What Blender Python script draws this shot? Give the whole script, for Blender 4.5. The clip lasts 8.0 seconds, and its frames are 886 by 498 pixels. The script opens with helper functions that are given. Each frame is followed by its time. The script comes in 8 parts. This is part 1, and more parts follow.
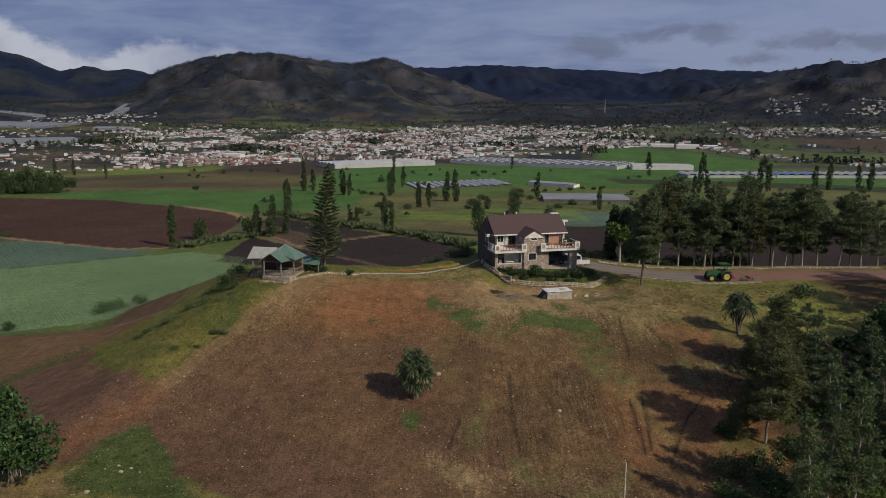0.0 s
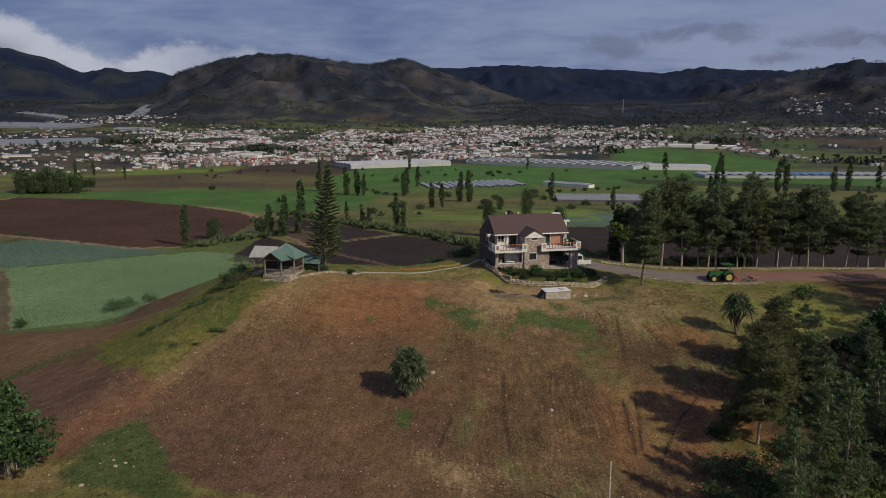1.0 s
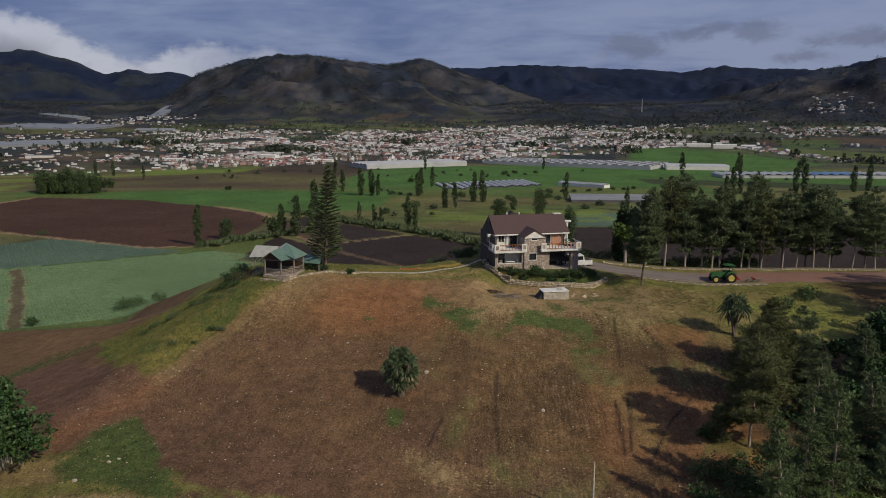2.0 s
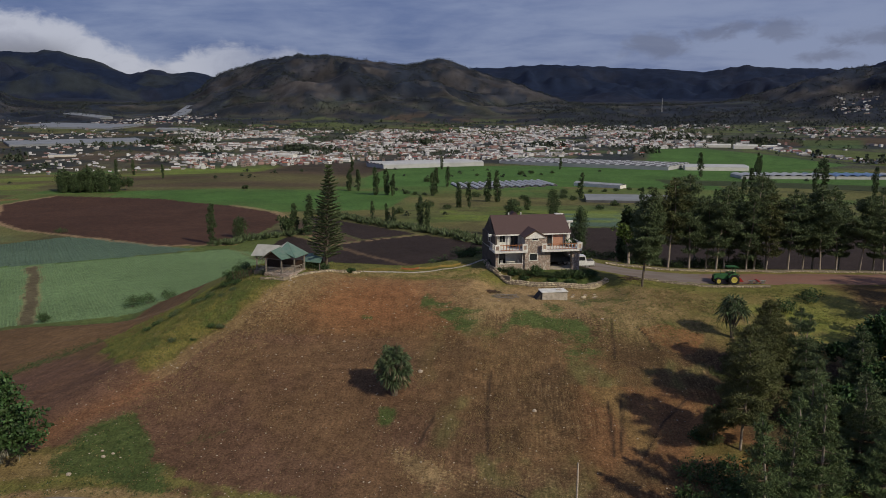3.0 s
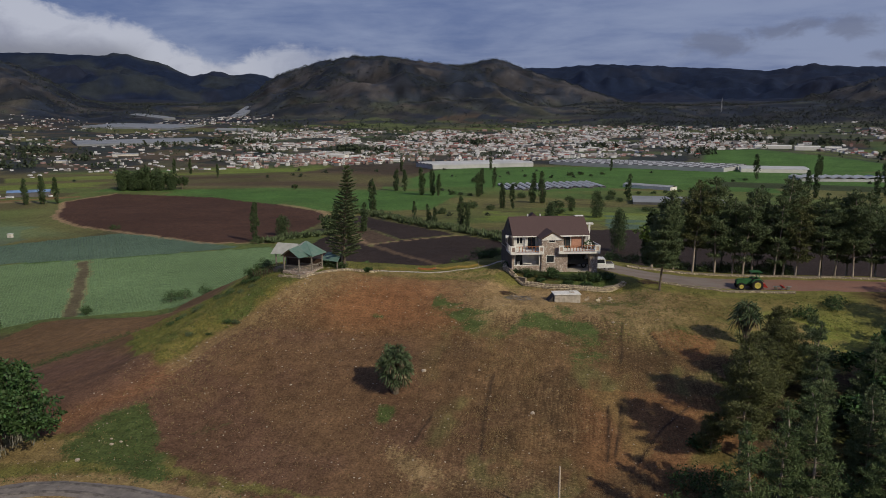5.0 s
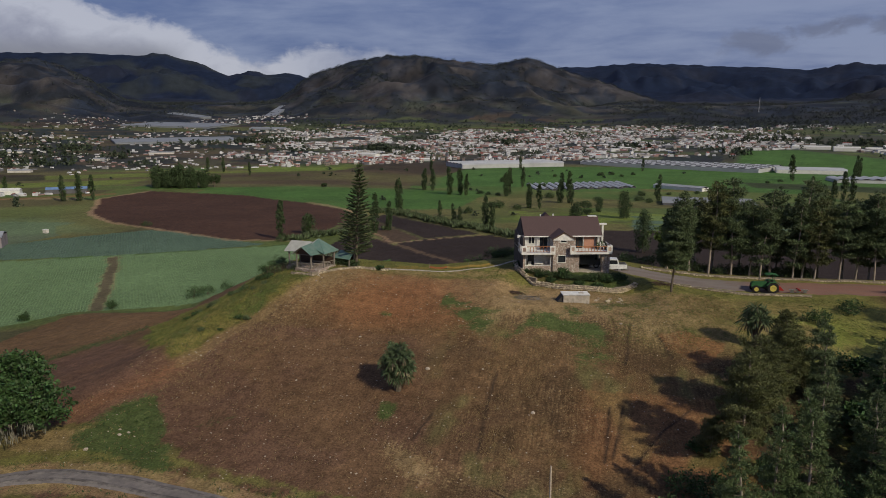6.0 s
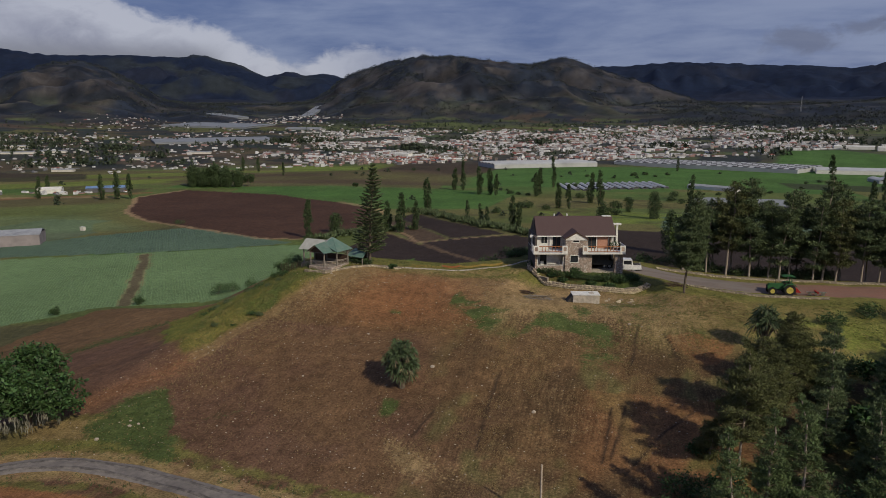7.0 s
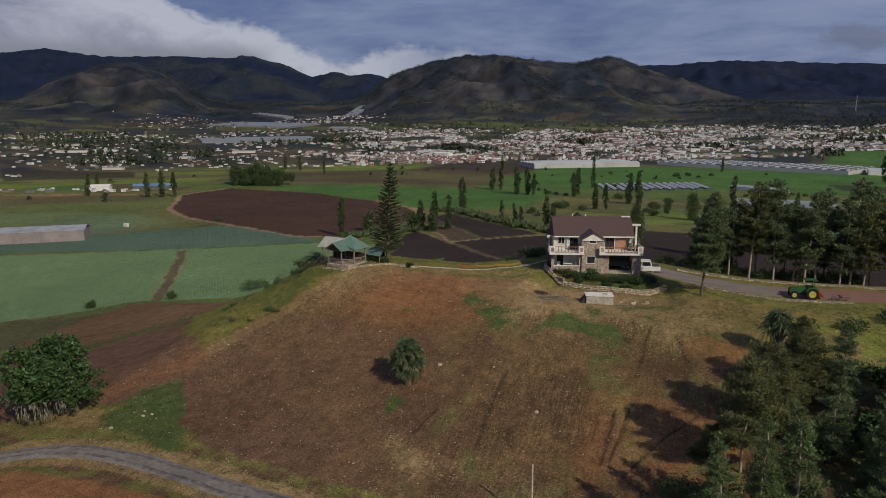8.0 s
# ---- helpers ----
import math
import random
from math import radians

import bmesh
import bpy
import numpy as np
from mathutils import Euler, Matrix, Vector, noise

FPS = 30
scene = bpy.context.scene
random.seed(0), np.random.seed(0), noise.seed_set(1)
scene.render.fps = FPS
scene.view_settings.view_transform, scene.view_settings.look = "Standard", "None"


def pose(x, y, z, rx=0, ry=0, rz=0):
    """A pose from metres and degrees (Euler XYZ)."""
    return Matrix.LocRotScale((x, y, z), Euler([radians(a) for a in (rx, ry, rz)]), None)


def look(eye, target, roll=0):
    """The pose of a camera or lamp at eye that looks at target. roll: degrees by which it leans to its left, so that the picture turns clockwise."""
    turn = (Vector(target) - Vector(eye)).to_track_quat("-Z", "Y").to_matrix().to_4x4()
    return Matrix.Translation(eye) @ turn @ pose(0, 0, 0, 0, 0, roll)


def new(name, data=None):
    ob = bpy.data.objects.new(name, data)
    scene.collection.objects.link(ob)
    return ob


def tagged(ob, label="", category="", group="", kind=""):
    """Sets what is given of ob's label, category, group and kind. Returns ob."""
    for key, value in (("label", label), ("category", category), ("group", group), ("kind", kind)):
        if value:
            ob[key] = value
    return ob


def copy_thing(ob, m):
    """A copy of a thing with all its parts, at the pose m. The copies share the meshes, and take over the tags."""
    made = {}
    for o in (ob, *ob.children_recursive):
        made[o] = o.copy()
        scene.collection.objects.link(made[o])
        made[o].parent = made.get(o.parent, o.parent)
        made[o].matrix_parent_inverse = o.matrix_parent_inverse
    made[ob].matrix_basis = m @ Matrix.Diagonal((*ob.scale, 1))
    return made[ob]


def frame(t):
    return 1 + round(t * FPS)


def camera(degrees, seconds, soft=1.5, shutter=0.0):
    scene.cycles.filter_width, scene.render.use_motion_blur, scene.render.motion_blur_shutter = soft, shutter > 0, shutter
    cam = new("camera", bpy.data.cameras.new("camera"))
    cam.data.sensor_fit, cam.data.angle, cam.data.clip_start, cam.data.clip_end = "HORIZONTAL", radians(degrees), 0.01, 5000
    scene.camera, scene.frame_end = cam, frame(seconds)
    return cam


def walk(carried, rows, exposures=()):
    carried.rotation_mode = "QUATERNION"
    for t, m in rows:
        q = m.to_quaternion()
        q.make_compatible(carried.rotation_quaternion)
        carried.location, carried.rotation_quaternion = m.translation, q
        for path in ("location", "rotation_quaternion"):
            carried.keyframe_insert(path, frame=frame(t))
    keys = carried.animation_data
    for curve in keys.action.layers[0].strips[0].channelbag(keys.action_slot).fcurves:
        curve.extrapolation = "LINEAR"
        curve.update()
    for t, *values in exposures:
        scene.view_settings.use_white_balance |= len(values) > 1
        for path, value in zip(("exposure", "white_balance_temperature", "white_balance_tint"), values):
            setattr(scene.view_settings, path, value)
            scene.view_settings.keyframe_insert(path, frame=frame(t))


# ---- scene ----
cam = camera(63.7, 8.0, 0.85)
PATH = [
    (0, (0.182, 0.662, 21.66), (0.178, 2.63, 21.303), 0.1),
    (0.5, (1.361, 0.505, 21.631), (1.332, 2.473, 21.274), 0.0),
    (1, (2.543, 0.33, 21.626), (2.489, 2.297, 21.27), 0.0),
    (1.5, (3.806, 0.198, 21.63), (3.726, 2.164, 21.275), -0.0),
    (2.8, (7.033, 0.152, 21.694), (6.886, 2.115, 21.337), -0.2),
    (3, (7.531, 0.125, 21.685), (7.373, 2.087, 21.329), -0.1),
    (3.5, (8.73, 0.105, 21.702), (8.542, 2.064, 21.346), -0.1),
    (4, (9.971, 0.119, 21.728), (9.744, 2.074, 21.371), -0.0),
    (4.5, (11.236, 0.174, 21.759), (10.969, 2.124, 21.403), -0.0),
    (5.8, (14.821, 0.386, 21.789), (14.445, 2.318, 21.434), -0.1),
    (6, (15.395, 0.411, 21.786), (15.0, 2.339, 21.43), -0.0),
    (6.5, (16.892, 0.466, 21.788), (16.45, 2.384, 21.432), -0.0),
    (7, (18.479, 0.631, 21.739), (17.989, 2.537, 21.383), -0.1),
    (7.5, (20.209, 0.9, 21.726), (19.668, 2.792, 21.37), -0.1),
    (8, (22.044, 1.215, 21.751), (21.439, 3.088, 21.394), -0.1),
]
walk(cam, [(t, look(eye, target, roll)) for t, eye, target, roll in PATH], [(0.0, -0.04), (4.5, -0.02), (6.0, -0.05), (7.0, -0.09), (8.0, -0.10)])


# ---- world, sun ----
SUN = Vector((0.79 * math.cos(radians(35)), -0.61 * math.cos(radians(35)), math.sin(radians(35))))
world = bpy.data.worlds.new("world")
scene.world = world
world.use_nodes = True


class Nodes:
    """Short hand for building node trees."""

    def __init__(self, tree):
        self.tree = tree
        tree.nodes.clear()

    def add(self, kind, **props):
        n = self.tree.nodes.new(kind)
        for key, value in props.items():
            if key in n.inputs:
                n.inputs[key].default_value = value
        if "sky_type" in props:
            n.sky_type, n.sun_disc = props["sky_type"], props["sun_disc"]
        if "feature" in props:
            n.feature = props["feature"]
        if "layer_name" in props:
            n.layer_name = props["layer_name"]
        return n

    def link(self, a, b):
        self.tree.links.new(a, b)

    def put(self, value, socket):
        if hasattr(value, "is_output"):
            self.link(value, socket)
        else:
            socket.default_value = value

    def math(self, op, a, b=0.0, c=0.0, clamp=False):
        n = self.tree.nodes.new("ShaderNodeMath")
        n.operation, n.use_clamp = op, clamp
        for v, s in zip((a, b, c), n.inputs):
            self.put(v, s)
        return n.outputs[0]

    def mix(self, fac, a, b, blend="MIX"):
        n = self.tree.nodes.new("ShaderNodeMix")
        n.data_type, n.blend_type = "RGBA", blend
        self.put(fac, n.inputs[0]), self.put(a, n.inputs[6]), self.put(b, n.inputs[7])
        return n.outputs[2]

    def ramp(self, fac, lo, hi, a=0.0, b=1.0):
        n = self.tree.nodes.new("ShaderNodeMapRange")
        n.interpolation_type = "SMOOTHSTEP"
        self.put(fac, n.inputs[0])
        for s, v in zip(n.inputs[1:5], (lo, hi, a, b)):
            self.put(v, s)
        return n.outputs[0]

    def noise(self, vector, scale, detail=4.0, rough=0.55, distort=0.0):
        n = self.tree.nodes.new("ShaderNodeTexNoise")
        n.inputs["Scale"].default_value, n.inputs["Detail"].default_value = scale, detail
        n.inputs["Roughness"].default_value, n.inputs["Distortion"].default_value = rough, distort
        if vector is not None:
            self.link(vector, n.inputs["Vector"])
        return n.outputs["Fac"]


w = Nodes(world.node_tree)
sky = w.add("ShaderNodeTexSky", sky_type="NISHITA", sun_disc=False)
sky.sun_elevation, sky.sun_rotation = radians(35), math.atan2(SUN.x, SUN.y)
geo = w.add("ShaderNodeTexCoord")
sep = w.add("ShaderNodeSeparateXYZ")
w.link(geo.outputs["Generated"], sep.inputs[0])
dx, dy, dz = sep.outputs
flat = w.math("ADD", w.math("MAXIMUM", dz, 0.0), 0.13)
comb = w.add("ShaderNodeCombineXYZ")
w.link(w.math("DIVIDE", dx, flat), comb.inputs[0])
w.link(w.math("MULTIPLY", w.math("DIVIDE", dy, flat), 1.0), comb.inputs[1])
sheet = w.noise(comb.outputs[0], 0.75, 6.0, 0.52, 0.5)
fine = w.noise(comb.outputs[0], 2.6, 7.0, 0.6, 0.3)
cover = w.math("ADD", w.math("MULTIPLY", sheet, 0.75), w.math("MULTIPLY", fine, 0.25))
long_ = w.add("ShaderNodeMapping")
long_.inputs["Scale"].default_value = (0.9, 1.3, 1.0)
long_.inputs["Rotation"].default_value = (0, 0, 0.35)
w.link(comb.outputs[0], long_.inputs["Vector"])
streak = w.noise(long_.outputs[0], 1.1, 6.0, 0.6, 0.8)
cover = w.math("ADD", w.math("MULTIPLY", cover, 0.74), w.math("MULTIPLY", streak, 0.26))
cover = w.math("ADD", cover, w.ramp(w.math("ARCTAN2", dx, dy), -0.3, 0.6, -0.025, 0.125))
layer = w.mix(w.ramp(cover, 0.36, 0.64), (0.076, 0.114, 0.272, 1), (0.226, 0.268, 0.420, 1))
# the bank of white cloud over the hills on the west side
az = w.math("ARCTAN2", dx, dy)
el = w.math("ARCTAN2", dz, w.math("SQRT", w.math("ADD", w.math("MULTIPLY", dx, dx), w.math("MULTIPLY", dy, dy))))
top = w.add("ShaderNodeFloatCurve")
points = top.mapping.curves[0].points
# upper edge of the bank: bearing and elevation in degrees
BANK_EDGE = ((-64, 13.5), (-49, 12.2), (-43, 10.2), (-38.4, 8.6), (-36, 7.75), (-33.6, 7.3), (-31.3, 6.8), (-29.2, 5.6), (-27.6, 5.05), (-26.4, 4.4), (-25.2, 4.4), (-23.1, 5.2), (-20.4, 5.9), (-18.8, 5.4), (-16.3, 5.2), (-14.9, 4.9), (-12, 4.0), (-4, 2.0))
for i, (px, py) in enumerate(BANK_EDGE):
    px, py = (px + 64) / 60, py / 14
    if i < 2:
        points[i].location = (px, py)
    else:
        points.new(px, py)
for p in points:
    p.handle_type = "AUTO_CLAMPED"
w.put(w.ramp(az, radians(-64), radians(-4)), top.inputs["Value"])
top.mapping.update()
top.inputs["Value"].links[0].from_node.interpolation_type = "LINEAR"
round_ = w.add("ShaderNodeCombineXYZ")
w.link(az, round_.inputs[0]), w.link(w.math("MULTIPLY", el, 1.7), round_.inputs[1])
# small darker clouds low over the eastern hills: bearing, elevation and half sizes
SMALL = ((0.2, 0.0955, 0.044, 0.0158), (0.266, 0.1058, 0.032, 0.0095), (0.306, 0.1149, 0.021, 0.0079), (0.35, 0.1097, 0.033, 0.0158), (0.455, 0.095, 0.048, 0.0127), (0.403, 0.0752, 0.038, 0.0087), (0.521, 0.0904, 0.032, 0.0111))
ragged = w.math("MULTIPLY", w.math("SUBTRACT", w.noise(round_.outputs[0], 26.0, 6.0, 0.6, 0.4), 0.5), 2.6)
for a0, e0, ra, re in SMALL:
    u = w.math("DIVIDE", w.math("SUBTRACT", az, a0), ra)
    v = w.math("DIVIDE", w.math("SUBTRACT", el, e0), re)
    q = w.math("SQRT", w.math("ADD", w.math("MULTIPLY", u, u), w.math("MULTIPLY", v, v)))
    puff = w.ramp(w.math("ADD", q, ragged), 1.25, 0.35)
    layer = w.mix(w.math("MULTIPLY", puff, 0.62), layer, (0.118, 0.128, 0.205, 1))
swell = w.noise(round_.outputs[0], 7.0, 3.0, 0.5, 0.4)
puffs = w.noise(round_.outputs[0], 30.0, 9.0, 0.64, 0.3)
edge = w.math("ADD", w.math("MULTIPLY", top.outputs[0], radians(14)), w.math("MULTIPLY", w.math("SUBTRACT", puffs, 0.5), 0.040))
edge = w.math("ADD", edge, w.math("MULTIPLY", w.math("SUBTRACT", swell, 0.5), 0.016))
depth = w.math("SUBTRACT", edge, el)
bank = w.ramp(depth, -0.005, 0.013)
body = w.noise(round_.outputs[0], 10.0, 8.0, 0.6, 0.5)
lit = w.math("ADD", w.ramp(depth, 0.012, 0.085, 0.0, 0.75), w.math("MULTIPLY", w.math("SUBTRACT", body, 0.52), 2.8), clamp=True)
white = w.mix(lit, (0.455, 0.465, 0.552, 1), (0.225, 0.228, 0.320, 1))
# the bank thins out towards the east
thin = w.ramp(az, radians(-26.5), radians(-17), 1.0, 0.52)
# its grey underside lies on the summits
white = w.mix(w.math("MULTIPLY", w.ramp(el, 0.105, 0.075), w.ramp(az, radians(-30), radians(-33))), white, (0.20, 0.20, 0.255, 1))
layer = w.mix(w.math("MULTIPLY", bank, thin), layer, white)
mixed = w.mix(0.9, w.mix(1.0, sky.outputs[0], (0.09, 0.09, 0.09, 1), "MULTIPLY"), layer)
back = w.add("ShaderNodeBackground")
w.link(mixed, back.inputs["Color"])
back.inputs["Strength"].default_value = 1.0
w.link(back.outputs[0], w.add("ShaderNodeOutputWorld").inputs[0])

sun = new("sun", bpy.data.lights.new("sun", "SUN"))
sun.data.energy, sun.data.angle, sun.data.color = 3.4, radians(0.6), (1.0, 0.89, 0.68)
sun.matrix_world = look(SUN * 100, (0, 0, 0))
scene.view_settings.exposure = 0.0


# ---- materials ----
def material(name, color, rough=0.8, vary=0.25, scale=3.0, color2=None, bump=0.0, bump_scale=None, metal=0.0, per="", per_vary=0.3, spec=0.3, stain=0.0):
    """A procedural surface: a base colour varied by fine grain and by broad stains, and from piece to piece."""
    m = bpy.data.materials.new(name)
    m.use_nodes = True
    n = Nodes(m.node_tree)
    bsdf = n.add("ShaderNodeBsdfPrincipled")
    n.link(bsdf.outputs[0], n.add("ShaderNodeOutputMaterial").inputs[0])
    where = n.add("ShaderNodeTexCoord").outputs["Object"]
    a = (*color, 1)
    b = (*(color2 or [c * (1 - vary) * 0.8 for c in color]), 1)
    col = n.mix(n.ramp(n.noise(where, scale, 6.0, 0.65), 0.3, 0.7), a, b)
    if stain:
        col = n.mix(n.math("MULTIPLY", n.ramp(n.noise(where, scale * 0.17, 3.0), 0.45, 0.75), stain), col, (*[c * 0.45 for c in color], 1))
    if per:
        rand = n.add("ShaderNodeNewGeometry").outputs["Random Per Island"] if per == "island" else n.add("ShaderNodeObjectInfo").outputs["Random"]
        hsv = n.add("ShaderNodeHueSaturation")
        n.put(n.ramp(rand, 0.0, 1.0, 1 - per_vary, 1 + per_vary), hsv.inputs["Value"])
        n.put(n.math("ADD", 0.485, n.math("MULTIPLY", rand, 0.03)), hsv.inputs["Hue"])
        n.link(col, hsv.inputs["Color"])
        col = hsv.outputs[0]
    n.link(col, bsdf.inputs["Base Color"])
    bsdf.inputs["Roughness"].default_value, bsdf.inputs["Metallic"].default_value = rough, metal
    bsdf.inputs["Specular IOR Level"].default_value = spec
    if bump:
        bp = n.add("ShaderNodeBump")
        bp.inputs["Distance"].default_value, bp.inputs["Strength"].default_value = bump, 0.8
        n.link(n.noise(where, bump_scale or scale * 3, 5.0), bp.inputs["Height"])
        n.link(bp.outputs[0], bsdf.inputs["Normal"])
    return m


def leaf_material(name, color, color2, vary=0.35):
    m = material(name, color, 0.6, color2=color2, scale=0.8, per="island", per_vary=vary, spec=0.25)
    return m


def attribute_material(name, rough=0.9):
    """The colour comes from the attribute "tone" of the mesh; grain, clods and relief come on top."""
    m = bpy.data.materials.new(name)
    m.use_nodes = True
    n = Nodes(m.node_tree)
    bsdf = n.add("ShaderNodeBsdfPrincipled", Roughness=rough)
    bsdf.inputs["Specular IOR Level"].default_value = 0.1
    n.link(bsdf.outputs[0], n.add("ShaderNodeOutputMaterial").inputs[0])
    return m, n, bsdf


def rubble_material(name, dark, mid, pale, scale):
    """Stones of mixed tones set in mortar, with relief."""
    m = bpy.data.materials.new(name)
    m.use_nodes = True
    n = Nodes(m.node_tree)
    bsdf = n.add("ShaderNodeBsdfPrincipled", Roughness=0.85)
    n.link(bsdf.outputs[0], n.add("ShaderNodeOutputMaterial").inputs[0])
    where = n.add("ShaderNodeTexCoord").outputs["Object"]
    cell = n.add("ShaderNodeTexVoronoi", Scale=scale)
    rim = n.add("ShaderNodeTexVoronoi", feature="DISTANCE_TO_EDGE", Scale=scale)
    n.link(where, cell.inputs["Vector"]), n.link(where, rim.inputs["Vector"])
    pick = n.add("ShaderNodeSeparateColor")
    n.link(cell.outputs["Color"], pick.inputs[0])
    col = n.mix(n.ramp(pick.outputs[0], 0.2, 0.6), (*dark, 1), (*mid, 1))
    col = n.mix(n.math("GREATER_THAN", pick.outputs[1], 0.80), col, (*pale, 1))
    joint = n.ramp(rim.outputs["Distance"], 0.02, 0.07)
    col = n.mix(joint, (0.30, 0.27, 0.24, 1), col)
    col = n.mix(n.math("MULTIPLY", n.noise(where, 9.0), 0.3), col, (*dark, 1))
    n.link(col, bsdf.inputs["Base Color"])
    bp = n.add("ShaderNodeBump")
    bp.inputs["Distance"].default_value = 0.04
    n.link(joint, bp.inputs["Height"]), n.link(bp.outputs[0], bsdf.inputs["Normal"])
    return m


def paving_material(name, near_house, far_off, x0, x1):
    """Grey worn paving that gives way to red earth along x, with tyre wear and patches."""
    m = bpy.data.materials.new(name)
    m.use_nodes = True
    n = Nodes(m.node_tree)
    bsdf = n.add("ShaderNodeBsdfPrincipled", Roughness=0.9)
    bsdf.inputs["Specular IOR Level"].default_value = 0.1
    n.link(bsdf.outputs[0], n.add("ShaderNodeOutputMaterial").inputs[0])
    where = n.add("ShaderNodeTexCoord").outputs["Object"]
    axes = n.add("ShaderNodeSeparateXYZ")
    n.link(where, axes.inputs[0])
    blot = n.noise(where, 0.5, 5.0, 0.6)
    along = n.math("ADD", axes.outputs[0], n.math("MULTIPLY", n.math("SUBTRACT", blot, 0.5), 16.0))
    col = n.mix(n.ramp(along, x0, x1), (*near_house, 1), (*far_off, 1))
    long_patch = n.add("ShaderNodeMapping")
    long_patch.inputs["Scale"].default_value = (0.12, 0.9, 1.0)
    n.link(where, long_patch.inputs["Vector"])
    col = n.mix(n.ramp(n.noise(long_patch.outputs[0], 1.0, 5.0, 0.6), 0.42, 0.7, 0.0, 0.55), col, (0.115, 0.088, 0.076, 1))
    col = n.mix(n.ramp(n.noise(where, 6.0, 5.0, 0.7), 0.35, 0.7, 0.0, 0.35), col, (0.26, 0.20, 0.165, 1))
    n.link(col, bsdf.inputs["Base Color"])
    bp = n.add("ShaderNodeBump")
    bp.inputs["Distance"].default_value = 0.015
    n.link(n.noise(where, 7.0, 5.0), bp.inputs["Height"]), n.link(bp.outputs[0], bsdf.inputs["Normal"])
    return m


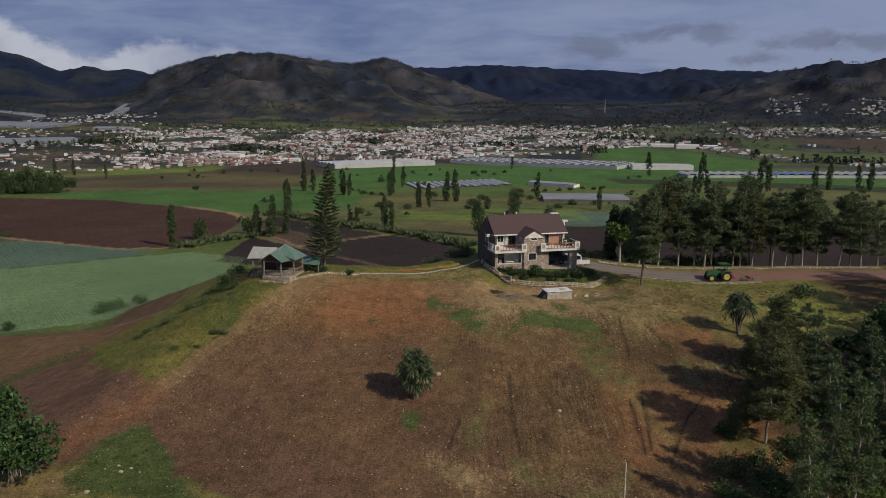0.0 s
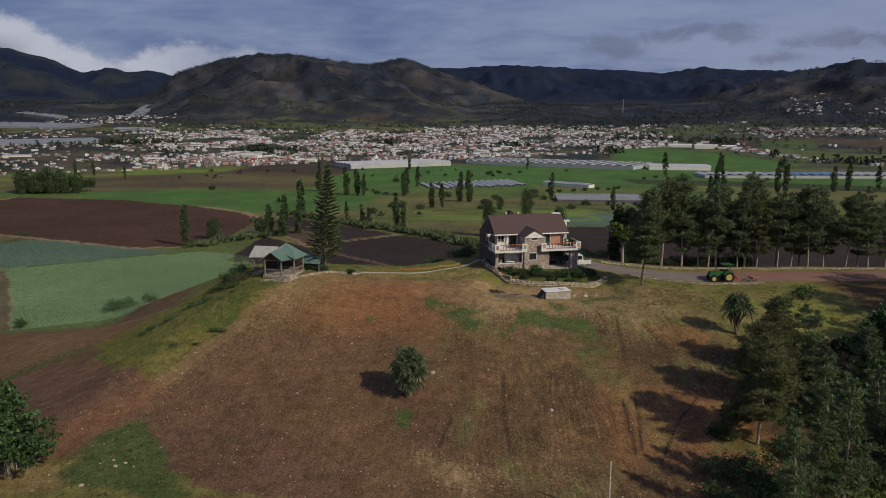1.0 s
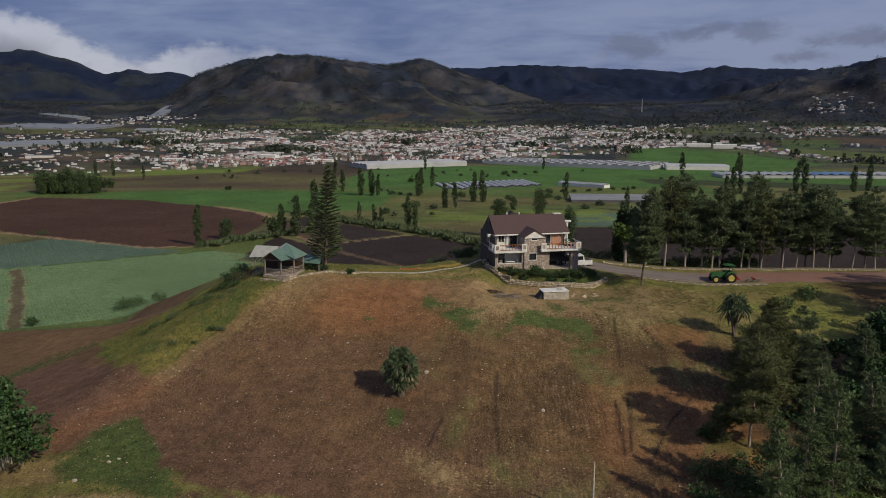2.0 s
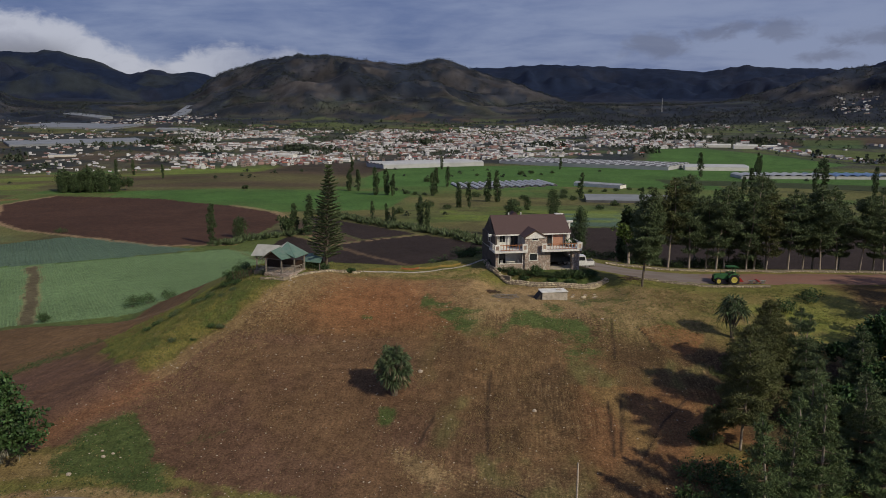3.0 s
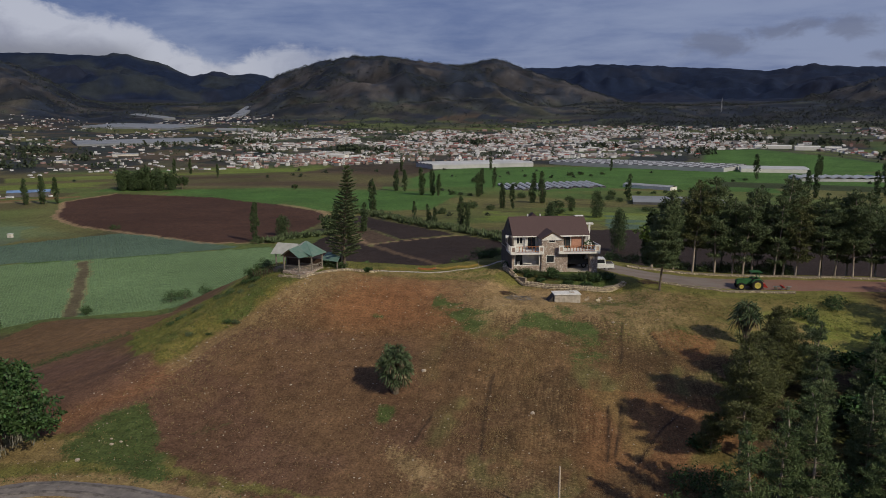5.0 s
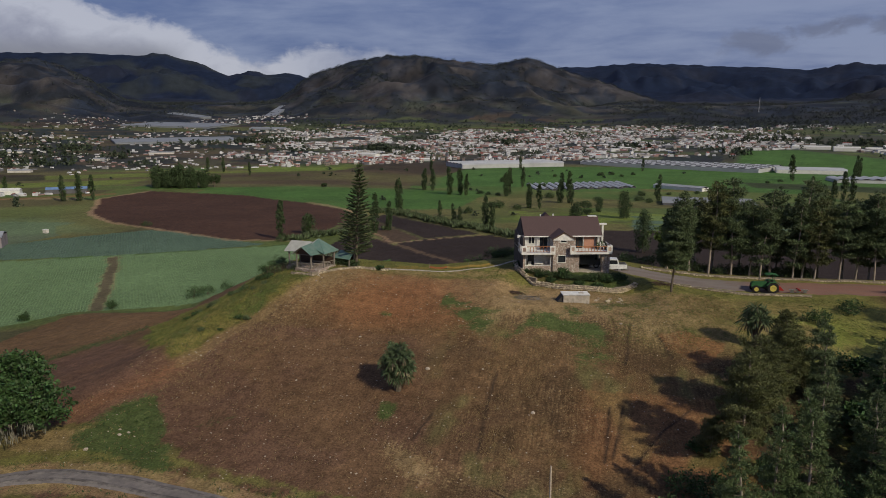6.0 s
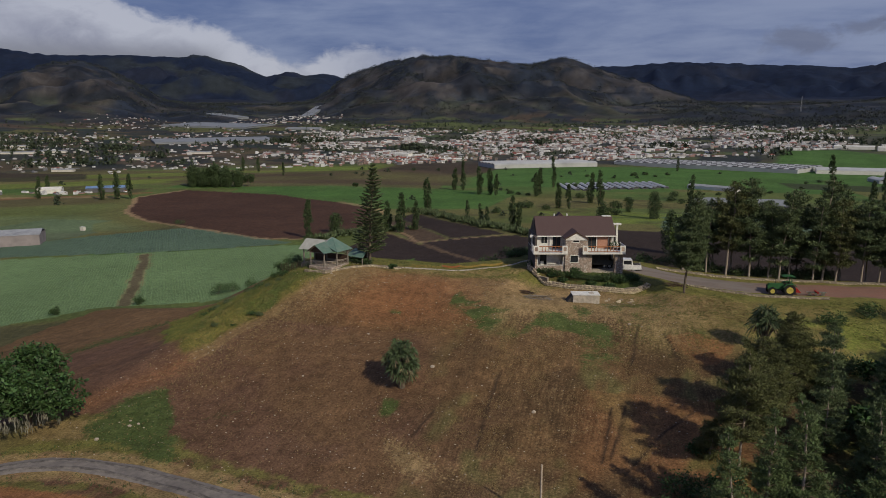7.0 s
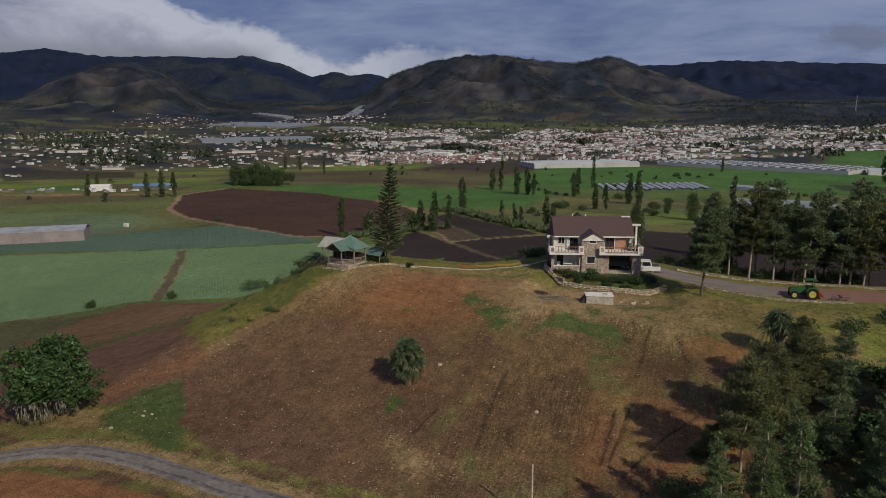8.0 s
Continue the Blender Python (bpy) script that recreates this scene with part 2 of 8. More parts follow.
MAT = {
    "rubble": rubble_material("stone_cladding", (0.27, 0.205, 0.170), (0.42, 0.325, 0.275), (0.56, 0.51, 0.46), 5.6),
    # brown plaster, its colour darkened for the side turned from the sun
    "dark_side": material("shaded_brown_plaster", (0.105, 0.088, 0.080), 0.85, vary=0.25, scale=1.5, stain=0.3),
    # distant woods greyed towards blue in place of haze
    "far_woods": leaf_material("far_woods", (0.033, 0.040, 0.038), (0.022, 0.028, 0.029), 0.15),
    "town_leaf": leaf_material("town_leaves", (0.050, 0.066, 0.038), (0.030, 0.043, 0.026), 0.3),
    "bark": material("bark", (0.16, 0.13, 0.10), 0.9, scale=4, bump=0.02, spec=0.1),
    "grey_pole": material("weathered_pole", (0.50, 0.42, 0.34), 0.8, scale=5),
    "pale_bark": material("pale_bark", (0.36, 0.31, 0.265), 0.9, scale=3, bump=0.02, spec=0.1, color2=(0.22, 0.18, 0.15)),
    "pine": leaf_material("pine_needles", (0.112, 0.148, 0.066), (0.056, 0.080, 0.036), 0.1),
    "pine_light": leaf_material("young_pine_needles", (0.116, 0.160, 0.062), (0.048, 0.074, 0.030), 0.25),
    "pine_dry": leaf_material("dry_pine_needles", (0.128, 0.136, 0.050), (0.056, 0.066, 0.026), 0.25),
    "poplar": leaf_material("poplar_leaves", (0.058, 0.086, 0.032), (0.031, 0.051, 0.020)),
    "broadleaf": leaf_material("broad_leaves", (0.052, 0.098, 0.030), (0.023, 0.050, 0.016)),
    "light_leaf": leaf_material("light_leaves", (0.105, 0.150, 0.030), (0.055, 0.090, 0.020)),
    "shrub": leaf_material("shrub_leaves", (0.050, 0.090, 0.028), (0.028, 0.050, 0.018)),
    "yucca": leaf_material("sword_leaves", (0.088, 0.122, 0.056), (0.046, 0.070, 0.034)),
    "dead_leaf": leaf_material("dead_leaves", (0.26, 0.21, 0.14), (0.16, 0.13, 0.085)),
    "moss": leaf_material("hanging_moss", (0.21, 0.20, 0.16), (0.14, 0.135, 0.105), 0.25),
    "grass": leaf_material("grass_blades", (0.175, 0.168, 0.050), (0.070, 0.094, 0.026), 0.2),
    "straw": leaf_material("straw", (0.27, 0.195, 0.100), (0.185, 0.130, 0.065), 0.25),
    "cabbage": leaf_material("cabbage_leaves", (0.165, 0.248, 0.125), (0.142, 0.215, 0.104), 0.06),
    "blue_cabbage": leaf_material("blue_cabbage_leaves", (0.105, 0.160, 0.118), (0.085, 0.135, 0.098), 0.1),
    "agave": leaf_material("hedge_leaves", (0.105, 0.135, 0.066), (0.045, 0.066, 0.030), 0.4),
    "stone": material("field_stone", (0.36, 0.30, 0.245), 0.85, scale=6, bump=0.01, per="island", per_vary=0.25, color2=(0.30, 0.26, 0.21)),
    "wall_stone": material("wall_stone", (0.43, 0.36, 0.26), 0.9, scale=5, bump=0.02, per="object", per_vary=0.3, color2=(0.27, 0.22, 0.16)),
    "mortar": material("mortar", (0.26, 0.22, 0.17), 0.95, scale=6, bump=0.01),
    "clad_stone": material("cladding_stone", (0.36, 0.27, 0.22), 0.85, scale=4, bump=0.01, per="object", per_vary=0.38, color2=(0.27, 0.20, 0.17)),
    "white": material("white_paint", (0.74, 0.73, 0.70), 0.6, vary=0.1, scale=2, stain=0.25),
    "cream": material("cream_plaster", (0.60, 0.57, 0.52), 0.8, vary=0.1, scale=1.5, stain=0.3),
    "grey_plaster": material("grey_plaster", (0.36, 0.34, 0.32), 0.85, vary=0.2, scale=1.5, stain=0.3),
    "tile_roof": material("brown_roof", (0.086, 0.055, 0.056), 0.75, vary=0.12, scale=7.0, bump=0.01, per="object", per_vary=0.16, spec=0.2),
    "brick_panel": material("pinkish_brick", (0.44, 0.235, 0.165), 0.85, scale=5, color2=(0.33, 0.165, 0.115), stain=0.2),
    "wood": material("varnished_wood", (0.36, 0.15, 0.06), 0.5, scale=3, color2=(0.22, 0.09, 0.04)),
    "dark_wood": material("dark_wood", (0.09, 0.055, 0.04), 0.6, scale=4),
    "grey_wood": material("weathered_wood", (0.26, 0.23, 0.20), 0.85, scale=6, bump=0.01, color2=(0.15, 0.13, 0.11)),
    "dark": material("dark_interior", (0.055, 0.050, 0.047), 0.8, scale=2),
    "glass": material("window_glass", (0.03, 0.035, 0.04), 0.12, vary=0.1, spec=0.6),
    "green_tin": material("green_tin_roof", (0.090, 0.170, 0.140), 0.5, scale=1.2, metal=0.1, color2=(0.145, 0.205, 0.175), stain=0.35, per="object", per_vary=0.12),
    "white_tin": material("pale_tin_roof", (0.42, 0.42, 0.38), 0.5, scale=1.2, metal=0.1, color2=(0.33, 0.33, 0.29), stain=0.4, per="object", per_vary=0.1),
    "barn_wall": material("barn_wall", (0.27, 0.24, 0.245), 0.85, vary=0.12, scale=0.25, stain=0.3),
    "concrete": material("concrete", (0.48, 0.43, 0.37), 0.9, scale=2.5, bump=0.01, stain=0.45),
    "track": material("dark_track", (0.062, 0.055, 0.052), 0.9, scale=1.5, color2=(0.185, 0.165, 0.15), bump=0.02, stain=0.3),
    "asphalt": material("asphalt", (0.130, 0.116, 0.110), 0.9, scale=1.6, color2=(0.20, 0.178, 0.16), bump=0.02, stain=0.5),
    "drive": paving_material("worn_paving", (0.175, 0.155, 0.145), (0.205, 0.105, 0.080), 33.0, 43.0),
    "tractor_green": material("green_tractor_paint", (0.035, 0.125, 0.045), 0.45, spec=0.4),
    "yellow": material("yellow_paint", (0.55, 0.46, 0.10), 0.5, spec=0.4),
    "red": material("red_paint", (0.35, 0.025, 0.02), 0.5),
    "rubber": material("rubber", (0.022, 0.021, 0.02), 0.9),
    "car_white": material("white_car_paint", (0.72, 0.72, 0.72), 0.25, vary=0.05, spec=0.6),
    "car_dark": material("dark_car_paint", (0.05, 0.055, 0.065), 0.25, vary=0.05, spec=0.6),
    "car_glass": material("dark_car_glass", (0.020, 0.022, 0.026), 0.35, vary=0.1, spec=0.25),
    "chrome": material("bare_metal", (0.5, 0.5, 0.5), 0.35, metal=0.9),
    "plastic_sheet": material("greenhouse_sheet", (0.43, 0.44, 0.455), 0.5, scale=0.12, color2=(0.34, 0.35, 0.36), stain=0.3),
    "plastic_blue": material("blue_sheet", (0.16, 0.26, 0.46), 0.5, scale=0.2),
    "plastic_dark": material("greenhouse_opening", (0.12, 0.12, 0.13), 0.7, scale=0.2),
    "far_sheet": material("old_greenhouse_sheet", (0.21, 0.225, 0.25), 0.6, scale=0.05, color2=(0.15, 0.165, 0.185), stain=0.3),
    "tin": material("grey_tin", (0.40, 0.41, 0.42), 0.45, scale=0.4, metal=0.2, stain=0.3),
    "orange_net": material("orange_net", (0.34, 0.13, 0.05), 0.7, scale=6),
    "yellow_tape": material("yellow_net", (0.30, 0.21, 0.055), 0.7, scale=6),
}


# ---- the lie of the land ----
def smin(a, b, k):
    h = np.clip(0.5 + 0.5 * (b - a) / k, 0, 1)
    return b + (a - b) * h - k * h * (1 - h)


def smax(a, b, k):
    return -smin(-a, -b, k)


def step(v, lo, hi):
    s = np.clip((v - lo) / (hi - lo), 0, 1)
    return s * s * (3 - 2 * s)


TABLE = np.random.default_rng(3).random((64, 64))


def lattice(x, y):
    xi, yi = np.floor(x).astype(int), np.floor(y).astype(int)
    fx, fy = x - xi, y - yi
    fx, fy = fx * fx * (3 - 2 * fx), fy * fy * (3 - 2 * fy)
    g = lambda i, j: TABLE[(xi + i) % 64, (yi + j) % 64]
    return (g(0, 0) * (1 - fx) + g(1, 0) * fx) * (1 - fy) + (g(0, 1) * (1 - fx) + g(1, 1) * fx) * fy


def fbm(x, y, size, octaves=4):
    """Smooth noise from 0 to 1 with features of about that many metres."""
    x, y = np.asarray(x, float) / size, np.asarray(y, float) / size
    total, amount, weight = 0.0, 0.5, 0.0
    for k in range(octaves):
        total = total + amount * lattice(x + 17.3 * k, y + 5.7 * k)
        weight += amount
        x, y, amount = x * 2.03, y * 2.03, amount * 0.5
    return total / weight


# crests of the hills: bearing (degrees right of north) and height above the valley's eye level
NEAR_CREST = [(-64, 60), (-54, 60), (-48.8, 40), (-45.5, 112), (-42.5, 165), (-40.8, 176), (-39, 155), (-36, 85), (-33.6, 25), (-28, 20), (-24, 70), (-22.2, 130), (-20.9, 152), (-18.2, 190), (-15.3, 208), (-12.7, 202), (-10.1, 190), (-7.4, 178), (-4.7, 196), (-2.5, 166), (0.7, 122), (4.8, 62), (6.5, 34), (8.2, 46), (10, 30), (12.2, 52), (14, 34), (16, 42), (18, 70), (22.2, 118), (26, 130), (31, 165), (40, 190), (60, 120)]
FAR_CREST = [(-66, 280), (-58, 290), (-49.8, 286), (-46, 317), (-42.7, 293), (-38, 298), (-33.6, 302), (-32.6, 312), (-31.1, 293), (-29.9, 272), (-27.8, 211), (-26.3, 237), (-24.8, 222), (-23.1, 234), (-22.2, 214), (-16, 200), (-8, 220), (-2, 264), (0.3, 264), (3, 277), (7.9, 257), (11.5, 247), (14.9, 224), (17.8, 252), (20.3, 235), (23.8, 224), (27.8, 248), (28.9, 234), (31.9, 287), (42, 330), (60, 280)]


def crest(table, bearing):
    b, h = np.array(table, float).T
    return np.interp(bearing, b, h)


def ground_z(x, y):
    x, y = np.asarray(x, float), np.asarray(y, float)
    d = np.hypot(x - 10, y)
    valley = np.interp(d, [0, 110, 240, 400, 700, 1000, 1500, 2100, 3000, 5000], [-14, -14.5, -17, -21, -22, -9, 16, 62, 90, 90])
    plateau = 1.75 - 2.1 * step(x, 10, 37) + 0.75 * np.exp(-((x + 20) ** 2 + (y - 90) ** 2) / 90)
    front = -7.2 + 0.25 * (y - 56) + 2.3 * np.exp(-((x + 20.5) ** 2 + (y - 88) ** 2) / 55)
    front = smax(smin(front, plateau, 2.2), -7.6 + 0 * y, 2.0)
    front = front - 1.15 * step(x, 4, 8) * (1 - step(x, 20, 26)) * (1 - step(y, 93.0, 95.0)) * step(y, 84, 90)
    front = front - 0.14 * np.clip(x - 34, 0, 60) * np.clip((94 - y) / 30, 0, 1)
    side = 0.9 + 0.56 * (x + 27) + 0.08 * (y - 88)
    left = -6.9 - 0.2 * np.clip(-42 - x, 0, 60)
    edge = 100 + 12 * step(x, -6, 8)
    behind = plateau - 0.45 * (y - edge)
    hill = smin(smin(front, behind, 3.0), smax(side, smin(left, -7 - 0.45 * (y - 100), 3.0), 3.0), 1.6)
    z = smax(hill, valley, 2.5)
    z = z + (fbm(x, y, 3.0, 3) - 0.5) * 0.28 * (d < 400)
    z = z + (fbm(x + 70, y, 230, 4) - 0.45) * 46 * step(d, 1330, 1700)
    spur = 1 - np.abs(fbm(x + 130, y + 40, 150, 4) - 0.5) * 4
    far = d > 1300
    if np.any(far):
        bearing = np.degrees(np.arctan2(x - 10, y))
        rough = fbm(x + 900, y, 420, 5) - 0.5
        gully = np.abs(fbm(x, y + 500, 260, 4) - 0.5) * 2
        for table, dist, run in ((NEAR_CREST, 2400.0, 1000.0), (FAR_CREST, 3700.0, 1300.0)):
            off = (d - dist) / run
            top = crest(table, bearing) + 21 + (fbm(bearing * 40, 0 * bearing, 21, 4) - 0.5) * 16 * np.clip(1 - np.abs(off) * 5, 0, 1)
            shape = np.clip(1 - np.abs(off), 0, 1) ** 1.25
            h = top * shape + (rough * 210 - gully * 110 + 20 + 22 * spur) * np.clip(shape * 2, 0, 1) * np.clip((1 - shape) * 2.2, 0, 1) * np.clip(top / 150, 0, 1)
            z = np.where(far, smax(z, h, 12.0), z)
    return z


def gz(x, y):
    return float(ground_z(np.array([x]), np.array([y]))[0])


def inside(poly, x, y):
    """Whether points lie in a polygon, with edges made uneven."""
    r = np.zeros(x.shape, bool)
    px, py = np.array(poly, float).T
    j = len(px) - 1
    for i in range(len(px)):
        cut = (py[i] > y) != (py[j] > y)
        r ^= cut & (x < (px[j] - px[i]) * (y - py[i]) / (py[j] - py[i] + 1e-9) + px[i])
        j = i
    return r


def soft(poly, x, y, edge):
    """Like inside, but fading over an edge of that width."""
    total = 0.0
    for k in range(10):
        a, q = k * 2.4, edge * math.sqrt((k + 0.5) / 10)
        total = total + inside(poly, x + q * math.cos(a), y + q * math.sin(a))
    return total / 10.0


def near_line(line, x, y):
    """Distance to a broken line."""
    best = np.full(x.shape, 1e9)
    for (ax, ay), (bx, by) in zip(line, line[1:]):
        ux, uy = bx - ax, by - ay
        s = np.clip(((x - ax) * ux + (y - ay) * uy) / (ux * ux + uy * uy), 0, 1)
        best = np.minimum(best, np.hypot(x - ax - s * ux, y - ay - s * uy))
    return best


CABBAGE = [(-190, 140), (-121, 176), (-92, 195), (-74, 206), (-55, 196), (-50, 150), (-56, 131), (-72, 124), (-79, 118), (-88, 105), (-112, 82), (-190, 60)]
BLUE = [(-190, 147), (-121, 178), (-92, 197), (-84, 206), (-101, 214), (-124, 226), (-141, 232), (-160, 208), (-168, 190), (-190, 178)]
PLOUGHED = [(-205, 281), (-250, 348), (-249, 394), (-178, 380), (-126, 345), (-93, 312), (-80, 278), (-75, 217), (-98, 212), (-141, 236), (-173, 252)]
DARK = [[(-62, 190), (-65, 237), (-50, 221), (-34, 197), (-40, 180)], [(-72, 279), (-71, 300), (-56, 280), (-21, 243), (-37, 228)], [(-44, 217), (-34, 229), (-17, 240), (8, 214), (9, 150), (-30, 150)], [(13, 130), (13, 264), (60, 266), (160, 250), (180, 130)]]
BROWN_PATCH = [(-71, 260), (-71, 276), (-38, 227), (-46, 215)]
TEAL = [(32, 268), (34, 315), (84, 320), (90, 268)]
BANK = [(-42, 81.6), (-32.5, 71.3), (-28.3, 68.6), (-26.3, 70.6), (-24.9, 76.1), (-22.2, 80.4), (-18.6, 86.5), (-15, 92), (-28, 98), (-40, 98), (-44.5, 91)]
VERGE = [(-27.1, 63.2), (-24.6, 59.6), (-21.7, 55.0), (-19.2, 52.4), (-15.5, 50.8), (-20.2, 50.6), (-25.8, 51.6), (-30.5, 53.2), (-31.6, 55.9), (-29.4, 59.7)]
LANE = [(-74, 108), (-60, 124), (-40, 103), (-36, 99), (-46, 93), (-62, 95)]
LANE_GRASS = [(-60, 72.6), (-55.8, 77.6), (-53.0, 83.4), (-50.6, 88.2), (-46, 91.4), (-43.6, 88.4), (-46.6, 85.4), (-48.8, 80.6), (-52.0, 74.2), (-56.0, 70.8)]
LOWER_ROAD = [(-60, 31), (-42, 40), (-34.5, 44.3), (-31, 46.9), (-27.7, 48.1), (-23.9, 48.4), (-19.3, 48.1), (-14.8, 47.3), (-10.9, 46.6), (-6, 45.8), (10, 43), (30, 38)]

EAST_FIELDS = [[(150, 720), (188, 885), (246, 895), (291, 805), (325, 682), (244, 636)], [(330, 680), (300, 810), (262, 900), (360, 880), (440, 770), (560, 640), (460, 600)], [(351, 1023), (489, 1021), (620, 900), (600, 760), (500, 785), (463, 906), (363, 903)]]

TONES = {
    # hillgreen holds a little painted blue haze too
    "lime": (0.135, 0.175, 0.035), "ochre": (0.30, 0.195, 0.055), "hillgreen": (0.029, 0.035, 0.034),
    "soil": (0.137, 0.083, 0.047), "soil_dark": (0.086, 0.054, 0.033), "red": (0.220, 0.103, 0.054), "straw": (0.23, 0.162, 0.085),
    "grass": (0.135, 0.132, 0.044), "bank": (0.165, 0.15, 0.045), "green": (0.055, 0.09, 0.028), "sand": (0.29, 0.195, 0.115),
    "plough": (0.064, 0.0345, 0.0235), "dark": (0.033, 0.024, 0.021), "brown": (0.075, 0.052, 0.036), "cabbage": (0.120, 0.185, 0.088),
    "blue": (0.08, 0.122, 0.088), "bright": (0.062, 0.128, 0.032), "meadow": (0.092, 0.118, 0.036), "olive": (0.125, 0.118, 0.045),
    # far-hill tones carry distance haze and cloud shade as a dark blue cast
    "purple": (0.113, 0.064, 0.048), "haze_slate": (0.0085, 0.0150, 0.036), "tan": (0.20, 0.145, 0.088), "weedy": (0.120, 0.110, 0.05), "orange": (0.30, 0.14, 0.062), "hazed_forest": (0.0160, 0.0215, 0.034), "scrub": (0.040, 0.038, 0.041), "town": (0.050, 0.048, 0.046), "shoulder": (0.064, 0.056, 0.051),
}
T = {k: np.array(v) for k, v in TONES.items()}


def cell_values(x, y, size, turn, stretch, seed):
    """A patchwork of oblong fields: a random number for each field."""
    c, s = math.cos(turn), math.sin(turn)
    u, v = (x * c + y * s) / size, (-x * s + y * c) / (size * stretch)
    row = np.floor(v)
    u = u + lattice(row * 1.7 + seed, row * 0.3) * 3
    r = TABLE[(np.floor(u).astype(int) + seed) % 64, (row.astype(int) * 7 + seed) % 64]
    fu, fv = u - np.floor(u), v - row
    border = np.minimum(np.minimum(fu, 1 - fu) * size, np.minimum(fv, 1 - fv) * size * stretch)
    return r, border


def ground_tones(x, y, z):
    n = len(x)
    d = np.hypot(x - 10, y)
    wob = fbm(x, y, 4.0, 3) - 0.5
    wob2 = fbm(x + 77, y + 31, 4.0, 3) - 0.5
    near = d < 130
    jx, jy = x + wob * np.where(near, 2.2, 3.0), y + wob2 * np.where(near, 2.2, 3.0)
    tone = np.empty((n, 3))

    def lay(where, name, amount=1.0):
        a = (np.asarray(where, float) * amount).reshape(-1, 1)
        tone[:] = tone * (1 - a) + T[name] * a

    # valley patchwork
    r, border = cell_values(x, y, 55.0, 0.25, 0.55, 5)
    tone[:] = T["meadow"]
    lay(r < 0.22, "bright", 0.7)
    lay((r > 0.22) & (r < 0.36), "olive")
    lay((r > 0.80), "brown", 0.6)
    lay(border < 1.6, "olive", 0.5)
    lay((d > 220) & (d < 420) & (x > -50), "olive", 0.55 * step(fbm(x + 15, y, 30, 4), 0.34, 0.6))
    lay((d > 220) & (d < 420) & (x > -50), "dark", 0.35 * step(fbm(x + 115, y * 1.6, 14, 4), 0.52, 0.66))
    lay((d > 400) & (d < 500) & (x > -60), "bright", 0.6 * step(fbm(x + 15, y, 45, 3), 0.3, 0.6))
    lay((d > 330) & (d < 440) & (x < -45), "bright", 0.85)
    lay((y > 424) & (y < 545) & (x < -90 - (y - 424) * 0.3), "brown", 0.75)
    lay((y > 424) & (y < 545) & (x < -90 - (y - 424) * 0.3), "olive", 0.45 * 1.0)
    lay((d > 530) & (d < 575) & (x < -150), "lime", 0.75)
    lay((d > 600) & (d < 640) & (x < -190), "lime", 0.7)
    lay((d > 575) & (d < 735) & (x > -190 - (d - 575) * 0.2) & (x < -75), "brown", 0.85)
    lay((d > 470) & (d < 690) & (x > -95) & (x < 330), "bright", 0.95)
    lay((d > 500) & (d < 545) & (x > 120), "dark", 0.7)
    lay((d > 440) & (d < 500) & (x > 150), "olive", 0.9)
    lay((x < -150) & (y < 345) & (x * 0.9 + y > -10 - 60), "olive", 0.85)
    lay((x < -165) & (y > 150) & (y < 250) & (fbm(x, y, 40, 2) > 0.45), "blue", 0.6)
    lay((x > 85) & (d > 260) & (d < 330), "dark", 0.6)
    lay(soft([(-345, 300), (-306, 330), (-262, 343), (-240, 322), (-300, 275)], x, y, 9), "brown", 0.5)
    lay(soft([(-300, 273), (-240, 320), (-214, 266), (-265, 243)], x, y, 9), "meadow", 0.7)
    lay(soft([(-300, 235), (-265, 250), (-214, 268), (-176, 240), (-150, 226), (-200, 205), (-300, 190)], x, y, 7), "cabbage", 0.4)
    lay(near_line([(-345, 318), (-292, 338), (-262, 346)], x, y) < 3.5, "sand", 0.6)
    lay(inside([(-553, 490), (-414, 500), (-373, 452), (-444, 398)], x, y), "dark", 0.8)
    lay(soft([(-310, 530), (-199, 604), (-160, 607), (-108, 552), (-84, 462), (-179, 458), (-300, 440)], x, y, 6), "brown", 0.75)
    lay(soft([(-215, 560), (-180, 590), (-108, 552), (-90, 480), (-150, 490)], x, y, 14), "olive", 0.55)
    lay(soft([(-196, 611), (-188, 708), (-116, 730), (-79, 670), (-111, 564), (-160, 607)], x, y, 5), "dark", 0.55)
    lay(soft([(-325, 625), (-275, 720), (-205, 720), (-199, 604), (-263, 577)], x, y, 4), "lime", 0.75)
    lay(near_line([(-300, 650), (-205, 655)], x, y) < 3, "green", 0.7)
    lay(soft([(-243, 418), (-172, 443), (-83, 437), (-44, 372), (-60, 318), (-100, 349), (-190, 398)], x, y, 5), "bright", 0.85)
    lay(soft([(-86, 613), (6, 690), (107, 665), (219, 675), (139, 577), (51, 580), (-23, 526), (-66, 457)], x, y, 5), "bright", 0.9)
    # town ground and the slopes beyond
    t = step(d, 680, 740) * (1 - step(d, 1450, 1700))
    r2, b2 = cell_values(x, y, 60.0, -0.3, 0.6, 11)
    lay(t * (0.55 + 0.3 * (r2 > 0.5)), "town")
    west = np.degrees(np.arctan2(x - 10, y)) < -25
    lay(t * west * (r2 > 0.25), "brown", 0.6)
    lay(t * west * (r2 > 0.6), "hillgreen", 0.8)
    lay(t * west * (r2 > 0.9), "olive", 0.7)
    lay((d > 1200) & (d < 1480) & (~west) & (r2 > 0.4), "meadow", 0.5)
    lay(t * (r2 < 0.2), "hazed_forest", 0.75)
    deg = np.degrees(np.arctan2(x - 10, y))
    lay(soft(EAST_FIELDS[0], x, y, 4), "bright", 0.95)
    lay(soft(EAST_FIELDS[1], x, y, 8), "meadow", 0.8)
    lay(soft(EAST_FIELDS[2], x, y, 8), "brown", 0.85)
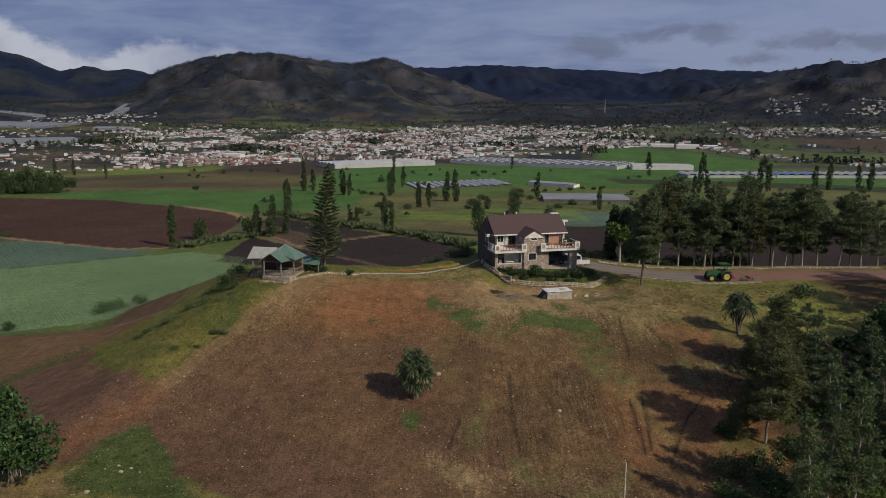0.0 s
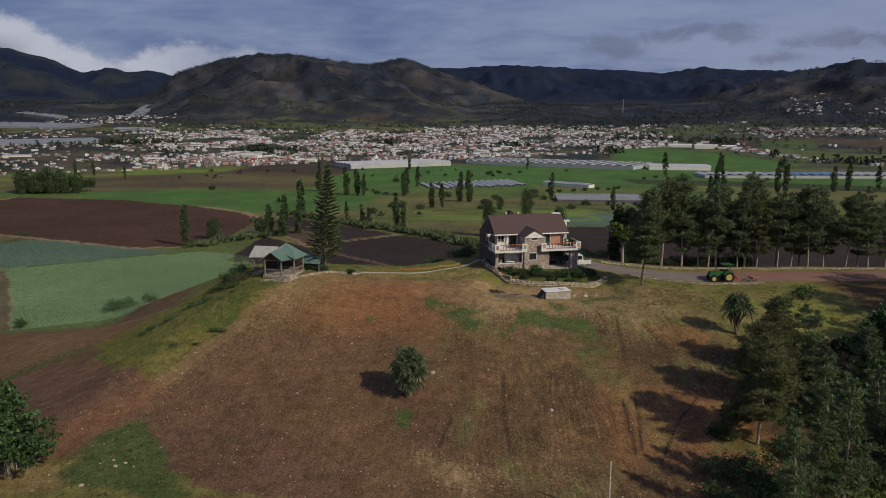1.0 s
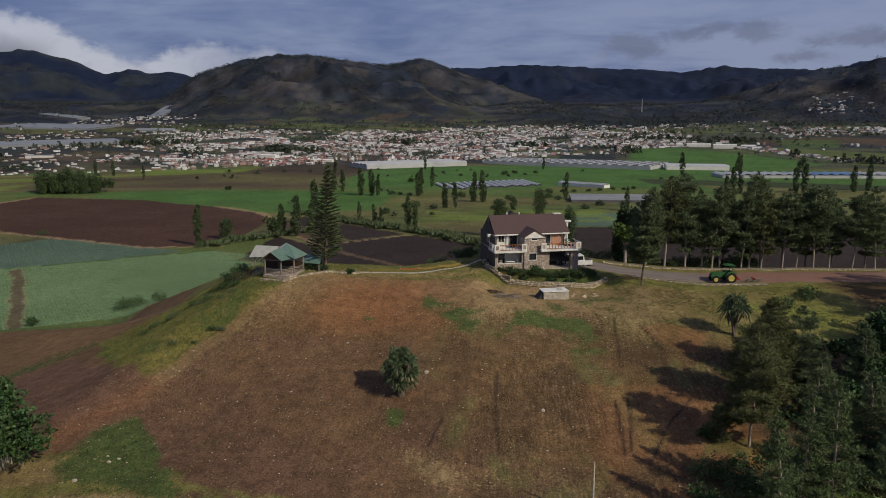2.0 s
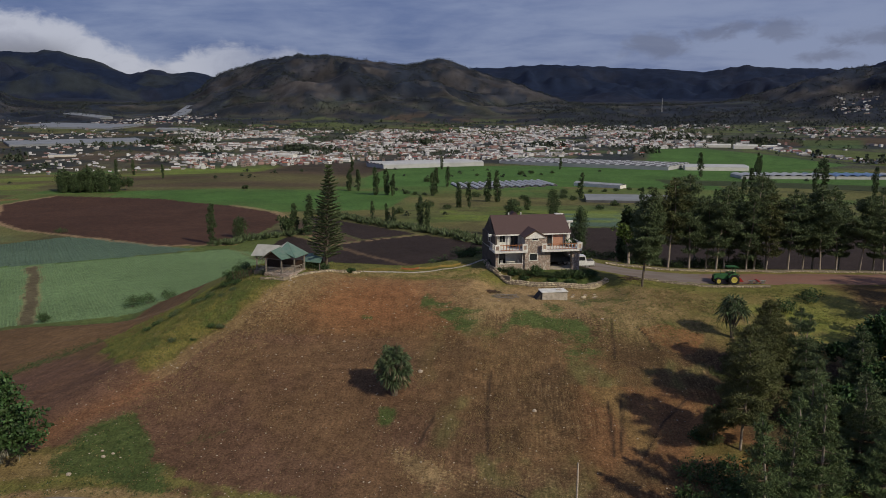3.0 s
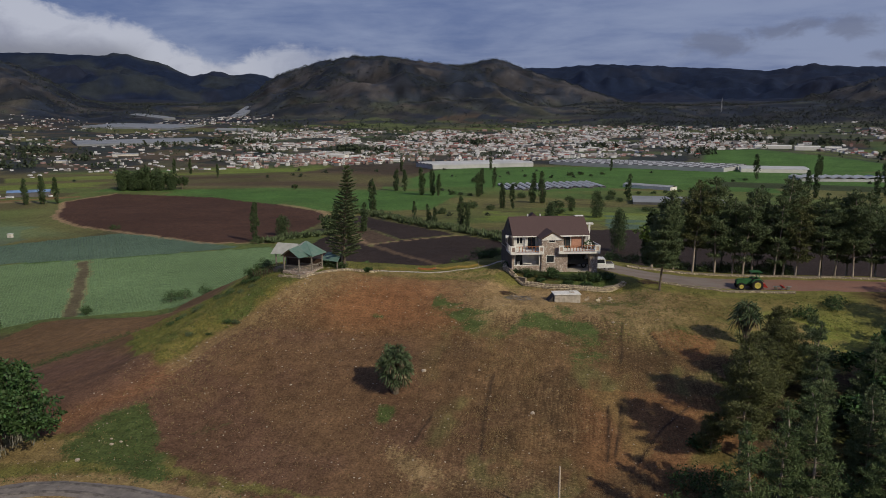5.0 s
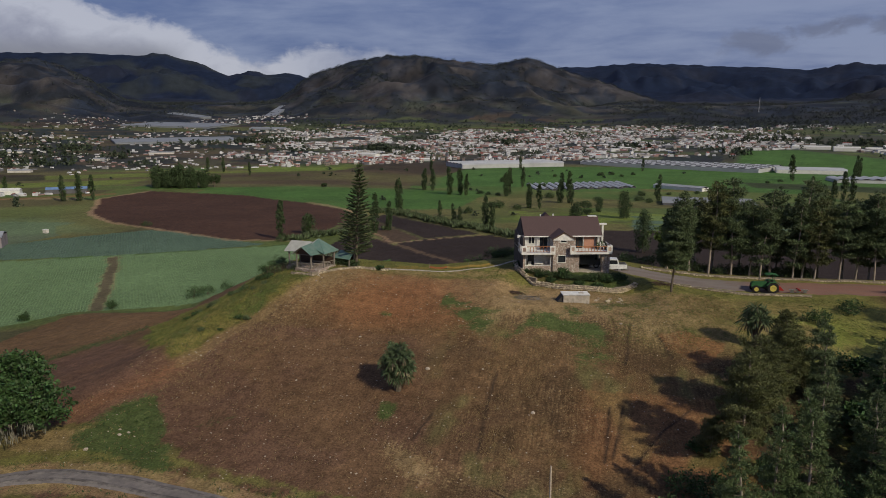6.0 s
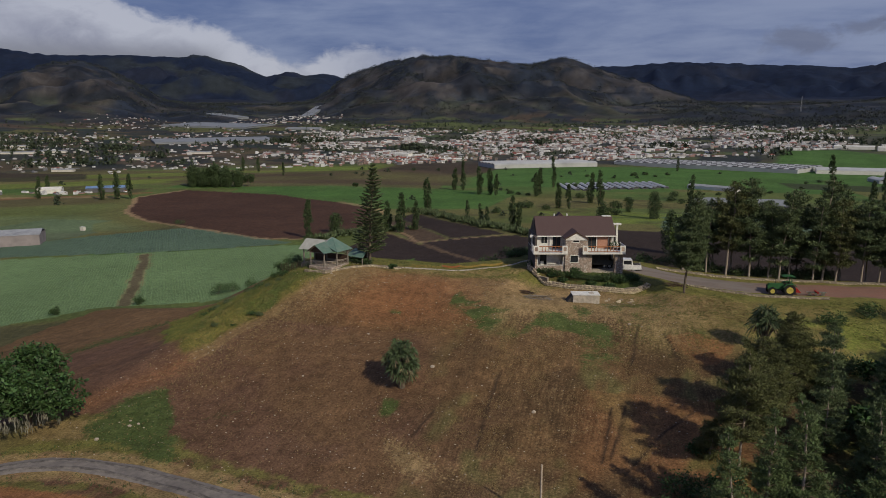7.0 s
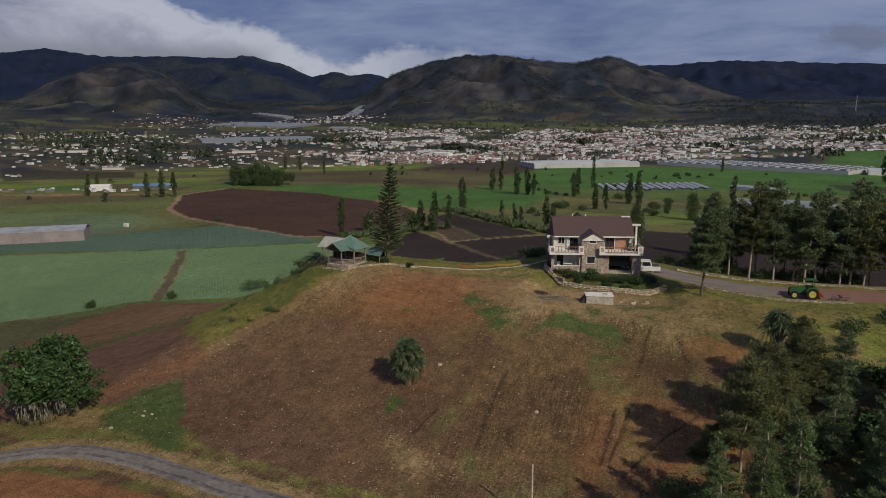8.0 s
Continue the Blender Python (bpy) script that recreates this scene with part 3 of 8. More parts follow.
    lay(soft([(398, 995), (474, 975), (418, 855), (363, 868)], x, y, 6), "bright", 0.5)
    lay(near_line([(272, 883), (307, 853), (335, 706), (345, 670)], x, y) < 3.5, "town", 0.9)
    lay(near_line([(-420, 300), (-331, 303), (-262, 371)], x, y) < 5, "red", 0.55)
    out = step(d, 1350, 1550)
    lay(out, "scrub", 0.85)
    lay(out * (r2 < 0.3), "hillgreen", 0.8)
    lay(out * (r2 > 0.75), "hazed_forest", 0.85)
    strip = (d > 1240) & (d < 1560) & (deg < 6) & (z < 75)
    lay(strip * (r2 > 0.3) * (r2 < 0.55), "meadow", 0.5)
    lay(strip * (r2 > 0.55) * (r2 < 0.72), "brown", 0.6)
    lay(step(d, 1230, 1400) * step(deg, 1, 6) * step(fbm(x + 33, y, 120, 4), 0.36, 0.5), "hazed_forest", 0.8)
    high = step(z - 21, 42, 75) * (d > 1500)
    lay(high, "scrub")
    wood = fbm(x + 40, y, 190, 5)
    lay(high * step(wood, 0.42, 0.52), "hazed_forest", 0.95)
    lay(step(d, 1480, 1600) * (1 - step(d, 2350, 2500)) * step(deg + 5 * (wood - 0.5), -38.6, -37.6) * (1 - step(deg + 5 * (wood - 0.5), -31.5, -30)), "hazed_forest", 0.95)
    # blue haze of the far ridges, painted on by distance
    lay(step(d, 2500, 2800), "haze_slate", 0.80 + 0.18 * step(fbm(x, y + 70, 160, 4), 0.35, 0.55))
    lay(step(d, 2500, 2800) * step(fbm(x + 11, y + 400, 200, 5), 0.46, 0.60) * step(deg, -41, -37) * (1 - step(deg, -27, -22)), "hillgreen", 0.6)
    # mottling of the slopes: copses, clearings and bare shoulders
    slope_ = step(d, 1480, 1700)
    near_slope = slope_ * (1 - step(d, 2450, 2650))
    lay(near_slope * step(fbm(x + 5, y + 63, 60, 5), 0.49, 0.56), "hazed_forest", 0.75)
    lay(near_slope * step(fbm(x + 205, y + 3, 50, 4), 0.56, 0.68), "shoulder", 0.45)
    tone *= 1 + (0.5 * slope_ + 1.2 * near_slope)[:, None] * (fbm(x + 3, y + 9, 40, 3)[:, None] - 0.5)
    # named fields
    hx, hy = x + wob * 2, y + wob2 * 2
    for poly, name in ((CABBAGE, "cabbage"), (BLUE, "blue"), (PLOUGHED, "plough"), (BROWN_PATCH, "brown"), (TEAL, "blue")):
        lay(inside(poly, hx, hy), name)
    for poly in DARK:
        lay(inside(poly, hx, hy), "dark")
    lay(near_line([(-116, 176), (-98, 150), (-79, 120)], hx, hy) < 1.7, "straw", 0.5)
    lay(near_line([(-116, 176), (-98, 150), (-79, 120)], hx, hy) < 1.1, "brown", 0.7)
    lay((d > 285) & (d < 330) & (x > -20) & (x < 60) & (np.abs(fbm(x, y * 4, 40, 2) - 0.5) < 0.08), "lime", 0.7)
    lay(near_line([(-121, 177), (-92, 196), (-75, 207)], hx, hy) < 0.7, "green", 0.8)
    lay(near_line([(-249, 394), (-250, 348), (-205, 281), (-173, 252), (-141, 235), (-98, 212), (-76, 216)], hx, hy) < 1.3, "sand", 0.75)
    lay(near_line([(-126, 347), (-108, 330), (-93, 313), (-84, 296)], hx, hy) < 1.8, "sand", 0.6)
    lay(near_line([(-75, 210), (-52, 180), (-40, 165)], hx, hy) < 0.8, "olive", 0.7)
    lay(near_line([(-71, 262), (-45, 216), (-20, 240)], hx, hy) < 0.6, "sand", 0.6)
    lay(near_line([(-65, 239), (-50, 221), (-30, 197), (-12, 178)], hx, hy) < 1.1, "sand", 0.28)
    # the hill
    hill = (z > np.interp(d, [0, 110, 240], [-13.0, -13.4, -15.5])) & (d < 180) & (y < 150)
    lay(hill, "soil")
    patch = fbm(x, y + 200, 9.0, 4)
    speck = fbm(x + 51, y, 1.3, 3)
    lay(hill * step(patch, 0.45, 0.62), "soil_dark", 0.6)
    lay(hill * step(12 - x - 0.55 * (y - 60) + 14 * wob, -2, 14) * (y < 76) * (0.45 + 0.5 * step(patch, 0.35, 0.6)), "purple", 0.9)
    # the lower slope to the east: weeds, dry stalks and bare earth in patches
    east = hill * step(x + 6 * wob, -2, 5) * (y < 84)
    blot = fbm(x * 1.2 + 31, y * 0.8, 5.0, 4)
    lay(east * step(blot, 0.46, 0.6), "weedy", 0.8)
    lay(east * step(fbm(x * 1.3 + 5, y * 0.7 + 60, 4.0, 4), 0.52, 0.64), "soil_dark", 0.85)
    row = 0.5 + 0.5 * np.sin((x - 0.06 * (y - 60)) * 9.4 + 5 * wob)
    lay(hill * (y < 84) * (x > -24) * row * 0.4 * step(fbm(x + 3, y * 0.4, 3.0, 3), 0.4, 0.6), "soil_dark")
    broad = fbm(x + 20, y, 7.0, 3)
    dry = hill * (0.04 + 0.07 * step(y, 66, 78) + 0.40 * step(x + 5 * wob, -3, 8) * (0.55 + 0.8 * (broad - 0.3))) * (y < 93)
    dry = dry + hill * 0.30 * np.exp(-(near_line([(-16, 89), (-21, 78), (-26, 67)], jx, jy) / 4.5) ** 2)
    dry = dry + hill * 0.15 * np.exp(-(near_line([(0, 55), (6, 53.5), (14, 55)], jx, jy) / 3.0) ** 2)
    dry = dry + hill * 0.40 * np.exp(-(near_line([(-0.8, 57.4), (2.2, 54.6)], jx, jy) / 1.6) ** 2)
    top = np.exp(-((y - 86.5 + 3 * wob) / 6.5) ** 2) * step(x, -24, -18) * (1 - step(x, 24, 32))
    dry = np.clip(dry + 0.34 * hill * top - 0.35 * hill * np.exp(-((x + 7.5) / 7.0) ** 2 - ((y - 83.5) / 6.0) ** 4), 0, 1)
    lay(hill * np.exp(-((y - 87.5 + 2.5 * wob) / 3.6) ** 2) * step(x, 0, 5) * (1 - step(x, 20, 26)), "sand", 0.75)
    lay(hill * np.exp(-((y - 89 + 2.5 * wob) / 3.4) ** 2) * step(x, -20, -17) * (1 - step(x, 0, 4)), "tan", 0.75)
    lush = 0.0 * x
    lay(hill * np.exp(-((x + 7.5 + 4 * wob) / 9.0) ** 2 - ((y - 84.5 + 3 * wob2) / 7.0) ** 4), "red", 0.85)
    lay(hill * step(x, 13, 17) * (y < 68) * step(fbm(x + 9, y, 10, 3), 0.36, 0.5), "red", 0.4)
    lay(hill * (near_line([(-17, 91), (-22.6, 78), (-27.2, 68)], jx, jy) < 1.0), "straw", 0.45)
    lay(hill * (np.hypot(x - 28.9, (y - 57.3) * 0.8) < 1.5 + 2 * wob), "orange", 0.9)
    lay(hill * soft([(-52, 77), (-48, 84), (-29.2, 68.4), (-28.8, 65.6), (-31.5, 62.4), (-36, 60)], jx, jy, 1.5), "purple", 0.85)
    green = fbm(x + 130, y + 12, 3.4, 4)
    lush = lush + hill * step(y, 68, 78) * (x > -2) * (x < 28) * step(fbm(x + 130, y + 12, 3.2, 5), 0.30, 0.85) * 0.72
    lay(hill * np.exp(-(((x - 37) / 6) ** 2 + ((y - 49) / 5) ** 2)), "lime", 0.8)
    lush = lush + hill * 0.55 * np.exp(-((x - 16.5 + 3 * wob) / 3.0) ** 2 - ((y - 72.5 + 3 * wob2) / 4.0) ** 2)
    lush = lush + hill * 0.40 * np.exp(-(near_line([(10, 80.5), (17, 79.5)], jx, jy) / 1.6) ** 2)
    lush = lush + hill * 0.55 * np.exp(-(near_line([(10, 81.6), (15.5, 79.8)], jx, jy) / 2.2) ** 2)
    lush = lush + hill * 0.52 * soft([(-0.5, 81), (0.5, 86.5), (6, 86), (5, 80), (2, 78.5)], jx, jy, 2.4) * step(fbm(x * 0.6, y * 1.5, 1.3, 3), 0.36, 0.62)
    lay(hill * soft([(17, 75.5), (20.8, 79.5), (23.5, 79.0), (24.0, 74.0), (20.5, 70.5)], jx, jy, 1.5), "soil_dark", 0.8)
    lay(hill * step(x + 4 * wob, 19, 24) * step(y, 74, 80), "grass", 0.6)
    lay(hill * step(x + 4 * wob, 19, 24) * step(y, 74, 80) * step(patch, 0.5, 0.6), "straw", 0.6)
    lay(hill * (np.hypot(x - 27, y - 77) < 3.2 + 3 * wob), "red", 0.7)
    lay(hill * (near_line([(6, 91), (14, 88.5), (22, 90)], jx, jy) < 1.8), "sand", 0.65)
    lay(hill * step(y + 2 * wob, 90.5, 92.5) * (x < 8), "grass", 0.9)
    lay(hill * step(y + 2 * wob, 91, 93) * (x > 8), "grass", 0.8)
    lay(hill * (near_line([(-13, 92.6), (-8, 92.2), (-2, 92.4), (3, 94.2), (6, 97)], jx, jy) < 1.0), "sand", 0.5)
    lay(hill * (near_line([(-10, 94.2), (-3, 95.4), (2.0, 98.4)], jx, jy) < 0.8), "ochre", 0.5)
    lay(hill * step(x, 30, 36) * (y < 92) * step(green, 0.42, 0.55), "grass", 0.8)
    lay(hill * np.exp(-(((x - 41) / 7) ** 2 + ((y - 83) / 6) ** 2)) * step(green, 0.38, 0.6), "lime", 0.6)
    # dark soil, with the shadows of the eastern trees painted in
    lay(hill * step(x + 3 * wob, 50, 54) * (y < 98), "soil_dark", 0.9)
    lay(hill * inside([(6, 99), (7.4, 95), (9.4, 93.4), (12.5, 92.7), (16, 92.7), (19, 93.3), (21.5, 95), (18, 97)], x, y), "soil_dark", 0.6)
    lush = lush + 0.6 * hill * inside([(6, 99), (7.4, 95), (9.4, 93.4), (12.5, 92.7), (16, 92.7), (19, 93.3), (21.5, 95), (18, 97)], x, y)
    # shade under the field-edge trees, painted as near-black ground
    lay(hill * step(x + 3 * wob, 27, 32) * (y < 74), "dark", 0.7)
    lay(hill * (x > 24) * (y < 66) * step(green, 0.52, 0.66), "green", 0.5)
    lush = lush + hill * 0.9 * np.exp(-(near_line([(-2.8, 63), (-2.6, 61.4)], jx, jy) / 1.1) ** 2)
    lush = lush + hill * 0.55 * np.exp(-(near_line([(-18, 60), (-20, 57.5)], jx, jy) / 1.0) ** 2)
    lush = lush + hill * 0.8 * np.exp(-(near_line([(-9, 80.5), (-8, 80.5)], jx, jy) / 0.8) ** 2)
    lay(hill * soft(BANK, x + wob * 5, y + wob2 * 5, 1.0), "bank", 0.9)
    lay(hill * inside(BANK, jx, jy) * step(fbm(x * 1.4 + 7, y, 3.4, 4), 0.42, 0.6), "green", 0.75)
    lay(hill * inside(BANK, jx, jy) * step(speck, 0.52, 0.7), "straw", 0.25)
    lay(hill * (x < -40) * (y > 86), "soil")
    lay(hill * inside(LANE, jx, jy), "soil", 0.9)
    lush = lush + 0.62 * hill * soft(LANE_GRASS, jx, jy, 1.8)
    lay(hill * (near_line([(-64, 124), (-50, 106), (-40, 99)], jx, jy) < 1.0), "tan", 0.6)
    lay(hill * np.exp(-(near_line([(-34, 58), (-30, 63), (-28, 66.5)], jx, jy) / 1.6) ** 2), "red", 0.4)
    lay(hill * (near_line([(-36, 51.5), (-29, 54), (-22, 51)], jx, jy) < 3.4), "grass", 0.6)
    lush = lush + (0.92 + 0.4 * (green - 0.4)) * hill * soft(VERGE, x + wob * 3.5, y + wob2 * 3.5, 1.3)
    dry = dry * (1 - 0.7 * inside(VERGE, jx, jy))
    lay(hill * (near_line([(-35, 52.6), (-31, 54.0), (-28.6, 55.0)], jx, jy) < 1.6), "sand", 0.4)
    road = near_line(LOWER_ROAD, x + wob, y + wob2)
    lay(hill * (road < 4.6) * step(speck, 0.3, 0.6), "grass", 0.75)
    lay(hill * (road < 2.6), "sand", 0.6)
    lay(hill * (x < -12) * (y < 44) * (road > 3.6), "red", 0.8)
    for line, wide in (([(18.0, 65.6), (17.9, 61.7), (17.5, 57.8)], 0.26), ([(19.2, 66.3), (19.1, 64.0), (18.2, 58.6)], 0.24), ([(6.7, 69.6), (6.6, 63.5), (6.7, 57.5)], 0.22), ([(23.3, 79.8), (23.8, 77.4), (24.4, 74.5)], 0.25), ([(25.4, 66.2), (22.7, 63.0), (19.1, 56.2)], 0.25), ([(20.5, 81.3), (19.8, 72.7)], 0.2), ([(1.6, 62.5), (0.8, 58.8)], 0.18)):
        on = hill * np.exp(-(near_line(line, x + 0.35 * wob, y) / (0.62 * wide)) ** 2)
        lay(on, "dark", 0.9)
        dry = dry * (1 - on)
    grain = (0.82 + 0.36 * fbm(x, y, 1.1, 3))[:, None]
    furrow = hill * (1 - step(y, 76, 88)) * step(x, -26, -22) * (1 - step(x, 30, 36)) * (0.22 + 0.5 * step(x + 4 * wob, -4, 8) * step(broad, 0.35, 0.6))
    dry = dry * (1 - inside(BANK, jx, jy))
    tone[:, 2] *= 1 - 0.13 * hill
    return np.clip(tone * grain, 0, 1), np.clip(dry, 0, 1), np.clip(lush, 0, 1), furrow


def mesh_from(name, verts, faces, smooth=False):
    """A mesh from arrays: verts (n, 3), faces (m, 3 or 4) or a list of such arrays."""
    me = bpy.data.meshes.new(name)
    groups = [np.asarray(f, np.int32) for f in (faces if isinstance(faces, list) else [faces]) if len(f)]
    verts = np.asarray(verts, np.float32)
    me.vertices.add(len(verts))
    me.vertices.foreach_set("co", verts.ravel())
    loops = np.concatenate([f.ravel() for f in groups])
    sizes = np.concatenate([np.full(len(f), f.shape[1], np.int32) for f in groups])
    me.loops.add(len(loops))
    me.loops.foreach_set("vertex_index", loops)
    me.polygons.add(len(sizes))
    me.polygons.foreach_set("loop_start", np.concatenate(([0], np.cumsum(sizes)[:-1])).astype(np.int32))
    me.polygons.foreach_set("use_smooth", np.full(len(sizes), smooth))
    me.update(calc_edges=True)
    return me


def thing(name, label, category, m=None, group="", kind=""):
    ob = new(name)
    if m is not None:
        ob.matrix_world = m
    return tagged(ob, label, category, group, kind)


def part(name, shape, mat, parent, label="", m=None):
    """Links a bmesh or a mesh as one mesh object under a thing or under a part."""
    if isinstance(shape, bmesh.types.BMesh):
        me = bpy.data.meshes.new(name)
        shape.to_mesh(me)
        shape.free()
    else:
        me = shape
    if mat is not None and not me.materials:
        me.materials.append(MAT[mat] if isinstance(mat, str) else mat)
    ob = new(name, me)
    ob.parent = parent
    if m is not None:
        ob.matrix_basis = m
    if label:
        ob["label"] = label
    return ob


# the ground: one sheet, closer meshed near the hill
inner, outer = 22.0, 4700.0
radii = [inner]
while radii[-1] < outer:
    radii.append(radii[-1] * (1.006 if radii[-1] < 115 else 1.0095))
radii = np.array(radii)
bearings = np.radians(np.concatenate((np.arange(-180, -58, 4.0), np.arange(-58, 46, 0.2), np.arange(46, 179, 4.0), [180.0])))
gr, gb = np.meshgrid(radii, bearings, indexing="ij")
gx, gy = 10 + gr * np.sin(gb), gr * np.cos(gb)
gx, gy = gx.ravel(), gy.ravel()
gv = np.column_stack((gx, gy, ground_z(gx, gy)))
nb = len(bearings)
ij = (np.arange(len(radii) - 1)[:, None] * nb + np.arange(nb - 1)[None, :]).ravel()
quads = np.column_stack((ij, ij + nb, ij + nb + 1, ij + 1))
centre = np.vstack((gv, [[10, 0, gz(10, 0)]]))
fan = np.column_stack((np.full(nb - 1, len(gv)), np.arange(nb - 1), np.arange(1, nb)))
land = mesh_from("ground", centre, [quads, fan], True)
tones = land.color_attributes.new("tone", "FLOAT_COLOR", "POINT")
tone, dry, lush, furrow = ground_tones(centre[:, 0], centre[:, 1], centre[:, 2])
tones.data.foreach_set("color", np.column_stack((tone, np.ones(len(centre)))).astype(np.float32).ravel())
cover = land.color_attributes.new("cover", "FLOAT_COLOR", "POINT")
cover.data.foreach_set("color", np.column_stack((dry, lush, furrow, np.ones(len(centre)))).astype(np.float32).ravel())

earth, n, bsdf = attribute_material("earth")
spot = n.add("ShaderNodeTexCoord").outputs["Object"]
tint = n.add("ShaderNodeVertexColor", layer_name="tone").outputs["Color"]
n_fine, n_mid, n_wide = n.noise(spot, 5.0, 6.0, 0.7), n.noise(spot, 0.9, 5.0, 0.62), n.noise(spot, 0.035, 6.0, 0.62)
strength = n.math("MULTIPLY", n.ramp(n_fine, 0.25, 0.75, 0.50, 1.50), n.ramp(n_mid, 0.25, 0.75, 0.76, 1.24))
strength = n.math("MULTIPLY", strength, n.ramp(n_wide, 0.3, 0.7, 0.84, 1.16))
split = n.add("ShaderNodeSeparateColor")
n.link(n.add("ShaderNodeVertexColor", layer_name="cover").outputs["Color"], split.inputs[0])
w_dry, w_lush, w_row = split.outputs
rows = n.add("ShaderNodeMapping")
rows.inputs["Scale"].default_value, rows.inputs["Rotation"].default_value = (4.2, 0.42, 1.0), (0, 0, 0.06)
n.link(spot, rows.inputs["Vector"])
n_row = n.noise(rows.outputs[0], 1.0, 4.0, 0.6)
n_straw = n.math("ADD", n.math("MULTIPLY", n.noise(spot, 3.4, 8.0, 0.75), 0.8), n.math("MULTIPLY", n_row, 0.2))
strength = n.math("MULTIPLY", strength, n.mix(w_row, (1, 1, 1, 1), n.ramp(n_row, 0.34, 0.66, 0.70, 1.22)))
m_dry = n.ramp(n.math("ADD", n_straw, n.math("MULTIPLY", n.math("SUBTRACT", w_dry, 0.5), 0.42)), 0.44, 0.60, 0.0, 0.8)
m_lush = n.ramp(n.math("ADD", n.noise(spot, 2.3, 9.0, 0.78), n.math("MULTIPLY", n.math("SUBTRACT", w_lush, 0.5), 0.75)), 0.46, 0.74, 0.0, 0.95)
tint = n.mix(n.math("MULTIPLY", m_dry, n.ramp(w_dry, 0.0, 0.1)), tint, (0.238, 0.170, 0.086, 1))
tint = n.mix(n.math("MULTIPLY", m_lush, n.ramp(w_lush, 0.0, 0.1)), tint, (0.062, 0.086, 0.027, 1))
hsv = n.add("ShaderNodeHueSaturation")
n.link(tint, hsv.inputs["Color"]), n.link(strength, hsv.inputs["Value"])
n.link(hsv.outputs[0], bsdf.inputs["Base Color"])
lump = n.add("ShaderNodeBump")
lump.inputs["Distance"].default_value, lump.inputs["Strength"].default_value = 0.16, 0.9
n.link(n.math("ADD", n_mid, n.math("MULTIPLY", n_fine, 0.4)), lump.inputs["Height"])
n.link(lump.outputs[0], bsdf.inputs["Normal"])
land.materials.append(earth)
tagged(new("ground", land), "red-brown ploughed hill above a valley of green fields and wooded hills", "ground", kind="structure")


def ribbon(name, line, width, lift, mat, label, category):
    """A road that lies on the ground along a line."""
    pts = [np.array(p, float) for p in line]
    fine = []
    for i in range(len(pts) - 1):
        p0, p1, p2, p3 = pts[max(i - 1, 0)], pts[i], pts[i + 1], pts[min(i + 2, len(pts) - 1)]
        for s in np.linspace(0, 1, 14, endpoint=False):
            fine.append(0.5 * (2 * p1 + (p2 - p0) * s + (2 * p0 - 5 * p1 + 4 * p2 - p3) * s * s + (3 * p1 - p0 - 3 * p2 + p3) * s ** 3))
    fine.append(pts[-1])
    fine = np.array(fine)
    tang = np.gradient(fine, axis=0)
    tang /= np.linalg.norm(tang, axis=1)[:, None]
    norm = np.column_stack((-tang[:, 1], tang[:, 0]))
    across = np.linspace(-0.5, 0.5, 7)
    wobble = (fbm(fine[:, 0], fine[:, 1], 2.0, 3) - 0.5) * 0.5
    w_all = width[0] + (width[1] - width[0]) * np.linspace(0, 1, len(fine)) if isinstance(width, tuple) else np.full(len(fine), width)
    v = np.concatenate([fine + norm * ((a * (w_all + wobble * abs(a)))[:, None]) for a in across])
    z = ground_z(v[:, 0], v[:, 1]) + lift - np.repeat(np.abs(across) ** 4, len(fine)) * 16 * (lift + 0.05)
    k = len(fine)
    ij = (np.arange(len(across) - 1)[:, None] * k + np.arange(k - 1)[None, :]).ravel()
    me = mesh_from(name, np.column_stack((v, z)), np.column_stack((ij, ij + 1, ij + k + 1, ij + k)), True)
    me.materials.append(MAT[mat])
    return tagged(new(name, me), label, category, kind="structure")


ribbon("road", LOWER_ROAD, 2.7, 0.10, "asphalt", "narrow worn grey asphalt lane curving below the field", "road")
for off in (-0.62, 0.55):
    ribbon("wheel_track", [(x + off * 0.1 + 0.12 * math.sin(x), y + off + 0.10 * math.sin(x * 0.7 + off)) for x, y in LOWER_ROAD], 0.62, 0.125, "track", "darker worn wheel track on the lane", "road")
ribbon("driveway", [(19.5, 103.0), (23, 102.0), (27, 100.8), (33, 100.6), (42, 100.9), (52, 101.6), (64, 101.8), (80, 100)], (6.0, 8.5), 0.10, "drive", "reddish paved driveway between low stone walls", "road")


FOOTPATH = [(-17.6, 90.9), (-14.5, 92.0), (-11.2, 92.9), (-7, 93.3), (-3.6, 93.8), (0, 95.4), (3.0, 97.8), (5.2, 102.1)]
ribbon("footpath", FOOTPATH, 0.55, 0.05, "concrete", "narrow pale footpath from the hut to the house", "path")


# ---- shapes ----
def add_box(bm, lo, hi, bevel=0.0):
    """A box between two corners, with its edges broken where bevel is given."""
    lo, hi = Vector(lo), Vector(hi)
    r = bmesh.ops.create_cube(bm, size=1.0, matrix=Matrix.Translation((lo + hi) / 2) @ Matrix.Diagonal((*(hi - lo), 1)))
    if bevel:
        edges = list({e for v in r["verts"] for e in v.link_edges})
        bmesh.ops.bevel(bm, geom=edges, offset=bevel, segments=1, affect="EDGES")
    return bm


def box(lo, hi, bevel=0.0):
    return add_box(bmesh.new(), lo, hi, bevel)


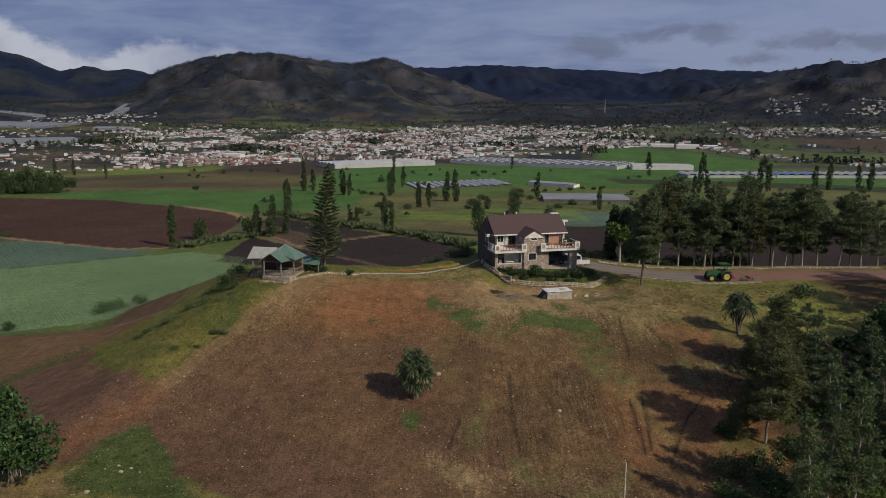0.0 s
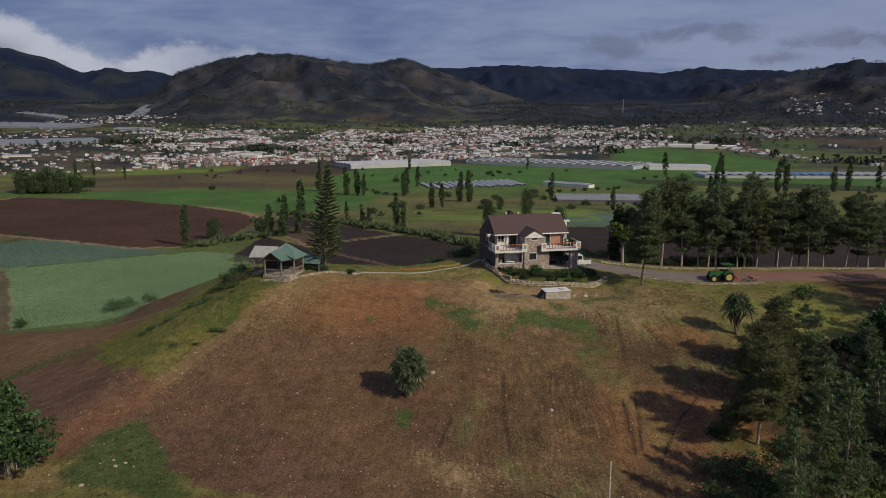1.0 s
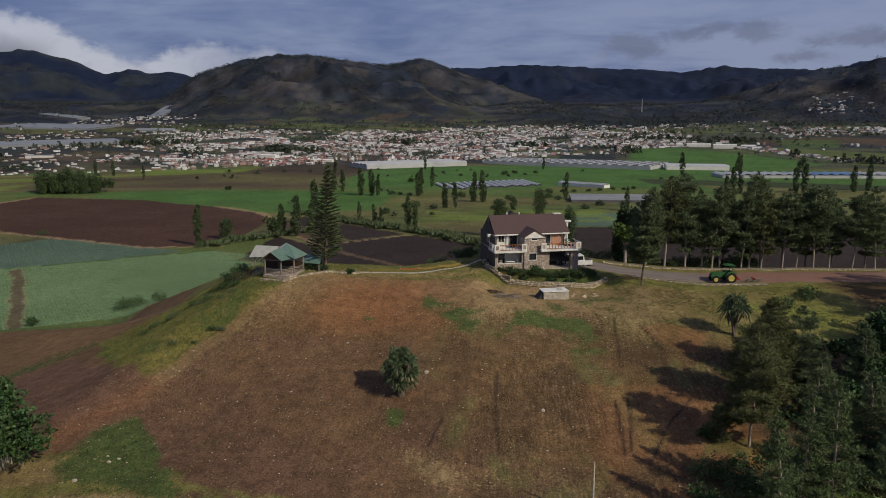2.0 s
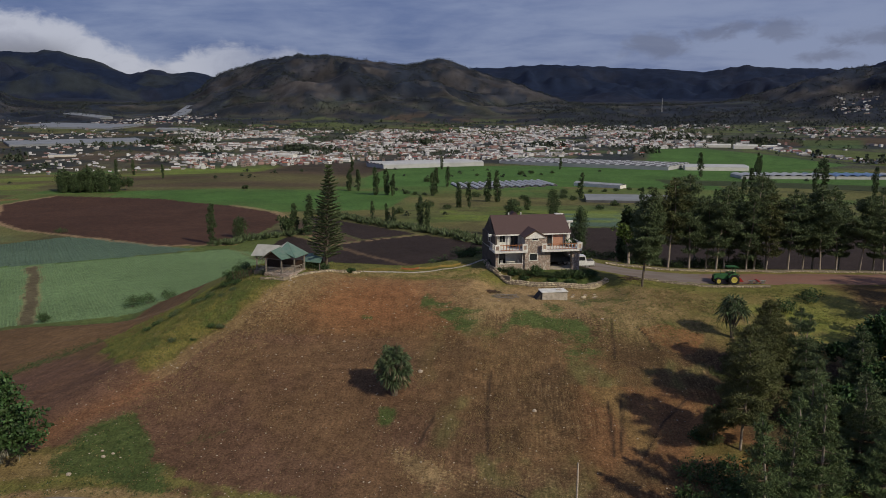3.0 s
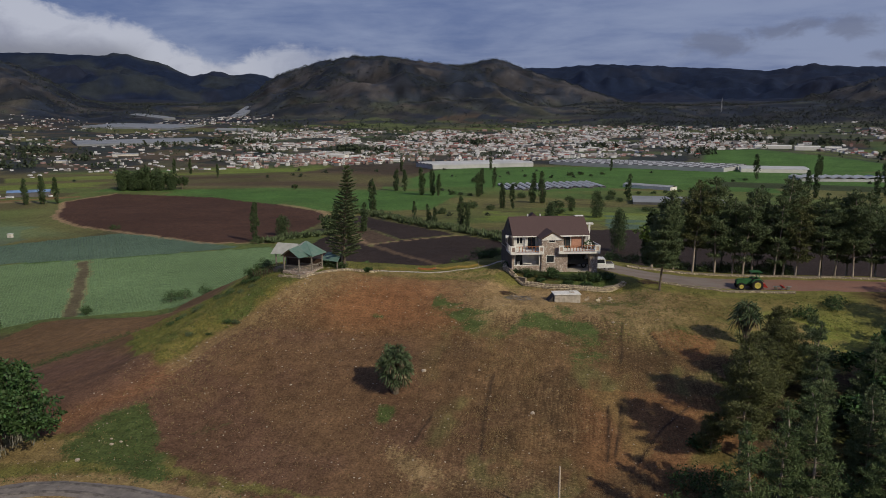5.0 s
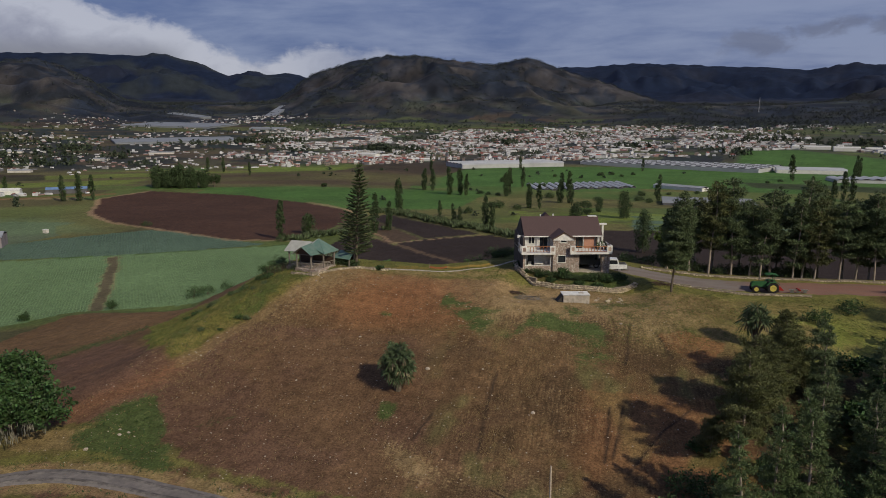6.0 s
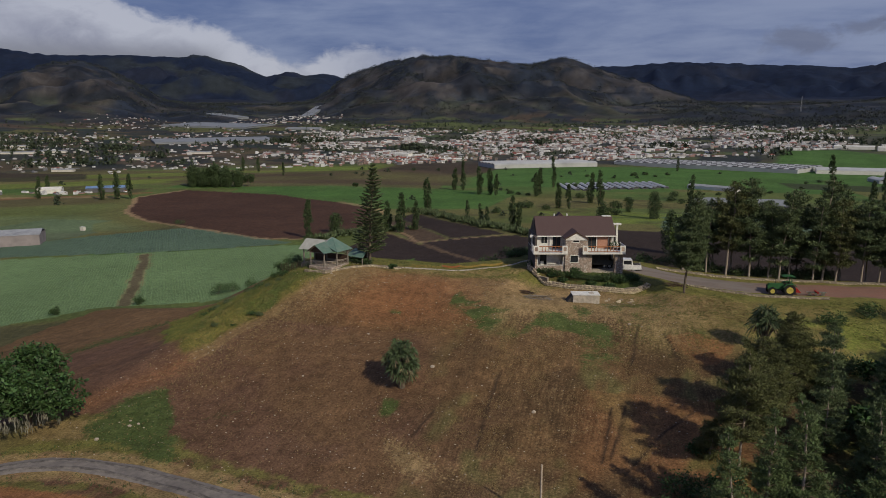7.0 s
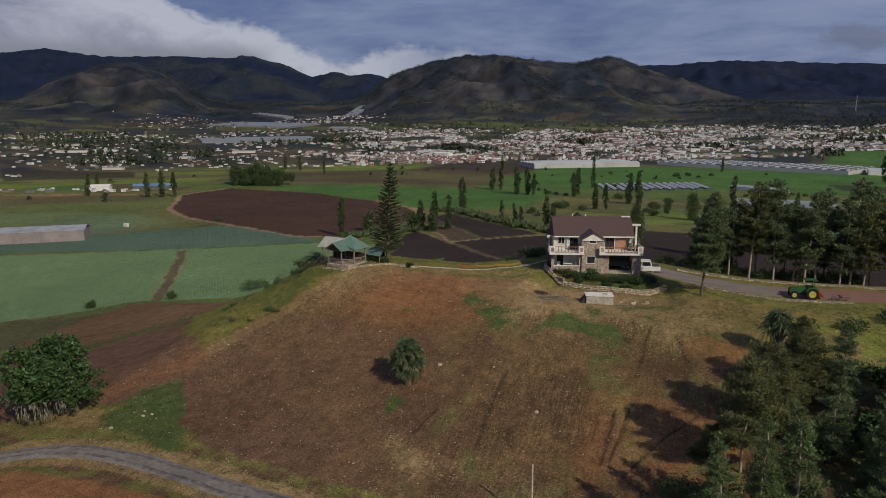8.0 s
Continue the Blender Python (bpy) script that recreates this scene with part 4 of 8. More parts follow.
def add_prism(bm, outline, a, b, axis="x"):
    """A solid from an outline of (p, q), drawn out from a to b along an axis."""
    place = {"x": lambda p, q, s: (s, p, q), "y": lambda p, q, s: (p, s, q), "z": lambda p, q, s: (p, q, s)}[axis]
    rings = [[bm.verts.new(place(p, q, s)) for p, q in outline] for s in (a, b)]
    k = len(outline)
    bm.faces.new(rings[0]), bm.faces.new(rings[1][::-1])
    for i in range(k):
        bm.faces.new((rings[0][i], rings[1][i], rings[1][(i + 1) % k], rings[0][(i + 1) % k]))
    bmesh.ops.recalc_face_normals(bm, faces=bm.faces)
    return bm


def prism(outline, a, b, axis="x"):
    return add_prism(bmesh.new(), outline, a, b, axis)


def tube(points, radii, sides=7):
    """A tapered tube through points: verts and quads."""
    p, r = np.asarray(points, float), np.asarray(radii, float)
    t = np.gradient(p, axis=0)
    t /= np.linalg.norm(t, axis=1)[:, None] + 1e-9
    ref = np.where(np.abs(t[:, 2:3]) > 0.9, [[1.0, 0, 0]], [[0, 0, 1.0]])
    a = np.cross(t, ref)
    a /= np.linalg.norm(a, axis=1)[:, None]
    b = np.cross(t, a)
    ang = np.linspace(0, 2 * math.pi, sides, endpoint=False)
    v = (p[:, None] + r[:, None, None] * (np.cos(ang)[None, :, None] * a[:, None] + np.sin(ang)[None, :, None] * b[:, None])).reshape(-1, 3)
    i = np.arange(len(p) - 1)[:, None] * sides
    j = np.arange(sides)[None, :]
    q = np.stack((i + j, i + (j + 1) % sides, i + sides + (j + 1) % sides, i + sides + j), -1).reshape(-1, 4)
    return v, q


def join(pieces):
    """Joins (verts, faces) pieces of one face size."""
    vs, fs, k = [], [], 0
    for v, f in pieces:
        vs.append(v), fs.append(np.asarray(f) + k)
        k += len(v)
    return np.concatenate(vs), np.concatenate(fs)


def blades(base, along, width, r, fold=0.0):
    """Narrow leaves from base points: a triangle pair each, along the given ways."""
    side = np.cross(along, r.normal(size=along.shape))
    side /= np.linalg.norm(side, axis=1)[:, None] + 1e-9
    side *= np.asarray(width).reshape(-1, 1) * 0.5
    mid = base + along * 0.5
    v = np.stack((base, mid + side, base + along, mid - side), 1).reshape(-1, 3)
    q = np.arange(len(base) * 4).reshape(-1, 4)
    return v, q


def leaf_clumps(centres, radius, count, size, aspect, r, outward=0.5, flat=1.0):
    """Many small leaves round clump centres."""
    n = len(centres) * count
    c = np.repeat(np.asarray(centres, float), count, 0)
    rad = np.repeat(np.broadcast_to(radius, len(centres)), count)
    way = r.normal(size=(n, 3))
    way /= np.linalg.norm(way, axis=1)[:, None]
    dist = r.random(n) ** 0.5 * rad
    base = c + way * dist[:, None] * [1, 1, flat]
    along = way * outward + r.normal(size=(n, 3)) * 0.5
    along /= np.linalg.norm(along, axis=1)[:, None]
    length = size * (0.6 + 0.8 * r.random(n))
    return blades(base - along * length[:, None] * 0.5, along * length[:, None], length * aspect, r)


def jitter_sphere(radius, squash, r, rings=4, around=6):
    """A rounded uneven lump: verts and triangles (few)."""
    bm = bmesh.new()
    bmesh.ops.create_icosphere(bm, subdivisions=1, radius=1.0)
    v = np.array([x.co[:] for x in bm.verts])
    f = np.array([[x.index for x in face.verts] for face in bm.faces])
    bm.free()
    v = v * (1 + (r.random((len(v), 1)) - 0.5) * 0.5) * radius * np.array(squash)
    return v, f


# ---- trees ----
def trunk_line(h, lean, r, n=7):
    s = np.linspace(0, 1, n)
    bend = np.cumsum(r.normal(size=(n, 2)) * 0.02 * h, 0)
    return np.column_stack((lean[0] * s * h + bend[:, 0] * s, lean[1] * s * h + bend[:, 1] * s, s * h))


def make_tree(name, label, category, parts, m, group):
    t = thing(name, label, category, m, group)
    for pname, me, mat, plabel in parts:
        ob = part(pname, me, mat, t, plabel)
        if pname in ("hanging_moss", "limb_frame"):
            ob["kind"] = "stuff"
    return t


def needles(centres, radius, count, length, width, r, flat=0.6):
    """Tufts of narrow needles that point outwards and a little up: one triangle each."""
    n = len(centres) * count
    c = np.repeat(np.asarray(centres, float), count, 0)
    way = r.normal(size=(n, 3)) * [1, 1, 0.8]
    way /= np.linalg.norm(way, axis=1)[:, None]
    base = c + way * (r.random(n) ** 0.6 * np.repeat(radius, count))[:, None] * [1, 1, flat]
    along = way + [0, 0, 0.35] + r.normal(size=(n, 3)) * 0.35
    along *= (length * (0.6 + 0.8 * r.random(n)) / np.linalg.norm(along, axis=1))[:, None]
    side = np.cross(along, r.normal(size=(n, 3)))
    side *= (width * 0.5 / (np.linalg.norm(side, axis=1) + 1e-9))[:, None]
    v = np.stack((base - side, base + side, base + along), 1).reshape(-1, 3)
    return v, np.arange(n * 3).reshape(-1, 3)


def pine_parts(h, spread, clear, seed, mat="pine", bark="pale_bark", dense=1.0, lean=(0.0, 0.0), cone=0.0, fine=1.0):
    """A pine: whorls of limbs that dip and turn up at the ends, with flat sprays of needles and open gaps between them.
    cone: 0 for a round open head, 1 for a pointed one. fine: smaller and more needles."""
    r = np.random.default_rng(seed)
    line = trunk_line(h, lean, r)
    line[0, 2] -= 0.5
    s = np.linspace(0, 1, len(line))
    tr = tube(line, 0.011 * h * (1 - 0.85 * s) + 0.02)
    limbs, centres, radii_ = [], [], []
    at = lambda q: np.array([np.interp(q, s, line[:, k]) for k in range(3)])
    whorls = max(6, int(h * (1 - clear) * 1.35 * dense))
    lobes = 0.62 + 0.6 * r.random(9)
    for i in range(whorls):
        k = (i + 0.5 * r.random()) / whorls
        q = clear + (0.985 - clear) * k
        pointed = (1 - k) ** 0.75 * min(1.0, 0.6 + 2.2 * k) + 0.05
        domed = math.sqrt(max(0.02, 1 - k ** 2.6)) * min(1.0, 0.45 + 1.6 * k)
        out = spread * (cone * pointed + (1 - cone) * domed)
        arms = 5 + int(r.integers(0, 2))
        for j in range(arms):
            if r.random() < 0.14 - 0.06 * cone:
                continue
            a = j * 2 * math.pi / arms + i * 1.1 + r.normal() * 0.2
            reach = max(0.25, out * lobes[int(a / 0.7) % 9] * (0.72 + 0.5 * r.random()))
            p0 = at(q)
            ahead, across = np.array([math.cos(a), math.sin(a), 0]), np.array([-math.sin(a), math.cos(a), 0])
            sag = reach * (0.16 * (1 - k) - 0.10) - (1 - cone) * 0.10 * reach
            pm = p0 + ahead * reach * 0.55 - [0, 0, sag]
            p1 = p0 + ahead * reach + [0, 0, reach * (0.04 + 0.30 * (1 - cone) + 0.42 * k)]
            limbs.append(tube([p0, pm, p1], [0.012 + 0.022 * reach, 0.03, 0.01], 4))
            steps = max(2, int(reach / 0.46))
            for m in range(steps):
                f = 0.45 + 0.55 * (m + 0.6) / steps if reach > 0.8 else (m + 1) / steps
                c = p0 + (pm - p0) * min(1, f / 0.55) + (p1 - pm) * max(0, (f - 0.55) / 0.45)
                wide = 0.30 * reach * (1 - abs(f - 0.6))
                for off in ((-1, 0, 1) if wide > 0.42 else (0,) if wide < 0.22 else (-0.6, 0.6)):
                    centres.append(c + across * off * wide * (0.7 + 0.5 * r.random()) + r.normal(size=3) * [0.08, 0.08, 0.04])
                    radii_.append(0.27 + 0.17 * r.random())
    for q in (0.95, 0.985, 1.0):
        centres.append(at(q) + [0, 0, 0.1]), radii_.append(0.2)
    lv, lf = join(limbs)
    fv, ff = needles(centres, np.array(radii_) * (1.25 - 0.25 * fine), int(20 + 40 * fine), 0.36 - 0.16 * fine, 0.13 - 0.062 * fine, r, 0.6)
    return [("trunk", mesh_from("trunk", *tr, True), bark, ""), ("limb_frame", mesh_from("limb_frame", lv, lf, True), "bark", ""), ("crown", mesh_from("crown", fv, ff), mat, "")]


def broad_parts(h, spread, clear, seed, mat="broadleaf", clumps=120, leaf=0.34, fill=30, bark="bark", squash=0.8):
    """A round-headed tree: forked trunk, limbs and an uneven crown with gaps."""
    r = np.random.default_rng(seed)
    line = trunk_line(h * 0.6, (r.normal() * 0.05, r.normal() * 0.05), r)
    line[0, 2] -= 0.5
    tr = tube(line, np.linspace(0.035 * h, 0.012 * h, len(line)))
    lobes = []
    for i in range(7):
        a = i * 2.4 + r.normal() * 0.3
        lobes.append((math.cos(a) * spread * (0.25 + 0.45 * r.random()), math.sin(a) * spread * (0.25 + 0.45 * r.random()), h * (clear + (1 - clear) * (0.3 + 0.5 * r.random())), spread * (0.38 + 0.2 * r.random())))
    lobes = np.array(lobes)
    pick = r.integers(0, len(lobes), clumps)
    way = r.normal(size=(clumps, 3))
    way /= np.linalg.norm(way, axis=1)[:, None]
    centres = lobes[pick, :3] + way * (lobes[pick, 3] * (0.6 + 0.5 * r.random(clumps)))[:, None] * [1, 1, squash]
    centres[:, 2] = np.maximum(centres[:, 2], h * clear)
    limbs = [tube([line[3], (line[3] + l[:3]) / 2 + [0, 0, 0.1], l[:3]], [0.012 * h, 0.008 * h, 0.003 * h], 5) for l in lobes]
    fv, ff = leaf_clumps(centres, spread * 0.2 * (0.7 + 0.6 * r.random(clumps)), fill, leaf, 0.55, r, 0.5, 0.8)
    return [("trunk", mesh_from("trunk", *tr, True), bark, ""), ("limb_frame", mesh_from("limb_frame", *join(limbs), True), bark, ""), ("crown", mesh_from("crown", fv, ff), mat, "")]


def column_parts(h, spread, seed, mat="poplar", clumps=60, leaf=0.5, fill=16, clear=0.08):
    """A tall narrow poplar."""
    r = np.random.default_rng(seed)
    line = trunk_line(h, (0, 0), r)
    line[0, 2] -= 0.5
    tr = tube(line, np.linspace(0.016 * h, 0.01, len(line)), 5)
    k = r.random(clumps)
    reach = spread * np.sqrt(r.random(clumps)) * (0.35 + 0.75 * np.sin(math.pi * np.clip(k * 0.9 + 0.1, 0, 1)))
    a = r.random(clumps) * 2 * math.pi
    centres = np.column_stack((np.cos(a) * reach, np.sin(a) * reach, h * (clear + (1 - clear) * k)))
    centres[:, :2] += np.array([np.interp(centres[:, 2] / h, np.linspace(0, 1, len(line)), line[:, i]) for i in range(2)]).T
    fv, ff = leaf_clumps(centres, spread * 0.42, fill, leaf, 0.5, r, 0.4, 1.6)
    return [("trunk", mesh_from("trunk", *tr, True), "bark", ""), ("crown", mesh_from("crown", fv, ff), mat, "")]


def araucaria_parts(h, spread, seed, clear=0.15, thick=1.0, mat="pine"):
    """A tall conifer with whorls of level branches, narrowing to a point."""
    r = np.random.default_rng(seed)
    line = trunk_line(h, (0, 0), r)
    line[0, 2] -= 0.5
    tr = tube(line, np.linspace(0.22, 0.03, len(line)))
    limbs, base, along = [], [], []
    tiers = 27
    for i in range(tiers):
        k = i / (tiers - 1)
        z = h * (clear + (0.985 - clear) * k)
        reach0 = spread * (0.62 + 0.38 * min(1, k / 0.12)) * (1 - k) ** 0.80 + 0.10
        for j in range(8):
            a = j * 2 * math.pi / 8 + i * 0.45 + r.normal() * 0.15
            reach = reach0 * (0.70 + 0.5 * r.random())
            p0 = np.array([np.interp(z / h, np.linspace(0, 1, len(line)), line[:, q]) for q in range(2)] + [z + r.normal() * 0.06])
            p1 = p0 + [math.cos(a) * reach, math.sin(a) * reach, 0.22 * reach + 0.1]
            limbs.append(tube([p0, (p0 + p1) / 2 - [0, 0, 0.06 * reach], p1], [0.03, 0.022, 0.012], 4))
            m = int((12 + reach * 34) * thick)
            f = 0.2 + 0.8 * r.random(m)
            b = p0 + (p1 - p0) * f[:, None]
            d = (p1 - p0) / reach * 0.24 + r.normal(size=(m, 3)) * [0.14, 0.14, 0.05] + [0, 0, 0.08]
            base.append(b), along.append(d)
    base, along = np.concatenate(base), np.concatenate(along)
    fv, ff = blades(base, along, np.full(len(base), 0.13), r)
    return [("trunk", mesh_from("trunk", *tr, True), "bark", ""), ("limb_frame", mesh_from("limb_frame", *join(limbs), True), "bark", ""), ("crown", mesh_from("crown", fv, ff), mat, "")]


def yucca_parts(heads, seed, length=0.95, count=90, wide=0.105, droop=0.35):
    """A branching trunk with heads of sword-shaped leaves and hanging dry ones."""
    r = np.random.default_rng(seed)
    stems, base, along, dbase, dalong = [], [], [], [], []
    for hx, hy, hz in heads:
        stems.append(tube([(r.normal() * 0.08, r.normal() * 0.08, -0.3), (hx * 0.3, hy * 0.3, hz * 0.45), (hx, hy, hz)], [0.17, 0.12, 0.09], 7))
        way = r.normal(size=(count, 3))
        way[:, 2] = way[:, 2] * 0.8 + 0.05
        way /= np.linalg.norm(way, axis=1)[:, None]
        base.append(np.tile((hx, hy, hz), (count, 1)) + way * 0.06)
        along.append(way * (length * (0.7 + 0.5 * r.random((count, 1)))))
        k = count // 3
        way = r.normal(size=(k, 3))
        way[:, 2] = -1.1 - np.abs(way[:, 2])
        way /= np.linalg.norm(way, axis=1)[:, None]
        dbase.append(np.array((hx, hy, hz)) - np.column_stack((np.zeros((k, 2)), r.random(k) * 0.5)))
        dalong.append(way * (length * 0.75))
    base, along, dbase, dalong = (np.concatenate(q) for q in (base, along, dbase, dalong))
    size_ = np.linalg.norm(along, axis=1)[:, None]
    tip = along * 0.55 - np.array((0, 0, droop)) * size_
    base, along = np.concatenate((base, base + along * 0.42)), np.concatenate((along * 0.75, tip))
    fv, ff = blades(base, along, np.full(len(base), wide), r)
    dv, df = blades(dbase, dalong, np.full(len(dbase), 0.09), r)
    return [("trunk", mesh_from("trunk", *join(stems), True), "bark", ""), ("leaves", mesh_from("leaves", fv, ff), "yucca", ""), ("dry_leaves", mesh_from("dry_leaves", dv, df), "dead_leaf", "hanging dry leaves")]


def shrub_parts(w, h, seed, mat="shrub", clumps=26, fill=34, leaf=0.24):
    r = np.random.default_rng(seed)
    a, k = r.random(clumps) * 6.28, np.sqrt(r.random(clumps))
    c = np.column_stack((np.cos(a) * k * w * 0.42, np.sin(a) * k * w * 0.42, h * (0.15 + 0.6 * r.random(clumps) * (1.1 - 0.6 * k))))
    fv, ff = leaf_clumps(c, 0.22 * max(w, h), fill, leaf, 0.45, r, 0.6, 0.9)
    stems = [tube([(0, 0, -0.2), p * [0.6, 0.6, 0.6], p], [0.05, 0.03, 0.01], 4) for p in c[:7]]
    return [("stem", mesh_from("stem", *join(stems), True), "bark", ""), ("foliage", mesh_from("foliage", fv, ff), mat, "")]


def spot_at(x, y, turn=0.0, scale=1.0, sink=0.0):
    return pose(x, y, gz(x, y) - sink, 0, 0, turn) @ Matrix.Scale(scale, 4)


def plant(kinds, places, group=""):
    """Sets copies of made trees at (x, y, scale) in turn."""
    for i, (x, y, s) in enumerate(places):
        ob = copy_thing(kinds[i % len(kinds)], spot_at(x, y, (i * 77) % 360))
        ob.scale = (s * (0.92 + 0.16 * ((i * 37) % 10) / 10), s * (0.92 + 0.16 * ((i * 53) % 10) / 10), s)


# row of pines behind the driveway
PINE_ROW = [(32.8, 107.6, 13.0, 1), (36.0, 108.0, 14.6, 2), (38.6, 108.6, 12.6, 3), (39.8, 107.4, 11.8, 4), (41.4, 108.8, 13.2, 5), (44.2, 107.6, 12.6, 6), (45.6, 108.4, 13.4, 7), (47.0, 107.4, 11.2, 8), (50.4, 108.0, 12.8, 9), (52.8, 108.8, 14.0, 10), (54.8, 107.6, 11.8, 11), (57.6, 108.6, 12.6, 12), (60.6, 108.0, 13.0, 13), (63.6, 107.2, 11.6, 14), (34.0, 112.0, 12.6, 15), (43.0, 112.4, 12.0, 16), (49.0, 112.6, 13.0, 17), (56.0, 113.0, 12.4, 18), (30.2, 108.4, 11.4, 19), (67.0, 108.6, 12.0, 20), (38.0, 113.0, 11.0, 21), (46.4, 112.0, 11.6, 22), (52.6, 113.4, 12.0, 23), (60.0, 113.0, 12.0, 24), (31.6, 112.8, 10.2, 25), (64.6, 112.0, 12.6, 26)]
for x, y, h, s in PINE_ROW:
    lean = (0.05 * math.sin(s * 2.1), 0.03 * math.cos(s * 1.3))
    make_tree("pine_tree", "tall pine with a bare pale trunk behind a stone wall", "tree", pine_parts(h * (0.84 + 0.26 * ((s * 7) % 10) / 10), 2.0 + 0.9 * ((s * 3) % 7) / 7, 0.30 if s % 2 else 0.18, 100 + s, "pine_dry" if s % 7 == 1 else "pine", "pale_bark", 0.80, lean, 0.15 if s % 3 else 0.6, 0.35), spot_at(x, y), "pines along the driveway")
under = make_tree("shrub", "dark shrub in the shade under the pines", "shrub", shrub_parts(3.4, 2.0, 450, "poplar", 30, 36, 0.26), spot_at(31.0, 110.2), "shrubs under the pines")
plant([under], [(31.0 + 1.75 * i, 110.4 + 0.9 * math.sin(i * 2.3), 0.75 + 0.35 * ((i * 41) % 10) / 10) for i in range(1, 10)])
# pines and broad trees at the field's east edge
for x, y, h, w_, clear, s, mt in ((28.4, 59.3, 9.8, 3.3, 0.22, 1, "pine_dry"), (30.7, 65.3, 7.9, 3.0, 0.08, 2, "pine_dry"), (31.0, 50.1, 11.0, 2.2, 0.2, 3, "pine_light"), (28.95, 50.0, 10.0, 1.75, 0.22, 8, "pine_light"), (26.0, 47.6, 9.2, 1.6, 0.25, 4, "pine_light"), (37.2, 53.0, 8.0, 2.1, 0.12, 5, "pine_light"), (34.0, 69.8, 8.0, 2.5, 0.08, 6, "pine_dry"), (37.3, 69.0, 7.3, 2.0, 0.05, 7, "pine"), (41.4, 66.6, 8.0, 2.4, 0.06, 15, "pine"), (38.6, 60.0, 7.4, 2.4, 0.06, 9, "pine"), (40.5, 56.0, 8.0, 2.3, 0.1, 14, "pine"), (35.4, 62.6, 6.6, 2.2, 0.06, 16, "pine"), (38.4, 73.0, 6.0, 1.9, 0.05, 11, "pine"), (26.2, 59.8, 3.4, 1.3, 0.1, 12, "pine_dry")):
    make_tree("pine_tree", "bushy pine at the edge of the ploughed field", "tree", pine_parts(h, w_, clear, 200 + s, mt, "pale_bark", 1.45 if mt == "pine_dry" else 1.0, (0.02 * math.sin(s * 3.0), 0.02 * math.cos(s * 5.0)), 0.6 if mt == "pine_dry" else 1.0, 1.0), spot_at(x, y), "pines at the field edge")
for x, y, h, w_, s in ((46.0, 66.5, 7.4, 2.8, 14), (57.0, 83.0, 10.0, 4.2, 16), (45.6, 68.5, 9.2, 3.6, 1), (49.5, 62.0, 10.0, 4.4, 2), (51.0, 76.0, 8.0, 3.6, 3), (56.0, 70.0, 10.0, 4.6, 5), (44.0, 58.0, 8.0, 3.6, 7), (43.6, 64.6, 7.4, 3.2, 17), (47.6, 72.0, 7.6, 3.2, 18), (47.5, 50.0, 12.5, 4.4, 21), (51.0, 55.5, 12.5, 4.4, 22), (54.5, 62.0, 12.0, 4.4, 23), (42.4, 70.4, 5.6, 2.4, 19), (39.6, 64.0, 5.0, 2.4, 20), (49.0, 56.0, 11.0, 4.4, 8), (62.0, 80.0, 11.0, 4.6, 9), (64.0, 86.0, 12.0, 4.6, 10), (66.0, 93.0, 12.0, 4.6, 11), (58.0, 76.0, 10.0, 4.2, 12)):
    make_tree("broadleaf_tree", "dark dense broadleaf tree beside the field", "tree", broad_parts(h, w_, 0.12, 300 + s, "broadleaf", 130, 0.36, 30), spot_at(x, y), "trees at the field edge")
for x, y, w_, h, s in ((23.8, 55.2, 3.4, 2.4, 1), (25.6, 52.6, 3.6, 2.4, 2), (22.4, 52.0, 2.6, 1.4, 3), (30.0, 52.6, 3.0, 2.0, 4), (27.6, 62.8, 2.6, 2.0, 5), (25.4, 60.6, 2.0, 1.4, 6), (33.5, 73.5, 2.4, 1.6, 7), (36.5, 79.0, 2.6, 1.6, 8), (24.5, 48.6, 3.2, 2.0, 9), (33.0, 51.0, 3.2, 2.2, 10), (41.5, 86.0, 3.2, 2.0, 11), (46.0, 90.0, 3.4, 2.0, 12), (34.0, 62.5, 3.4, 2.4, 13), (31.6, 46.8, 3.0, 2.0, 14), (35.5, 56.0, 4.0, 2.4, 15), (34.5, 50.5, 3.6, 2.2, 16), (36.0, 66.0, 3.4, 2.0, 17), (31.0, 56.0, 3.2, 1.8, 18), (27.8, 52.0, 3.0, 1.8, 19), (28.6, 48.0, 2.6, 1.6, 20), (27.0, 56.0, 2.8, 1.8, 23), (26.6, 53.8, 3.0, 2.0, 24), (30.2, 58.2, 2.6, 1.8, 25), (39.0, 66.0, 3.6, 2.4, 21), (41.0, 76.0, 3.0, 1.8, 22)):
    make_tree("shrub", "dark green leafy shrub under the pines", "shrub", shrub_parts(w_, h, 400 + s, "light_leaf" if s in (10, 14, 16, 19, 20, 4) else "shrub"), spot_at(x, y), "shrubs at the field edge")
# the large tree by the lane, hung with moss
mossy = broad_parts(7.0, 4.3, 0.2, 501, "broadleaf", 210, 0.36, 64)
r5 = np.random.default_rng(502)
a5, k5 = np.repeat(r5.random(60) * 6.28, 12), np.repeat(1.6 + 2.2 * r5.random(60), 12)
mb = np.column_stack((np.cos(a5) * k5, np.sin(a5) * k5, np.repeat(1.3 + 1.6 * r5.random(60), 12))) + r5.normal(size=(720, 3)) * [0.16, 0.16, 0.12]
mv, mf = blades(mb, np.column_stack((r5.normal(size=(720, 2)) * 0.05, -0.25 - 0.55 * r5.random(720))), np.full(720, 0.08), r5)
mossy.append(("hanging_moss", mesh_from("hanging_moss", mv, mf), "moss", "grey moss hanging from the branches"))
make_tree("broadleaf_tree", "large round leafy tree hung with grey moss", "tree", mossy, spot_at(-36.0, 53.2), "")
